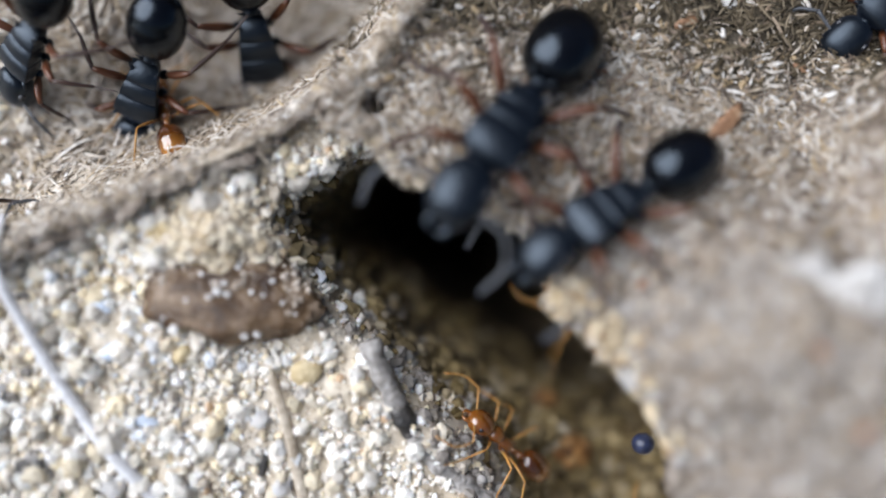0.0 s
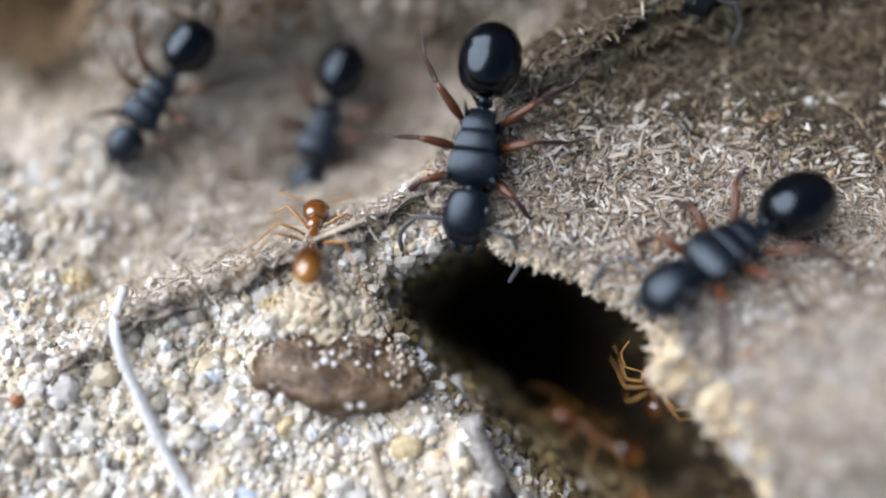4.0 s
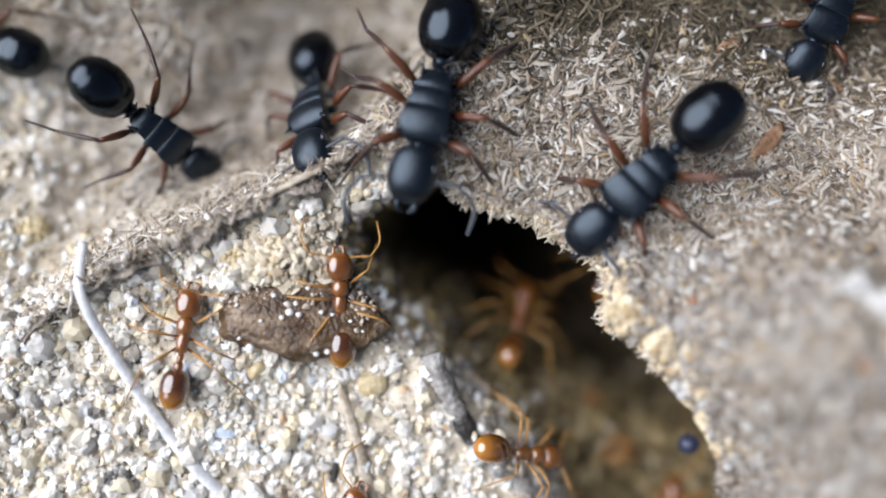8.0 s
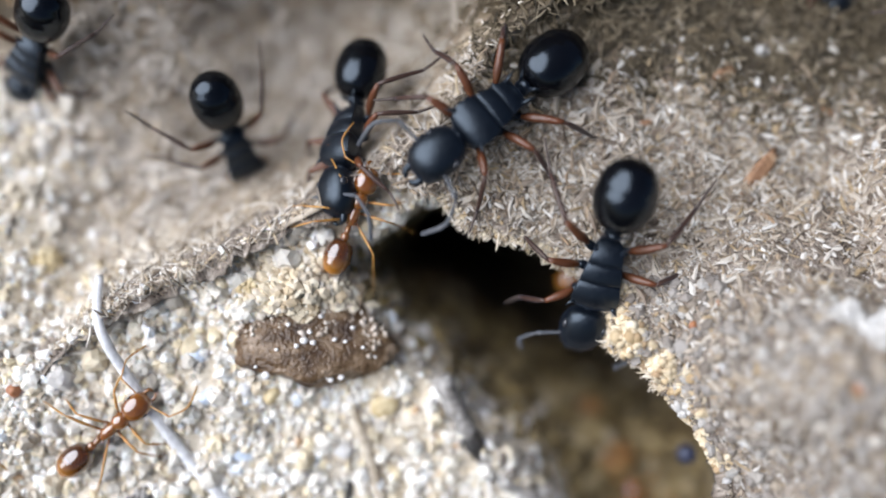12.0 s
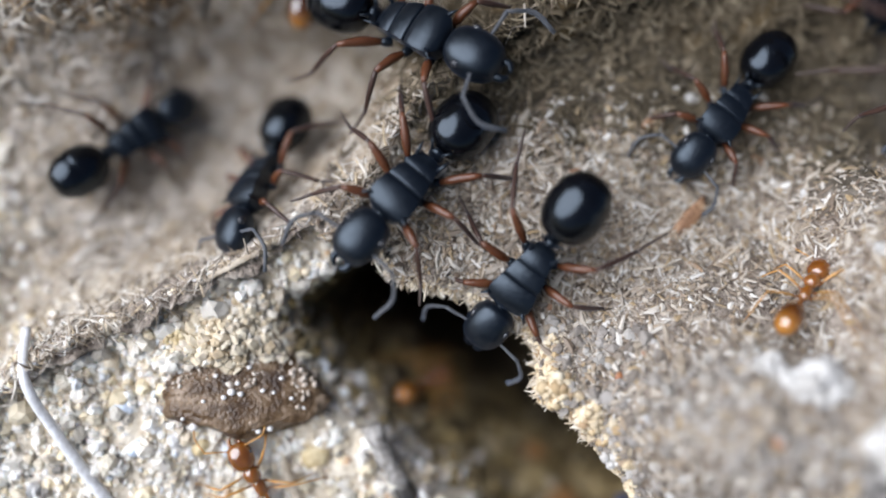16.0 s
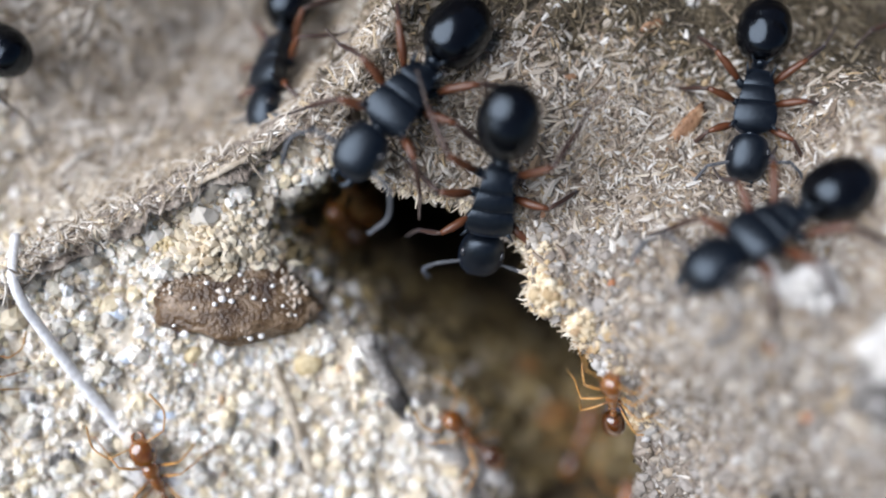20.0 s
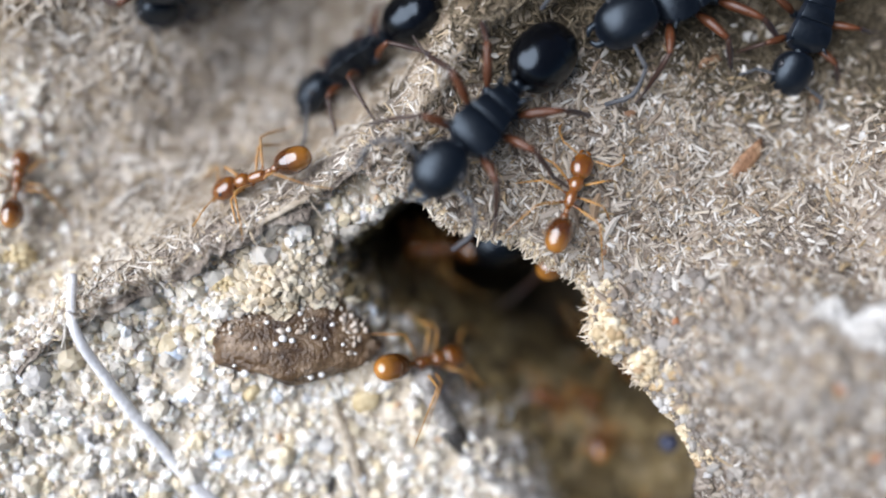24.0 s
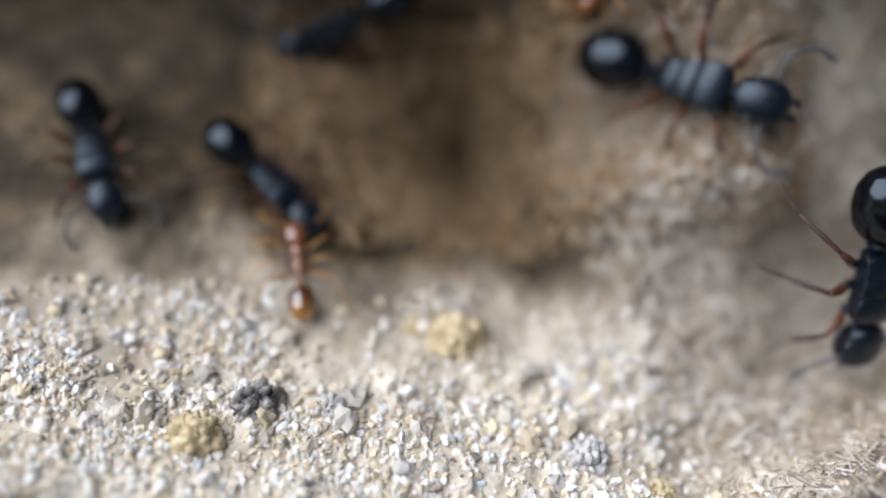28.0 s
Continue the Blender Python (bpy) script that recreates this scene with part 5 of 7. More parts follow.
def build_black_ant():
    root = base("black_ant", Vector(), "black matt ant with red-brown legs and a glossy gaster", "ant", "black ants at the nest")
    head = part("head", loft(egg(1.32, 2.80, 0.67, 0.54, 1.06, 0.72, 16, 1.3, 1.8), 22, 2.3), BLACK, root)
    for s in (1, -1):
        e = part("eye", lump_mesh(0.16, 0.10, 0.15, 2, 0.0, 1, 1), EYE, head)
        e.location = Vector((1.86, s * 0.56, 1.16)) * MM
        part("mandible", limb([(2.62, s * 0.24, 0.68), (2.9, s * 0.22, 0.6), (3.0, s * 0.05, 0.54)], [0.11, 0.10, 0.04]), BLACK, head)
    part("pronotum", joined(plate([(0.29, 0.50, 1.30, 0.6), (0.30, 0.585, 1.345, 0.56), (0.34, 0.60, 1.385, 0.55), (0.5, 0.64, 1.41, 0.52), (0.72, 0.675, 1.41, 0.5), (0.92, 0.67, 1.37, 0.5), (1.08, 0.60, 1.30, 0.54), (1.18, 0.46, 1.22, 0.6), (1.24, 0.25, 1.1, 0.7)], 0.10), spike((1.0, 0.56, 1.33), (0.2, 0.2, 0.05), 0.075), spike((1.0, -0.56, 1.33), (0.2, -0.2, 0.05), 0.075), limb([(1.18, 0, 0.9), (1.42, 0, 0.92)], [0.24, 0.2])), BLACK, root)
    part("mesonotum", plate([(-0.26, 0.40, 1.27, 0.6), (-0.25, 0.485, 1.31, 0.55), (-0.21, 0.50, 1.345, 0.53), (0.0, 0.545, 1.38, 0.52), (0.2, 0.58, 1.385, 0.52), (0.27, 0.58, 1.375, 0.53), (0.283, 0.5, 1.33, 0.58)], 0.085), BLACK, root)
    part("propodeum", joined(plate([(-0.93, 0.2, 0.98, 0.72), (-0.90, 0.32, 1.04, 0.62), (-0.8, 0.385, 1.14, 0.57), (-0.66, 0.42, 1.25, 0.54), (-0.45, 0.455, 1.31, 0.53), (-0.29, 0.48, 1.325, 0.53), (-0.262, 0.475, 1.31, 0.55), (-0.255, 0.4, 1.27, 0.6)], 0.07), spike((-0.66, 0.37, 1.24), (-0.36, 0.1, 0.2), 0.07), spike((-0.66, -0.37, 1.24), (-0.36, -0.1, 0.2), 0.07)), BLACK, root)
    part("petiole", joined(loft(egg(-1.24, -0.98, 0.25, 0.36, 0.92, 0.9, 8, 1.6, 1.6), 14), limb([(-0.86, 0, 0.82), (-1.36, 0, 0.86)], [0.14, 0.13]), spike((-1.1, 0.17, 1.18), (-0.16, 0.18, 0.2), 0.06), spike((-1.1, -0.17, 1.18), (-0.16, -0.18, 0.2), 0.06)), BLACK, root)
    part("gaster", loft(egg(-3.34, -1.26, 0.88, 0.83, 0.95, 1.04, 30, 1.3, 1.1, (0.13, 0.27, 0.44)), 30), GLOSS, root, "glossy black gaster")
    mats = (FEMUR, TIBIA, TARSUS, BLACK)
    r = (0.125, 0.08, 0.05)
    for s in (1, -1):
        add_leg(root, "front_leg", (0.85, s * 0.42, 0.68), (1.35, s * 1.3, 1.12), (1.85, s * 1.95, 0.3), (2.3, s * 2.3, 0.03), r, mats)
        add_leg(root, "middle_leg", (0.15, s * 0.42, 0.64), (0.0, s * 1.55, 1.25), (-0.2, s * 2.4, 0.36), (-0.45, s * 3.05, 0.03), r, mats)
        add_leg(root, "hind_leg", (-0.45, s * 0.38, 0.64), (-1.3, s * 1.4, 1.38), (-2.2, s * 2.1, 0.42), (-3.05, s * 2.5, 0.03), r, mats)
        add_feeler(root, s, (2.2, s * 0.3, 1.02), (2.35, s * 1.3, 1.12), (2.85, s * 1.7, 0.75), (3.45, s * 1.55, 0.3), 0.06, FEELER)
    return root


def build_amber_ant():
    root = base("amber_ant", Vector(), "slender glossy amber ant with honey-coloured legs", "ant", "amber ants at the nest")
    head = part("head", loft(egg(0.60, 1.32, 0.33, 0.27, 0.58, 0.5, 12, 1.35, 1.5), 18, 2.2), AMBER, root)
    for s in (1, -1):
        e = part("eye", lump_mesh(0.065, 0.04, 0.065, 2, 0.0, 1, 1), EYE, head)
        e.location = Vector((1.0, s * 0.29, 0.63)) * MM
        part("mandible", limb([(1.26, s * 0.13, 0.46), (1.42, s * 0.12, 0.42), (1.47, s * 0.03, 0.38)], [0.055, 0.05, 0.02]), AMBER, head)
    part("pronotum", loft(egg(0.18, 0.64, 0.22, 0.2, 0.56, 0.55, 9, 1.3, 1.3), 16), AMBER, root)
    part("propodeum", joined(loft(egg(-0.3, 0.26, 0.165, 0.16, 0.46, 0.52, 9, 1.5, 1.4), 16), spike((-0.2, 0.08, 0.58), (-0.08, 0.03, 0.07), 0.03), spike((-0.2, -0.08, 0.58), (-0.08, -0.03, 0.07), 0.03)), AMBER, root)
    part("petiole", loft(egg(-0.52, -0.26, 0.085, 0.11, 0.5, 0.46, 7, 1.2, 1.3), 12), AMBER, root)
    part("postpetiole", loft(egg(-0.72, -0.47, 0.12, 0.12, 0.5, 0.5, 7, 1.3, 1.3), 12), AMBER, root)
    part("gaster", loft(egg(-1.66, -0.66, 0.37, 0.35, 0.5, 0.55, 24, 1.4, 1.05, (0.14, 0.26, 0.42)), 24), AMBER_DARK, root, "dark amber glossy gaster")
    mats = (AMBER_LEG, AMBER_LEG, AMBER_LEG, AMBER)
    r = (0.036, 0.026, 0.016)
    for s in (1, -1):
        add_leg(root, "front_leg", (0.42, s * 0.14, 0.42), (0.72, s * 0.75, 0.75), (1.0, s * 1.15, 0.22), (1.25, s * 1.4, 0.02), r, mats, 0.03)
        add_leg(root, "middle_leg", (0.1, s * 0.13, 0.42), (0.05, s * 0.85, 0.82), (-0.05, s * 1.35, 0.3), (-0.2, s * 1.8, 0.02), r, mats, 0.03)
        add_leg(root, "hind_leg", (-0.15, s * 0.12, 0.42), (-0.6, s * 0.85, 0.9), (-1.15, s * 1.3, 0.35), (-1.65, s * 1.65, 0.02), r, mats, 0.03)
        add_feeler(root, s, (1.2, s * 0.12, 0.58), (1.35, s * 0.75, 0.7), (1.75, s * 0.95, 0.5), (2.25, s * 0.8, 0.3), 0.025, AMBER_LEG)
    return root


BLACK_ANT = build_black_ant()
AMBER_ANT = build_amber_ant()


# ---- where each ant goes: seconds, place in millimetres, turn in degrees ----
ANT_WAYS = [
    (BLACK_ANT, 1.12, [
        (0, 2.56, 2.08, 1.66, -11, 9, -124), (0.5, 2.13, 2.27, 1.73, -13, 7, -130), (1, 2.46, 2.35, 1.76, -14, 7, -132), (1.5, 3.14, 3.41, 2.18, -18, 0, -149),
        (2, 5.00, 4.04, 2.43, -14, 4, -134), (2.5, 8.72, 5.09, 2.76, 1, 11, -83), (4.5, 13.63, 6.71, 5.43, 37, 53, -28), (28, 13.02, 4.32, 7.12, 44, 54, -27),
    ]),
    (BLACK_ANT, 0.96, [
        (0, 5.25, -0.07, 1.04, -0, 11, -148), (0.5, 4.87, 0.04, 0.86, -2, 8, -146), (1, 4.98, -0.42, 0.77, 4, 13, -142), (1.5, 4.69, -0.50, 0.68, 5, 15, -136),
        (2, 4.90, -0.55, 0.78, 5, 12, -140), (2.5, 5.66, -0.13, 1.18, 4, 7, -145), (4.5, 5.79, 0.81, 1.45, -5, 17, -152), (5, 5.11, 0.76, 1.33, -12, 15, -161),
        (5.5, 6.36, 0.75, 1.53, -3, 17, -168), (6, 6.37, 1.63, 1.65, -11, 11, -166), (6.5, 5.29, 1.45, 1.54, -12, 21, -154), (7, 5.52, 1.25, 1.48, -10, 19, -155),
        (7.5, 5.78, 2.11, 1.74, -16, 23, -160), (8, 5.04, 1.69, 1.54, -13, 33, -144), (8.5, 4.46, 1.62, 1.43, -15, 40, -145), (9, 4.14, 0.75, 1.01, -6, 52, -119),
        (9.5, 3.85, 0.44, 0.82, -3, 50, -112), (10, 3.86, 0.49, 0.83, -4, 45, -115), (10.5, 3.83, 0.39, 0.75, -4, 48, -115), (11, 3.76, 0.55, 0.79, -5, 51, -113),
        (11.5, 3.74, 0.70, 0.85, -6, 54, -114), (12, 3.74, 0.55, 0.79, -2, 53, -107), (12.5, 3.39, 0.36, 0.68, 0, 50, -101), (14.5, 3.56, 0.74, 0.94, -4, 49, -109),
        (15, 3.29, 0.77, 0.94, -7, 54, -113), (15.5, 3.29, 0.62, 0.94, -5, 55, -108), (16, 3.84, 1.51, 1.40, -15, 44, -137), (16.5, 4.07, 1.60, 1.47, -16, 46, -141),
        (17, 4.87, 2.08, 1.68, -22, 39, -172), (17.25, 5.41, 2.68, 1.91, -9, 52, -114), (17.5, 5.95, 3.28, 2.14, 17, 50, -46), (17.75, 5.91, 3.32, 2.15, -6, 54, -105),
        (18, 5.88, 3.36, 2.16, -23, 45, -160), (18.5, 3.89, 3.09, 2.02, -25, 46, -162), (19, 3.21, 2.05, 1.62, -21, 50, -147), (19.5, 2.93, 1.99, 1.54, -20, 62, -134),
        (20, 2.92, 1.38, 1.22, -4, 59, -102), (20.5, 3.06, 0.85, 0.99, -0, 55, -96), (21, 3.07, 0.55, 0.82, 4, 54, -89), (21.5, 3.03, 0.59, 0.83, -1, 50, -99),
        (22.5, 3.62, 1.98, -0.95, 34, 25, -30), (23.5, 4.21, 3.38, -2.74, 29, -11, 16), (28, 3.36, 1.94, 0.21, 39, -17, 12),
    ]),
    (BLACK_ANT, 0.99, [
        (0, -4.30, 7.45, 0.01, 19, 75, -64), (0.5, -1.42, 7.90, 0.81, 26, 42, -69), (1, -2.05, 8.11, 0.61, -12, 64, -125), (1.5, 0.49, 4.91, 2.79, 18, 16, -60),
        (2, 0.94, 4.72, 2.68, 12, 10, -57), (2.5, 0.49, 4.78, 2.73, 5, 29, -85), (4.5, -0.79, 3.63, 1.80, 5, 39, -98), (5, -0.78, 3.24, 1.45, 0, 30, -91),
        (5.5, -1.28, 3.22, 1.58, -3, 14, -91), (6, -0.83, 3.23, 1.40, -1, 24, -95), (6.5, -1.22, 3.01, 1.51, -4, 23, -94), (7, -0.80, 2.79, 1.38, -1, 17, -92),
        (7.5, -1.19, 2.94, 1.51, -6, 16, -98), (8, -0.76, 3.58, 1.78, -0, 18, -105), (8.5, -0.05, 4.53, 2.47, 11, 25, -97), (9, 1.86, 6.04, 3.17, 15, 62, -54),
        (9.5, 0.80, 4.20, 2.40, -5, 16, -106), (10, 1.16, 5.73, 3.14, -31, -10, -159), (10.5, 1.77, 6.30, 3.67, -18, 11, -130), (11, 4.29, 5.51, 2.99, -6, 16, -109),
        (11.5, 1.40, 4.79, 2.71, -13, 14, -126), (12, 0.55, 3.99, 2.39, -17, 7, -142), (12.5, 0.51, 3.44, 2.18, -13, 10, -132), (14.5, 0.41, 3.32, 2.12, -12, 9, -134),
        (15, 0.34, 3.28, 2.08, -10, 10, -133), (15.5, 0.29, 3.12, 1.97, -8, 12, -133), (16, 0.36, 3.42, 2.13, -12, 9, -133), (16.5, 0.42, 3.35, 2.13, -11, 10, -131),
        (17, 0.41, 3.19, 2.07, -9, 11, -132), (17.5, 0.58, 3.59, 2.23, -15, 7, -135), (18, 0.36, 4.04, 2.40, -18, 4, -147), (18.5, 0.58, 3.49, 2.18, -13, 7, -130),
        (19, 0.90, 4.15, 2.41, -15, 6, -135), (19.5, 0.38, 3.04, 1.89, -6, 13, -127), (20, 0.55, 3.28, 1.98, -10, 11, -130), (20.5, 0.51, 3.01, 1.77, -5, 14, -123),
        (21, 0.47, 3.14, 1.76, -8, 12, -130), (21.5, 0.48, 2.90, 1.65, -7, 13, -128), (23.5, 0.62, 3.20, 2.06, -10, 8, -130), (24, 0.97, 3.69, 2.26, -15, 7, -134),
        (24.5, 2.18, 3.66, 2.25, -8, 12, -112), (25, 2.29, 3.78, 2.29, -11, 13, -120), (25.5, 1.90, 4.29, 2.52, -16, 19, -139), (26, 1.25, 4.18, 2.51, -18, 29, -145),
        (26.5, 1.26, 4.22, 2.55, -20, 36, -147), (27, -0.40, 2.23, 3.57, -16, 16, -145), (28, -0.61, 1.66, 3.45, -20, 21, -148),
    ]),
    (BLACK_ANT, 0.90, [
        (0, -7.03, 5.54, -0.06, -38, 66, -141), (0.5, -6.79, 5.38, 0.19, -55, 67, -174), (1, -6.70, 5.21, 0.23, -41, 53, -174), (1.5, -7.00, 4.91, 0.04, -32, 36, -161),
        (2, -6.85, 5.76, 0.22, -32, 32, -155), (2.5, -6.33, 5.67, 0.29, -31, 36, -157), (4.5, -4.98, 8.29, -0.85, -8, 38, -99), (5, -4.17, 6.47, 1.09, -7, 61, -111),
        (5.5, -4.03, 6.30, 1.03, -15, 56, -130), (6, -4.61, 5.84, 0.72, -19, 61, -132), (6.5, -4.25, 5.49, -0.76, 26, 8, -100), (7, -4.05, 5.72, -0.72, 29, 23, -100),
        (7.5, -4.10, 5.64, -0.74, 25, 8, -95), (8, -3.67, 4.55, 0.05, 31, -8, -88), (8.5, -3.38, 4.00, 0.58, 37, -11, -94), (9, -2.70, 2.65, 1.73, 14, -14, -79),
        (9.5, -2.42, 2.65, 1.79, 11, -16, -81), (10, -2.24, 2.82, 1.83, 11, -21, -79), (10.5, -2.59, 2.90, 1.75, 15, -21, -83), (11, -2.18, 4.15, 1.46, 41, 0, -84),
        (11.5, -2.51, 3.94, 1.64, 19, 7, -81), (12, -2.68, 4.15, 0.99, 44, 9, -102), (12.5, -3.34, 3.31, 0.99, 30, -15, -96), (14.5, -3.04, 3.95, 0.83, 40, -7, -103),
        (15, -3.61, 5.16, -0.27, 37, 2, -110), (15.5, -3.50, 4.02, 0.48, 36, -8, -98), (16, -3.36, 4.62, 0.20, 41, 2, -112), (16.5, -3.28, 4.08, 0.58, 40, -3, -111),
        (17, -3.29, 4.69, 0.20, 41, 0, -115), (17.5, -3.41, 4.35, 0.34, 41, 3, -113), (18, -3.44, 4.26, 0.37, 41, 2, -117), (18.5, -3.10, 4.89, 0.20, 43, 6, -114),
        (19, -3.24, 4.79, 0.17, 42, 5, -111), (19.5, -3.17, 4.98, 0.11, 42, 5, -111), (20, -2.54, 5.88, 0.04, 44, 7, -102), (20.5, -2.43, 5.14, 0.61, 46, 9, -102),
        (21, -2.50, 4.31, 1.04, 42, -4, -103), (21.5, -2.82, 5.37, 0.10, 44, -5, -114), (23.5, -3.34, 6.89, -0.67, 11, 18, -174), (24, -1.73, 6.55, 0.48, 32, 35, -162),
        (24.5, -2.50, 7.58, -0.45, 15, 26, -165), (25, -2.52, 9.39, -0.34, -20, 10, 179), (25.5, -1.74, 6.44, 0.53, 37, 37, -155), (26, -2.07, 5.79, 1.48, 15, 20, -157),
        (26.5, -0.41, 6.03, 2.40, 33, 30, -138), (27, -1.49, 5.52, 1.70, 25, 34, -142), (27.5, -2.91, 4.05, 1.48, 14, 30, -163), (28, -2.78, 1.30, 3.70, -34, 75, 143),
    ]),
    (BLACK_ANT, 0.95, [
        (0, -16.66, 16.91, 1.22, -88, 60, 157), (24, -7.88, 9.49, 2.89, -105, 73, 179), (24.5, -6.87, 8.77, 2.04, -47, 44, -171), (25, -6.39, 10.01, 3.09, -93, 33, -179),
        (25.5, -8.28, 9.88, 4.78, -66, 41, -177), (26, -9.42, 9.25, 3.04, -65, 62, -153), (26.5, -11.14, 7.57, 4.45, -63, 59, 152), (27, -13.84, 13.19, 2.09, -46, 35, 123),
        (27.5, -13.44, 14.00, 4.03, -90, 11, 125), (28, -21.49, 17.04, 5.32, -95, 34, 169),
    ]),
    (BLACK_ANT, 1.12, [
        (0, 10.89, 17.13, 6.79, -167, 49, 93), (25, 9.06, 15.72, 7.10, 161, 62, 77), (26, 4.68, 15.51, 6.30, 56, 34, 18), (27, -2.83, 14.53, 9.07, 62, 17, 20),
        (27.5, -6.45, 13.67, 7.62, 51, 27, 11), (28, -10.10, 12.04, 5.93, 63, -4, -38),
    ]),
    (BLACK_ANT, 0.84, [
        (0, 13.38, 6.30, 3.14, -19, 33, -145), (0.5, 17.28, 6.27, 2.25, -12, 41, -141), (2.5, 12.33, 15.67, 5.75, -21, 78, -139), (4.5, 5.02, 7.92, 4.87, -8, 23, -102),
        (5, 7.28, 7.01, 3.56, -14, 41, -117), (5.5, 11.23, 6.41, 3.21, -3, 41, -93), (6, 11.58, 3.54, 2.69, 25, 20, -106), (6.5, 11.10, 5.23, 2.81, -5, 35, -104),
        (7, 10.32, 4.40, 2.49, -6, 26, -118), (7.5, 10.63, 3.94, 2.35, 10, 25, -95), (8, 10.43, 6.49, 3.26, -13, 38, -120), (8.5, 9.19, 7.06, 3.51, -19, 45, -129),
        (9, 8.42, 8.51, 4.57, -76, 79, -162), (11, 11.83, 10.76, 4.88, 55, 62, -20), (12, 10.62, 8.61, 4.53, 36, 62, -39), (12.5, 10.46, 4.75, 2.61, 8, 44, -70),
        (14.5, 10.17, 8.25, 4.26, 37, 70, -39), (15, 10.17, 8.26, 4.27, 27, 71, -53), (15.5, 11.38, 4.85, 2.67, 11, 29, -44), (15.75, 10.50, 5.18, 2.78, -5, 28, -90),
        (16, 9.62, 5.51, 2.89, -15, 19, -133), (16.5, 9.14, 5.20, 2.80, -12, 16, -121), (17, 9.96, 5.14, 2.75, -5, 17, -102), (17.5, 10.36, 4.67, 2.56, 0, 11, -93),
        (18, 9.91, 5.24, 2.80, -3, 16, -94), (18.5, 11.22, 4.54, 2.65, 4, 14, -100), (19, 9.95, 2.64, 2.00, 1, 9, -112), (19.5, 10.09, 2.02, 1.88, 8, 6, -104),
        (20, 10.31, 3.11, 2.10, 9, 18, -102), (20.5, 12.03, 4.64, 2.73, 6, 22, -104), (21, 11.70, 7.59, 3.78, 21, 67, -57), (21.5, 11.53, 7.73, 3.88, 13, 71, -71),
        (23.5, 10.81, 6.10, 3.06, -9, 27, -111), (24, 10.43, 6.60, 3.27, -10, 34, -111), (24.5, 9.66, 6.18, 3.13, 9, 43, -62), (25, 5.96, 6.76, 3.49, 15, 41, -53),
        (25.5, 6.58, 7.41, 3.76, 25, 48, -43), (26, 3.07, 7.12, 4.41, -4, 33, -127), (26.5, 3.61, 6.88, 6.14, -2, 63, -151), (28, 2.77, 5.29, 7.56, -10, 69, -161),
    ]),
    (BLACK_ANT, 0.94, [
        (0, 22.31, 10.48, 3.77, -10, 64, -112), (14.5, 17.27, 9.47, 4.94, 36, 68, -41), (16, 14.44, 9.36, 4.99, 42, 73, -36), (16.5, 12.94, 6.34, 3.09, -10, 41, -115),
        (17, 11.45, 1.75, 2.65, 44, 41, -111), (17.5, 12.03, 2.36, 3.19, 37, 18, -119), (18, 12.86, -0.79, 4.23, 27, 13, -130), (18.5, 10.09, -3.55, 2.90, 13, 8, -125),
        (19, 10.60, -0.10, 2.01, 17, 20, -157), (19.5, 11.08, -2.10, 2.68, 29, 5, -123), (20, 9.68, -1.48, 2.39, 15, 4, -153), (20.5, 9.14, -1.62, 2.46, 16, 0, -150),
        (21, 8.97, -1.86, 2.56, 16, -4, -148), (21.5, 10.69, -0.85, 2.25, 18, 1, -159), (23.5, 17.20, 0.39, 3.45, 3, -7, -152), (28, 15.89, -2.57, 6.44, -5, 0, -153),
    ]),
    (BLACK_ANT, 0.84, [
        (0, -9.68, 5.80, 0.86, -40, 61, -169), (0.5, -8.91, 5.67, 1.02, -44, 62, -167), (1, -8.24, 6.14, 1.30, -49, 61, -154), (1.5, -8.15, 7.06, 2.04, -68, 66, -164),
        (2, -8.35, 7.21, 2.21, -58, 64, -150), (2.5, -8.42, 7.27, 2.64, -92, 83, -164), (4.5, -11.01, 7.39, 0.39, -30, 27, -143), (5, -9.00, 6.01, 2.44, -47, 52, -172),
        (5.5, -8.46, 6.66, 2.90, -58, 57, -176), (6, -7.90, 7.17, 2.93, -121, 78, 157), (6.5, -7.65, 9.59, 3.68, -100, 67, -176), (7, -11.84, 10.70, 1.92, -12, 39, -101),
        (7.5, -15.57, 11.75, 0.13, 11, -11, -80), (7.75, -14.84, 9.68, -0.07, -0, 10, -142), (8, -14.10, 7.61, -0.26, -25, 9, 151), (8.5, -15.19, 8.48, 0.02, -16, 18, -160),
        (9, -17.08, 10.20, -1.68, -1, -0, -103), (10.25, -14.52, 9.72, 0.52, -16, 37, -127), (11.5, -11.95, 9.24, 2.72, -68, 56, 174), (12, -12.25, 7.99, 0.86, -50, 63, -172),
        (12.5, -14.80, 7.69, -0.26, -12, 48, -133), (14.5, -11.91, 8.04, 0.99, -38, 64, -148), (15, -11.71, 7.95, 0.92, -31, 61, -134), (15.25, -11.29, 5.74, -0.09, 24, 68, -42),
        (15.5, -10.86, 3.52, -1.11, 44, 47, 19), (16, -8.23, 7.05, -0.26, 38, 3, 44), (16.5, -7.68, 8.62, 0.60, 41, -1, 60), (16.75, -9.69, 8.30, 0.77, 0, -12, 99),
        (17, -11.69, 7.99, 0.93, -39, 6, 134), (17.5, -11.41, 7.59, 0.48, -37, 10, 137), (18, -12.08, 7.36, 0.21, -43, 14, 135), (19, -11.76, 8.28, 1.24, -44, 14, 135),
        (20, -11.75, 7.32, 0.22, -42, 12, 140), (20.5, -11.34, 6.72, -0.18, -43, 31, 174), (21, -10.92, 6.11, -0.57, -29, 48, -143), (21.5, -13.05, 4.96, -0.89, -12, 37, -132),
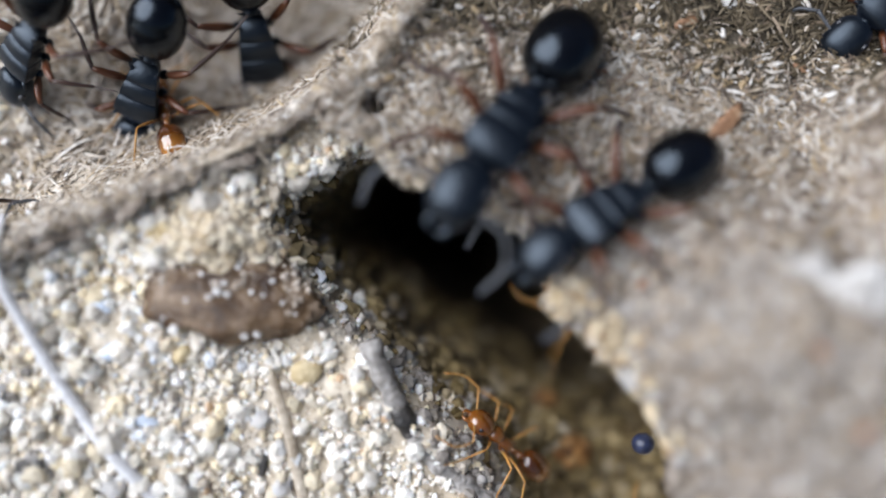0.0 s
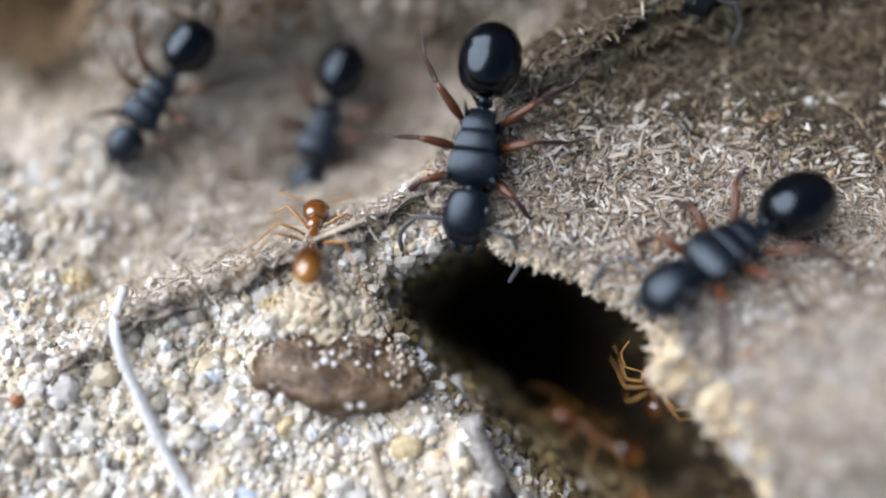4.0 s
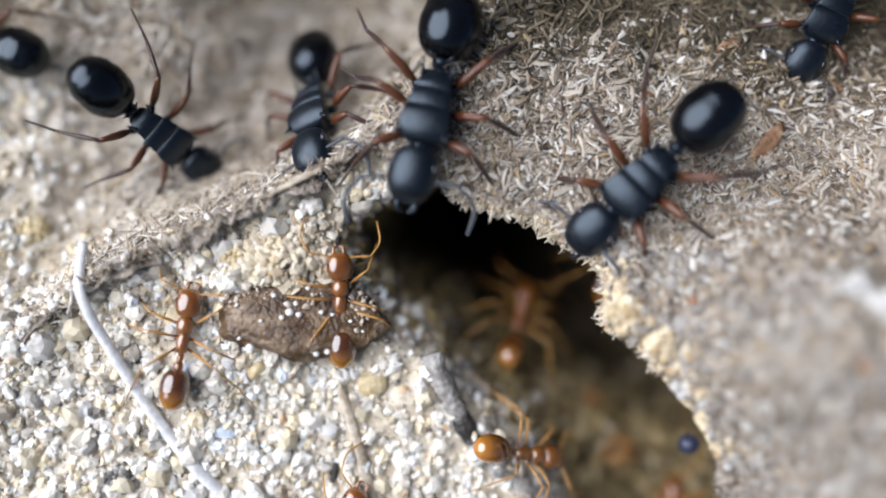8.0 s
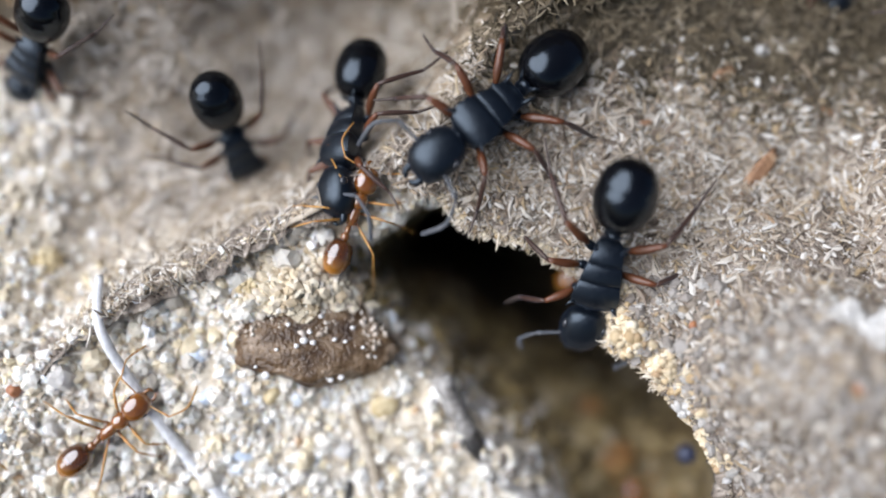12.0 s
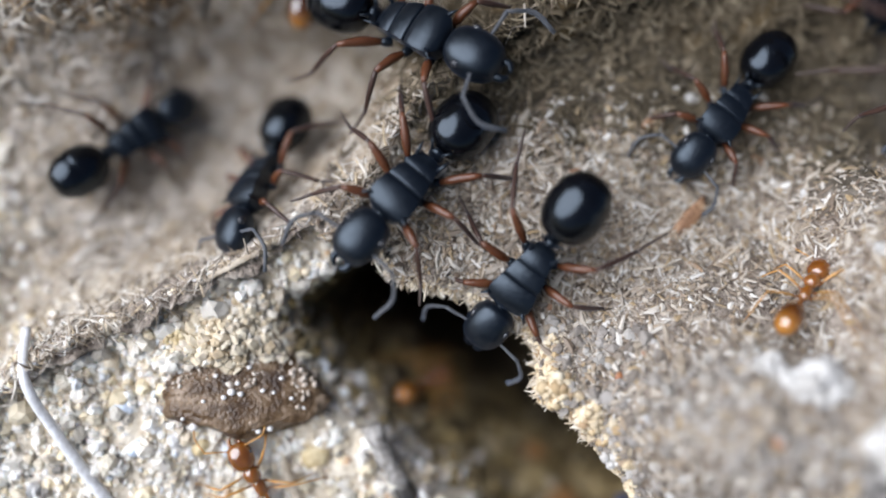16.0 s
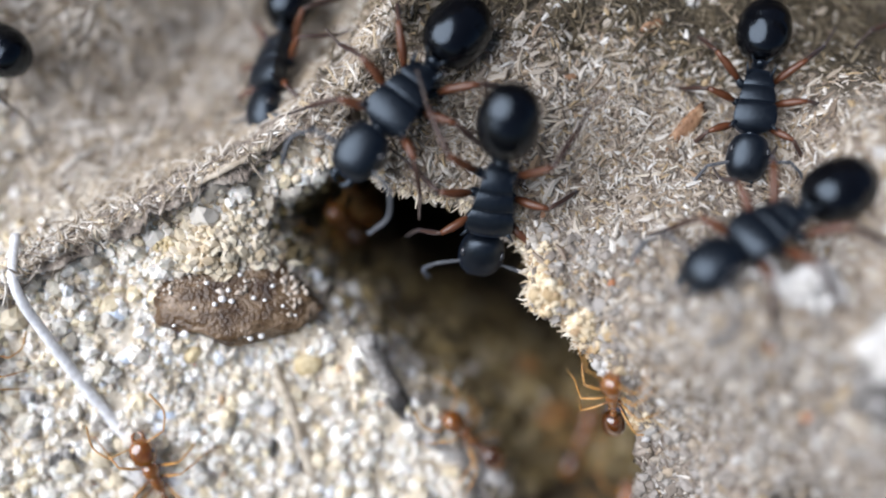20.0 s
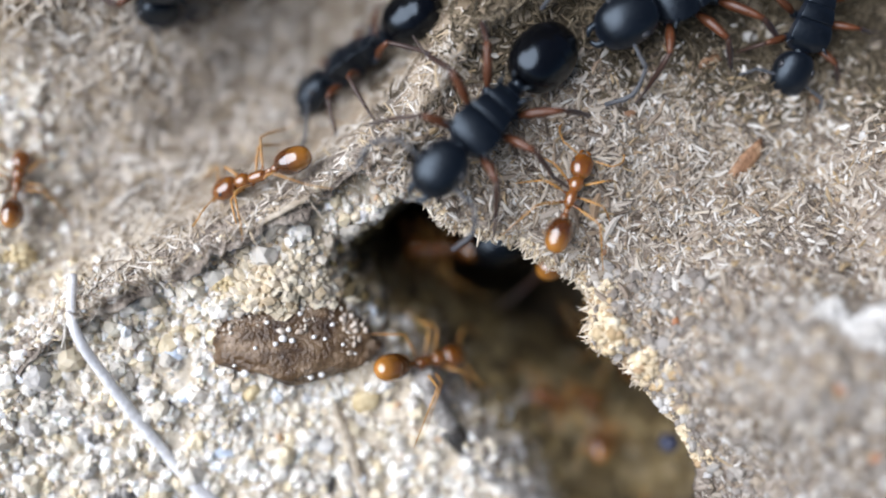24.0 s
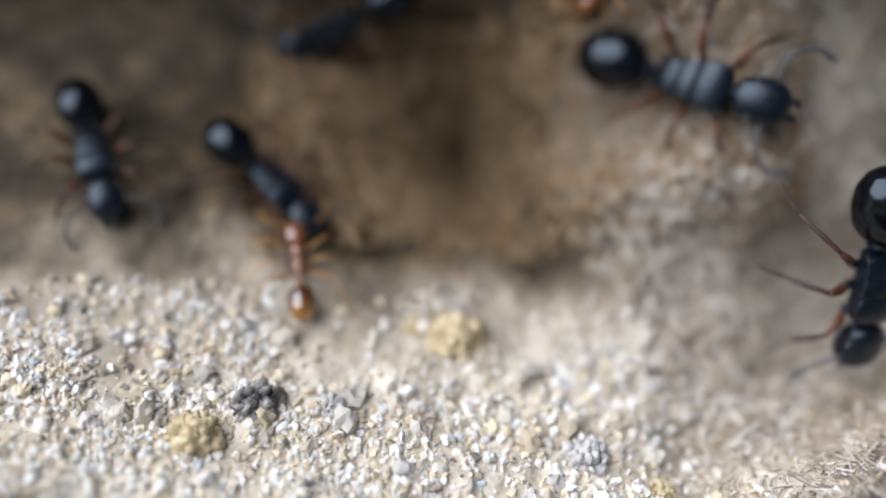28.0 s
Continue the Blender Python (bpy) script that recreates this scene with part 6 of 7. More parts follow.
        (23.5, -16.37, 6.84, -1.85, -7, 42, -132), (26, -25.22, 10.25, 1.16, 3, 22, -86), (26.5, -27.79, 10.57, 0.88, 3, 31, -81), (27, -29.39, 11.38, 1.18, 8, 24, -69),
        (27.5, -28.12, 12.20, 1.49, 12, 22, -54), (28, -29.18, 12.40, 1.57, 8, 26, -68),
    ]),
    (BLACK_ANT, 0.84, [
        (0, -12.28, 0.52, -1.78, 2, -4, -10), (1, -13.51, 0.79, -1.51, 6, 12, -29), (1.5, -13.67, 1.57, -1.37, 4, 13, -48), (2, -12.53, 5.26, -0.89, 15, -5, 2),
        (2.5, -12.36, 5.81, -0.75, 20, -10, -8), (4.5, -18.96, 5.08, -0.70, 24, 35, 10), (5.5, -16.85, 5.97, -0.63, 10, 19, 10), (6, -11.36, 6.83, -0.02, 36, 9, 13),
        (6.5, -10.20, 3.91, 0.65, 50, 57, -2), (7, -9.25, 5.42, -1.04, 24, 23, -5), (7.5, -8.34, 3.93, 0.20, 34, 63, -24), (8, -8.90, 4.42, 0.10, 32, 50, -16),
        (8.5, -9.09, 4.82, 0.40, 41, 55, -1), (8.75, -10.01, 5.15, -0.28, -24, 60, -114), (9, -10.94, 5.48, -0.96, -33, 27, -175), (9.25, -10.40, 5.44, -0.82, -25, 50, -140),
        (9.5, -9.86, 5.39, -0.67, 12, 61, -78), (9.75, -11.02, 8.97, -0.91, 26, 18, -68), (10, -12.17, 12.54, -1.14, 34, -26, -68), (10.25, -10.31, 10.95, 1.12, 18, 32, -70),
        (10.5, -8.45, 9.36, 3.37, -75, 74, -155), (11, -7.56, 4.81, -1.06, -18, 53, -120), (11.5, -6.38, 6.29, -0.30, 20, 70, -40), (12, -7.00, 5.53, -0.40, 14, 73, -51),
        (12.5, -8.43, 3.15, -0.80, 2, 48, -87), (14.5, -14.94, 0.45, -2.17, -6, 44, -129), (21.5, -16.47, 1.07, -2.02, -3, 46, -111), (25.5, -20.12, 9.63, 0.81, -15, 59, -126),
        (26, -20.21, 8.10, -0.11, 5, 16, -76), (26.5, -20.70, 8.19, -0.05, 4, 26, -78), (27, -21.71, 9.71, 0.54, 7, 29, -67), (27.5, -21.79, 10.64, 0.87, 13, 25, -44),
        (28, -23.69, 11.60, 1.25, 15, 22, -40),
    ]),
    (BLACK_ANT, 1.06, [
        (0, -2.05, 15.82, 5.43, 70, 41, 56), (14.5, -1.17, 9.71, 1.15, 25, 29, 23), (15, -0.30, 8.78, 1.67, 21, 3, -3), (15.25, -1.17, 9.75, 2.28, 45, 33, -2),
        (15.5, -2.04, 10.72, 2.89, 86, 57, 23), (15.75, -0.59, 9.12, 3.20, 35, 29, -25), (16, 0.85, 7.51, 3.51, 17, -12, -38), (16.5, 1.66, 7.69, 3.55, 31, -16, -82),
        (16.75, 1.84, 7.11, 3.74, 13, 3, -31), (17, 2.01, 6.53, 3.92, 16, 30, 19), (17.5, 3.25, 6.90, 3.91, 65, 49, 33), (18, 4.43, 7.08, 3.74, 64, 51, 22),
        (18.5, 5.15, 7.75, 4.66, 56, 48, 22), (21, 6.89, 8.91, 4.58, 119, 82, 35), (23.5, 8.18, 9.15, 4.85, -90, 61, 155), (24, 6.72, 7.00, 3.55, -23, 6, -155),
        (24.5, 4.09, 10.80, 3.38, -19, 44, 141), (24.75, 1.74, 11.03, 3.15, -26, 19, 173), (25, -0.60, 11.26, 2.93, -45, 1, -156), (25.5, 3.46, 7.25, 4.45, -19, 9, -159),
        (26, 0.26, 9.59, 2.13, -10, 44, 162), (26.25, -2.26, 9.94, 1.82, -49, 47, 174), (26.5, -4.78, 10.29, 1.51, -91, 54, -180), (27, -8.32, 7.66, 0.23, -41, 22, -145),
        (27.5, -3.72, 9.51, -0.34, -17, 43, -115), (28, -6.12, 6.57, 2.92, 24, 74, -59),
    ]),
    (AMBER_ANT, 1.12, [
        (0, -6.72, 4.46, -1.10, -2, 4, 110), (0.5, -7.49, 3.67, -1.06, -7, 7, 107), (1, -9.12, 3.87, -1.31, -11, -11, 100), (1.5, -9.73, 6.79, -0.19, 5, -42, 89),
        (1.75, -9.81, 7.16, 1.21, 50, 6, 43), (2, -9.89, 7.52, 2.61, 66, 68, 24), (2.25, -9.92, 8.83, 3.68, 33, 46, -36), (2.5, -9.94, 10.14, 4.75, 35, 18, -66),
        (3.5, -11.77, 11.98, 5.99, 7, 65, -102), (4.5, -13.31, 12.99, 7.61, -107, 56, 131), (28, -13.04, 13.95, 8.57, -112, 57, 135),
    ]),
    (AMBER_ANT, 1.12, [
        (0, -7.40, -7.00, -5.43, -26, 15, 126), (0.5, -7.56, -3.53, -3.19, -7, -1, 99), (1, -11.24, -4.12, -3.69, -15, 6, 110), (1.5, -5.86, -2.59, -2.56, -10, 2, 103),
        (2, -6.71, 1.10, -0.12, 2, 9, 99), (2.5, -4.59, 1.94, 0.89, -7, 11, 87), (4.5, -5.50, 1.56, 0.16, 7, 7, 94), (5, -5.68, 1.50, 0.13, 7, 7, 91),
        (5.5, -5.82, 1.33, 0.04, 11, 2, 88), (6, -5.43, 0.76, -0.16, 6, -7, 77), (6.5, -4.93, 0.45, -0.32, 10, 0, 79), (7, -5.16, -0.14, -0.60, 1, -9, 95),
        (7.5, -7.38, -1.23, -1.71, 0, -19, 86), (8, -7.52, -1.54, -1.92, 4, -26, 80), (8.5, -7.75, -2.11, -2.29, 2, -31, 83), (9, -7.90, -2.57, -2.59, 10, -34, 69),
        (9.5, -7.74, -2.73, -2.69, 14, -36, 62), (10, -9.53, -3.36, -3.14, 1, -42, 86), (10.5, -9.99, -3.18, -3.03, 8, -38, 73), (11, -9.73, -2.38, -2.50, 22, -28, 45),
        (11.5, -9.40, -1.98, -2.24, 23, -26, 40), (12, -10.05, -2.82, -2.79, 26, -24, 34), (12.5, -9.01, -3.67, -3.32, 29, -24, 24), (14.5, -11.56, -3.91, -3.54, 10, -36, 71),
        (15, -9.81, -3.83, -3.44, -0, -39, 88), (15.5, -7.73, -5.03, -4.16, 7, -35, 74), (16, -3.94, -3.13, -2.86, -18, -34, 123), (16.5, -4.59, -4.78, -3.93, -3, -35, 94),
        (19.5, -7.56, -6.92, -5.37, -5, -38, 97), (20, -6.76, -5.19, -4.25, -12, -43, 111), (20.5, -4.98, -4.00, -3.43, 29, -21, 23), (21, -4.16, -2.82, -2.66, 24, -28, 39),
        (21.5, -5.32, -2.77, -2.66, 7, -40, 74), (23.5, -2.20, -2.67, -2.50, 28, -18, 26), (24, -0.89, -1.80, -2.47, -1, 33, 18), (24.5, 0.81, -0.92, -4.34, -24, 45, 4),
        (24.75, 1.48, -1.14, -4.74, 18, 48, 65), (25, 2.16, -1.36, -5.14, 42, 26, 110), (25.5, 2.46, -1.42, -5.36, 41, 30, 107), (26, 3.55, -0.98, -5.09, 11, -3, 113),
        (26.5, 4.65, -0.54, -4.82, -26, -27, 136), (28, 4.25, -1.15, -3.96, -33, -28, 137),
    ]),
    (AMBER_ANT, 1.08, [
        (0, -2.56, -9.33, -4.97, -9, 31, 97), (2.75, -4.40, -7.62, -4.84, -7, -9, 96), (5.5, -6.24, -5.92, -4.70, -2, -49, 92), (6, -5.04, -4.19, -3.57, -5, -49, 96),
        (6.5, -2.69, -2.92, -2.68, 23, -35, 41), (7, -2.83, -1.94, -2.05, 4, -39, 80), (7.5, -2.26, -0.50, -1.69, 41, 13, 84), (8, -3.37, -0.66, -1.22, 11, -34, 92),
        (8.5, -4.15, 0.73, -0.29, 17, -34, 103), (9, -3.76, 0.08, -0.70, 17, -34, 101), (9.5, -3.93, 0.43, -0.47, 32, -24, 81), (10, -3.74, 0.69, -0.42, 52, -8, 72),
        (10.5, -3.13, 2.15, 0.53, 23, -38, 53), (11, -2.51, 2.17, 1.67, 7, 3, 30), (11.5, -2.62, 1.77, 1.54, 8, -2, 60), (12, -3.22, 2.12, 0.55, 19, -31, 64),
        (12.5, -4.09, 2.06, 0.49, 18, 1, 70), (14.5, -4.18, 2.25, 0.60, -1, 15, 95), (15, -3.67, 8.76, -0.67, -0, -0, 82), (15.5, -2.47, 11.01, 3.19, 18, -28, 76),
        (16.5, -3.09, 10.92, 3.20, -5, -56, 112), (17.5, -3.71, 10.82, 3.22, -67, -58, -175), (18.5, -4.11, 11.14, 2.51, -58, -14, 171), (19.5, -4.51, 11.47, 1.80, -60, 31, 162),
        (21.5, -5.45, 11.23, 1.63, -59, 70, -153), (22.17, -5.86, 9.05, 0.71, -52, 43, 170), (22.83, -6.28, 6.87, -0.20, -30, 22, 139), (23.5, -6.69, 4.68, -1.12, -2, 15, 105),
        (23.75, -5.83, 3.79, -0.41, 6, 26, 144), (24, -4.97, 2.90, 0.31, 21, 30, -173), (24.5, -8.96, 3.53, -1.27, 7, 16, -180), (25, -7.89, 3.29, -1.04, 17, 19, -179),
        (25.5, -9.08, 1.16, -0.56, 4, 34, 170), (26, -13.34, -2.45, -2.53, -40, 20, -176), (27, -18.12, -4.15, -2.40, -45, 45, 161), (28, -18.32, -3.55, -3.58, -53, 44, 153),
    ]),
    (AMBER_ANT, 1.12, [
        (0, 2.79, -3.94, -4.88, 19, -38, 156), (0.5, 2.29, -5.10, -4.35, 15, -28, 146), (1, 1.62, -4.56, -3.79, 13, -28, 141), (1.5, 1.37, -3.37, -3.65, -0, -46, -161),
        (2, 3.60, 0.13, -6.42, -26, -17, 161), (2.5, 1.69, 1.63, -4.93, -22, -28, 140), (3.5, 2.68, 0.58, -6.02, 9, -20, 150), (4.5, 3.68, -0.48, -7.10, 41, -18, 163),
        (5, 2.99, -1.26, -5.95, 47, -0, 133), (5.5, -0.08, 0.63, -4.54, 52, 1, 123), (6, -0.34, 0.60, -3.41, 18, 13, 91), (6.5, -0.03, 0.34, -4.35, 40, 22, 92),
        (7, 0.88, -1.64, -3.97, 40, 8, 102), (7.5, 1.83, -0.29, -4.65, 14, 16, 80), (8, 2.17, 0.11, -4.80, 9, 9, 72), (8.5, 1.49, 0.12, -4.56, 33, 34, 48),
        (9, 1.27, 0.08, -4.67, 32, 40, 42), (9.5, 2.58, -0.91, -5.40, 9, 25, 64), (11, 4.78, 2.41, -2.96, 22, -19, 36), (28, 3.94, 1.10, -0.19, 32, -30, 30),
    ]),
    (AMBER_ANT, 0.93, [
        (0, 5.47, 0.13, -4.27, -18, -21, 135), (0.5, 6.23, -1.43, -3.94, -50, 6, 127), (1, 7.14, -2.99, -3.81, -88, 24, 105), (1.25, 6.17, -1.08, -4.33, -49, 3, 129),
        (1.5, 5.21, 0.82, -4.85, -19, -27, 138), (3, 4.96, 0.40, -3.58, -56, -58, 140), (4.5, 4.72, -0.03, -2.31, -159, -70, -147), (4.75, 4.47, 0.10, -2.26, -73, -26, 116),
        (5, 4.22, 0.23, -2.20, -73, 38, 93), (5.5, 4.00, -1.25, 0.12, -35, 12, 92), (5.75, 4.34, -0.16, -1.10, -55, -40, 94), (6, 4.68, 0.93, -2.33, -154, -73, -178),
        (6.25, 4.12, 0.08, -1.12, -49, -43, 94), (6.5, 3.57, -0.77, 0.09, -26, 5, 95), (7, 4.89, 2.17, -2.18, 20, -34, 55), (8.5, 5.06, 1.08, -3.39, -20, -29, 125),
        (8.75, 5.30, -0.61, -4.85, -33, 5, 141), (9, 5.53, -2.29, -6.32, -37, 41, 153), (9.5, 6.44, -1.81, -5.98, -54, 20, 120), (10, 6.02, -2.72, -4.37, -25, 20, 135),
        (10.5, 6.25, -4.44, -7.58, -3, -25, 110), (11, 6.46, -4.92, -7.89, 2, -26, 99), (12, 6.08, -5.17, -7.93, 10, -25, 95), (14.5, 6.11, -5.69, -8.19, 7, 16, 84),
        (15, 6.21, -7.61, -7.88, -7, 46, 71), (16.75, 6.14, -4.20, -6.57, -2, 8, 87), (18.5, 6.06, -0.80, -5.25, -6, -30, 101), (19, 6.30, -4.36, -0.67, -74, -52, 138),
        (19.5, 6.19, -4.29, -0.69, -66, -30, 135), (20, 6.20, -4.24, -0.62, -71, -68, 127), (21.5, 5.91, -0.19, -5.10, -17, -27, 123), (24, 6.04, -0.23, -4.90, -20, -28, 124),
        (24.5, 6.36, -0.94, -4.63, -62, 18, 129), (25, 6.71, -1.85, -4.28, -129, 50, 85), (26, 5.93, -2.39, -2.01, -111, 38, 91), (28, 4.90, -3.87, -0.23, -118, 32, 84),
    ]),
    (AMBER_ANT, 1.12, [
        (0, 8.20, -6.64, -7.42, 1, -28, 91), (2.25, 7.32, -4.29, -8.18, -24, -4, 90), (4.5, 7.35, -3.36, -6.17, -62, 16, 71), (4.75, 7.36, -3.21, -5.22, -62, -37, 79),
        (5, 7.37, -3.07, -4.27, -149, -83, 172), (5.5, 6.35, -3.27, 1.26, -20, -55, 50), (6, 7.83, -1.89, 2.34, -23, -5, 42), (6.5, 8.27, -1.91, 2.47, -20, 5, 45),
        (7, 7.20, -2.51, 2.22, -25, -16, 43), (7.25, 7.01, -2.93, 0.37, -22, -55, 59), (7.5, 6.81, -3.35, -1.47, -135, -81, -174), (7.75, 7.16, -4.60, -4.39, -50, -43, 89),
        (8, 7.50, -5.84, -7.31, -52, 4, 74), (9, 8.07, -6.78, -7.98, -1, -30, 90), (28, 7.36, -6.99, -7.03, -6, -42, 90),
    ]),
    (AMBER_ANT, 1.12, [
        (0, 0.17, -9.39, -4.95, -5, 32, 89), (6, -0.73, -6.88, -5.16, -12, 19, 96), (6.5, -0.90, -4.58, -3.70, -5, -55, 94), (7, -0.49, -3.93, -3.26, -4, -49, 92),
        (7.25, 0.29, -2.90, -3.62, 12, -7, 69), (7.5, 1.06, -1.87, -3.99, 12, 37, 55), (8, 1.61, -4.42, -3.77, 6, 36, 4), (8.5, 2.83, -6.25, -5.14, 22, 45, 18),
        (10.25, 2.89, -8.39, -5.05, 8, 33, 43), (12, 2.77, -9.39, -6.05, 1, 21, 78), (28, 1.89, -9.83, -5.79, 0, 10, 76),
    ]),
    (AMBER_ANT, 1.11, [
        (0, -1.74, -9.36, -4.97, -7, 31, 95), (7.5, -3.78, -7.40, -5.73, -0, 18, 83), (8, -3.39, -6.07, -4.72, 17, -29, 55), (8.5, -1.50, -3.38, -2.95, 25, -23, 34),
        (9, -2.11, -2.27, -2.24, 26, -16, 26), (9.5, -1.41, -2.77, -2.55, 33, -4, -0), (9.75, -1.43, -3.96, -3.31, 24, -27, 39), (10, -1.45, -5.14, -4.08, -1, -37, 89),
        (10.5, -2.08, -7.01, -5.29, 3, -35, 82), (14.5, -4.68, -8.08, -6.07, -9, 20, 93), (28, -5.53, -8.43, -5.83, -13, 10, 91),
    ]),
    (AMBER_ANT, 0.97, [
        (0, -3.27, -9.24, -4.99, -8, 25, 98), (12.5, -5.95, -6.54, -5.09, -6, -30, 99), (14.5, -4.70, -3.70, -3.23, -8, -31, 103), (15, -1.20, -2.38, -2.29, 20, -3, 64),
        (15.5, 0.30, -0.57, -4.07, 17, 43, 58), (16, 0.89, 0.17, -4.93, 17, 36, 38), (16.25, 0.78, 0.91, -4.71, 0, 21, 76), (16.5, 0.67, 1.65, -4.50, -21, 18, 115),
        (16.75, -0.49, 2.00, -3.68, -15, -28, 138), (17, -1.64, 2.35, -2.86, -48, -70, -172), (17.5, -1.58, 2.24, -3.05, -6, -70, 142), (17.75, -1.64, 3.48, -4.65, 60, -28, 88),
        (18, -1.71, 4.72, -6.24, 81, 24, 89), (18.25, -1.26, 3.83, -4.59, 55, -8, 81), (18.5, -0.81, 2.93, -2.94, 27, -39, 88), (19, -0.96, 2.61, -3.21, -23, -66, 150),
        (19.5, -1.06, 2.73, -3.31, -36, -65, 164), (20, -1.61, 2.46, -3.05, -50, -73, -172), (20.25, -0.90, 2.38, -3.62, -14, -30, 136), (20.5, -0.19, 2.31, -4.18, -20, 17, 115),
        (20.75, -0.73, 2.38, -3.73, -16, -26, 133), (21, -1.27, 2.45, -3.28, -37, -67, 168), (21.25, -0.80, 2.01, -3.89, -2, -26, 129), (21.5, -0.34, 1.57, -4.51, 3, 19, 118),
        (23.5, 0.10, 2.73, -3.78, -30, 23, 159), (24, 0.59, 2.72, -3.72, -37, 35, 158), (24.5, 1.19, 2.67, -3.44, -43, 41, 130), (25, 1.46, 2.36, -3.47, -44, 43, 139),
        (25.5, 0.80, 3.34, -2.55, -113, 38, 131), (25.75, 1.57, 2.87, -2.95, -74, 35, 131), (26, 2.35, 2.41, -3.34, -35, 32, 129), (26.5, 2.04, 2.04, -2.27, -29, 28, 118),
        (28, 1.59, 1.31, -1.35, -36, 25, 112),
    ]),
    (AMBER_ANT, 0.98, [
        (0, 15.83, 0.50, 3.83, -8, -1, -130), (12.5, 15.49, 7.09, 3.09, -2, 59, -104), (13.17, 13.64, 5.20, 2.67, 25, 40, -32), (13.83, 11.79, 3.31, 2.25, 17, 15, 15),
        (14.5, 9.94, 1.42, 1.83, -6, 3, 62), (15, 7.88, 1.74, 1.78, -4, 1, 99), (15.5, 8.18, 2.26, 1.89, 2, -1, 72), (16, 11.01, -0.39, 2.28, -30, 6, 48),
        (16.5, 12.69, -1.55, 4.16, -30, 0, 50), (19, 13.39, -0.98, 3.71, -26, 24, 93), (21.5, 13.88, -0.91, 3.86, -15, 44, 146), (22.5, 8.81, 0.58, 2.77, -14, 13, 108),
        (23.5, 3.74, 2.07, 1.69, 6, -11, 70), (24, 3.26, 1.65, 1.52, 7, -11, 67), (25, 4.65, 2.80, -2.43, 30, -17, 24), (28, 3.76, 1.54, -0.09, 36, -24, 20),
    ]),
    (AMBER_ANT, 0.95, [
        (0, 2.93, -9.94, -5.21, 1, 25, 83), (17, 2.95, -6.18, -5.26, 40, -28, 103), (17.5, 2.87, -5.56, -5.06, 29, -42, 130), (18, 2.86, -4.71, -4.93, 28, -42, 138),
        (18.5, 4.51, -3.29, -6.53, 27, -14, 99), (19, 3.20, -3.29, -5.38, 40, -23, 121), (19.5, 2.55, -4.17, -4.61, 40, -27, 115), (20, 2.10, -4.68, -4.17, 16, -40, 147),
        (20.5, 0.10, -3.50, -2.93, -6, -23, 161), (21, 0.83, -3.14, -3.32, 30, -18, 132), (21.5, -0.21, -2.83, -2.77, -0, -28, 177), (23.5, 4.05, -2.65, -6.23, 28, -17, 145),
        (24, 4.08, -2.44, -6.31, 24, -22, 162), (24.25, 2.82, -2.02, -5.41, 37, 7, 122), (24.5, 1.56, -1.61, -4.52, 27, 38, 80), (24.83, 3.07, -1.52, -4.99, 18, 46, 24),
        (25.17, 4.58, -1.44, -5.45, 4, 44, -37), (25.5, 6.09, -1.35, -5.92, -1, 35, -91), (28, 5.41, -2.31, -3.88, 6, 42, -90),
    ]),
    (AMBER_ANT, 0.85, [
        (0, 5.80, -9.91, -5.22, 4, 19, 77), (18.5, 7.40, -6.56, -7.10, -44, -33, 78), (19, 6.70, -4.52, -7.66, 12, -33, 73), (19.5, 6.59, -3.22, -2.43, -129, -79, -180),
        (19.75, 6.54, -3.62, -4.89, 0, -62, 65), (20, 6.50, -4.03, -7.35, 17, -28, 64), (20.5, 6.16, -5.54, -8.14, 3, 17, 64), (20.75, 5.29, -5.35, -7.55, 18, -12, 112),
        (21, 4.42, -5.17, -6.96, 3, -42, 166), (21.5, 2.27, -6.55, -4.82, -18, -30, 168), (22.5, 4.14, -4.76, -5.78, 2, -6, 127), (23.5, 6.00, -2.98, -6.73, 4, 24, 94),
        (24, 5.26, -2.96, -6.63, 9, 15, 90), (24.25, 5.07, -1.53, -5.21, -18, -37, 91), (24.5, 4.89, -0.11, -3.80, -114, -68, 170), (25, 5.07, 0.82, -3.25, -8, -64, 71),
        (25.5, 5.17, 1.92, -2.88, 20, -30, 54), (28, 4.34, 0.63, -0.56, 20, -38, 51),
    ]),
    (AMBER_ANT, 0.85, [
        (0, -14.05, -4.25, -2.67, -2, 9, 90), (19.5, -12.94, -2.40, -3.61, 6, -32, 74), (20, -11.50, -2.77, -2.79, 10, -29, 73), (20.5, -9.60, -2.77, -2.75, 15, -26, 60),
        (21, -11.01, -3.62, -3.34, 17, -26, 56), (21.5, -12.82, -2.59, -2.62, 19, -30, 60), (23.5, -12.62, 2.85, -1.33, 15, -0, 98), (24, -12.37, 3.80, -1.21, 16, 2, 89),
        (24.25, -13.61, 2.64, -1.31, 1, 6, 126), (24.5, -14.85, 1.48, -1.40, -10, 18, 162), (25, -15.86, 1.96, -1.33, -10, 21, 164), (25.5, -18.33, 2.04, -1.31, -9, 18, 158),
        (27, -30.80, 1.51, -1.40, -18, 7, 164), (28, -30.46, 1.56, -1.39, -9, 9, 160),
    ]),
    (AMBER_ANT, 1.12, [
        (0, -17.99, 1.62, -1.79, -5, 9, 118), (25.5, -20.19, 6.35, -0.97, -4, -1, 100), (26, -19.78, 6.06, -0.64, -0, -10, 92), (26.5, -19.84, 6.53, -0.57, 2, -12, 83),
        (27, -20.41, 7.92, -0.15, -0, -21, 90), (27.5, -21.43, 8.67, 0.14, 1, -22, 89), (28, -22.63, 8.85, 0.21, -2, -23, 97),
    ]),
]


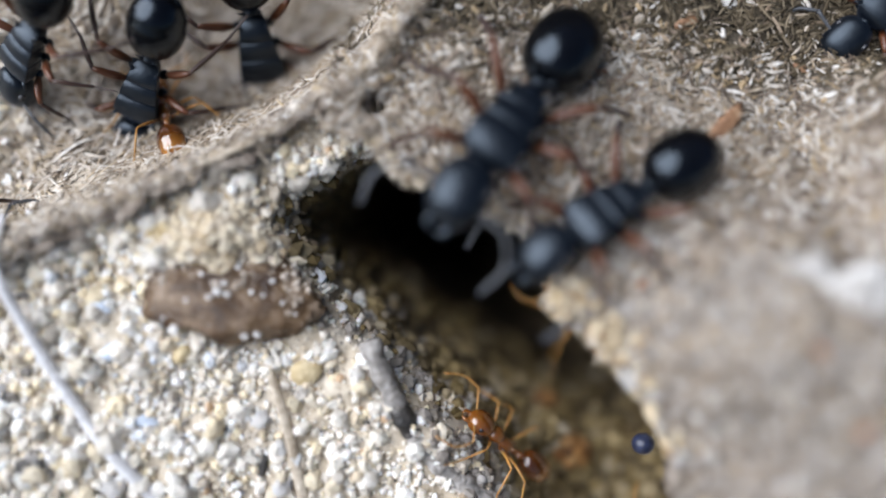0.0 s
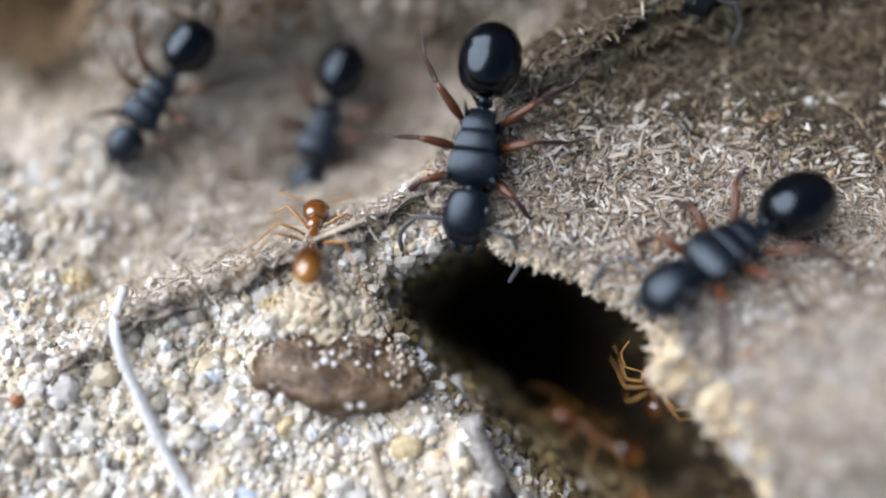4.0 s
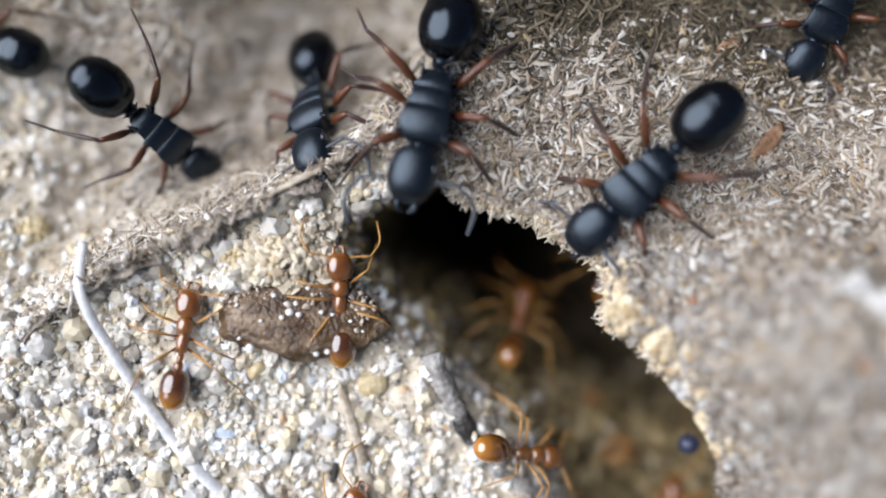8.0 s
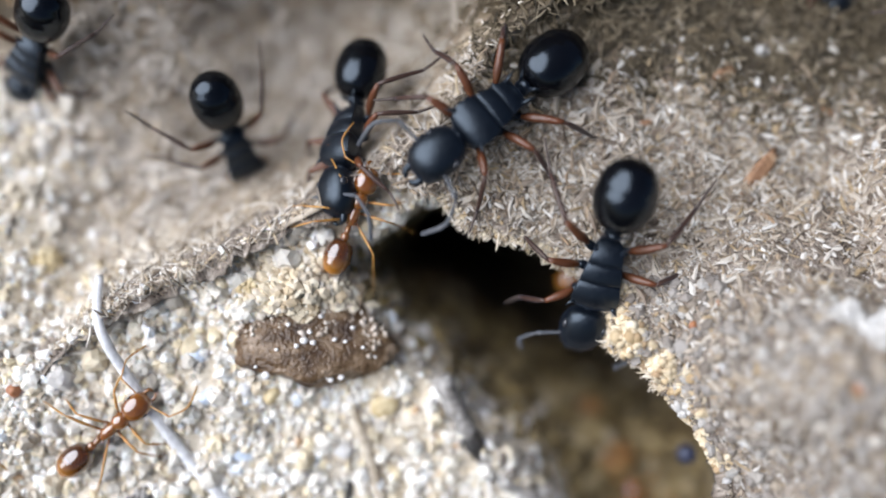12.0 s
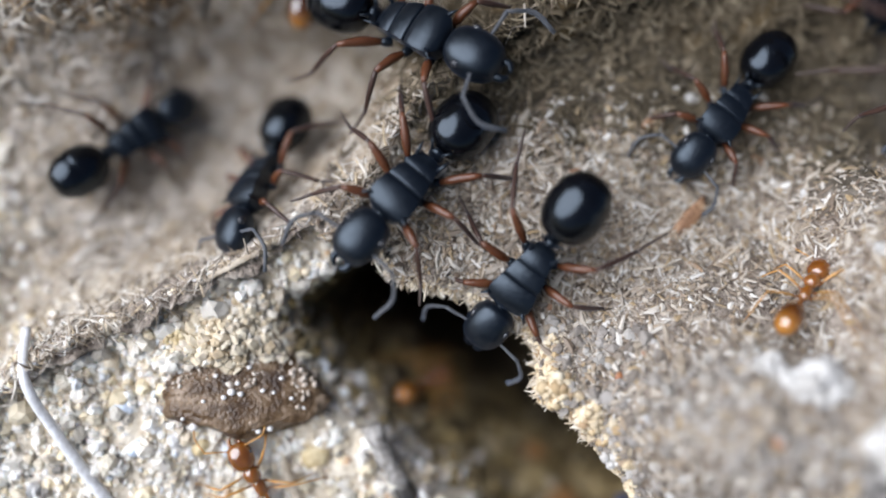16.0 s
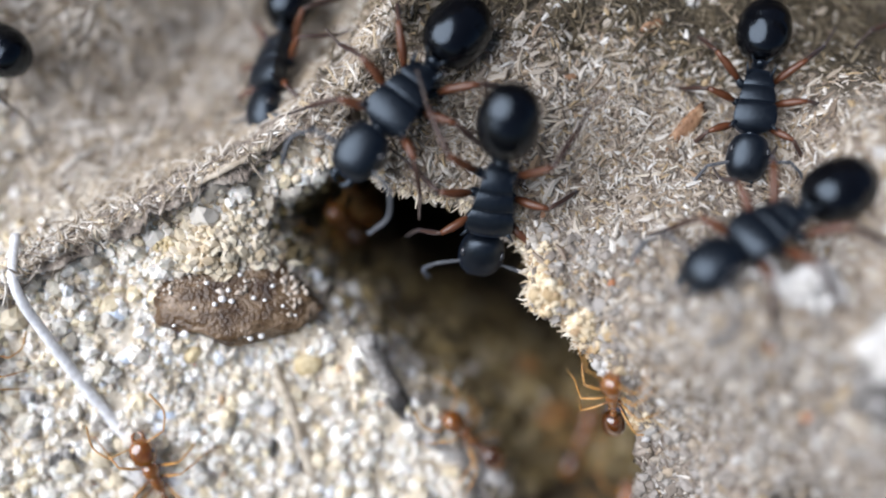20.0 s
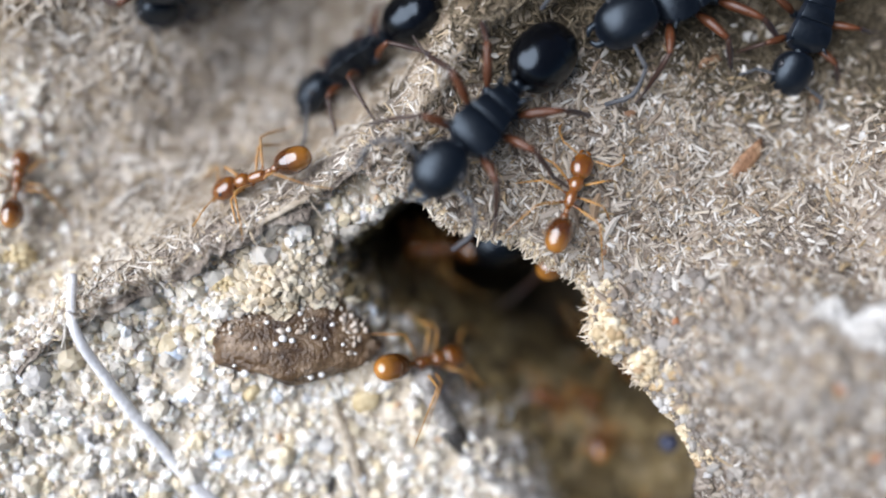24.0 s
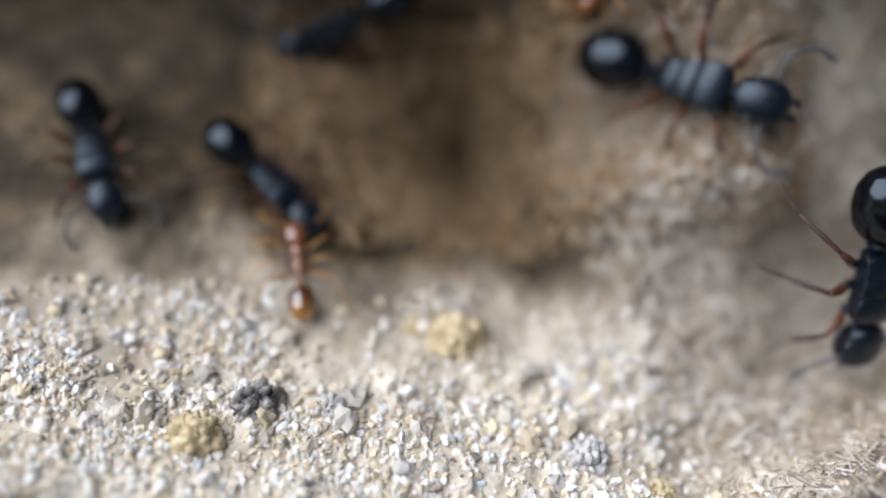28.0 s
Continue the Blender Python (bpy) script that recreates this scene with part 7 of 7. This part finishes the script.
def leg_rows(rows, hip, phase, reach):
    """Swing of one leg about its hip while its ant covers ground."""
    out, t, end = [], 0.0, 28.0
    times = [r[0] for r in rows]
    while t <= end + 1e-6:
        k = max(i for i, x in enumerate(times) if x <= t + 1e-6) if t > times[0] else 0
        a, b = rows[k], rows[min(k + 1, len(rows) - 1)]
        dt = max(b[0] - a[0], 0.1)
        speed = (Vector(b[1:4]) - Vector(a[1:4])).length / dt
        swing = reach * min(1.0, 0.25 + speed / 5.0)
        out.append((t, Matrix.Translation(Vector(hip)) @ pose(0, 0, 0, 0.35 * swing * math.sin(t * 9.7 + phase * 1.7), 0, swing * math.sin(t * 13.3 + phase))))
        t = round(t + 0.25, 3)
    return out


def motions():
    ants = []
    for kind, size, rows in ANT_WAYS:
        ants.append(copy_thing(kind, Matrix()) if kind in ants else kind)
    for n, (ant, (kind, size, rows)) in enumerate(zip(ants, ANT_WAYS)):
        ant.scale = (size, size, size)
        walk(ant, [(t, pose(x * MM, y * MM, z * MM, rx, ry, rz)) for t, x, y, z, rx, ry, rz in rows])
        reach = 14 if kind is BLACK_ANT else 20
        for i, p in enumerate(sorted(ant.children, key=lambda o: o.name)):
            if "leg" in p.name:
                side = 1 if p.location.y > 0 else -1
                order = ("front", "middle", "hind").index(p.name.split("_")[0])
                walk(p, leg_rows(rows, p.location, (order % 2 == (side > 0)) * math.pi + n * 0.7, reach * side))
            elif "antenna" in p.name:
                walk(p, leg_rows(rows, p.location, i * 2.1 + n, 16 if p.location.y > 0 else -16))


motions()
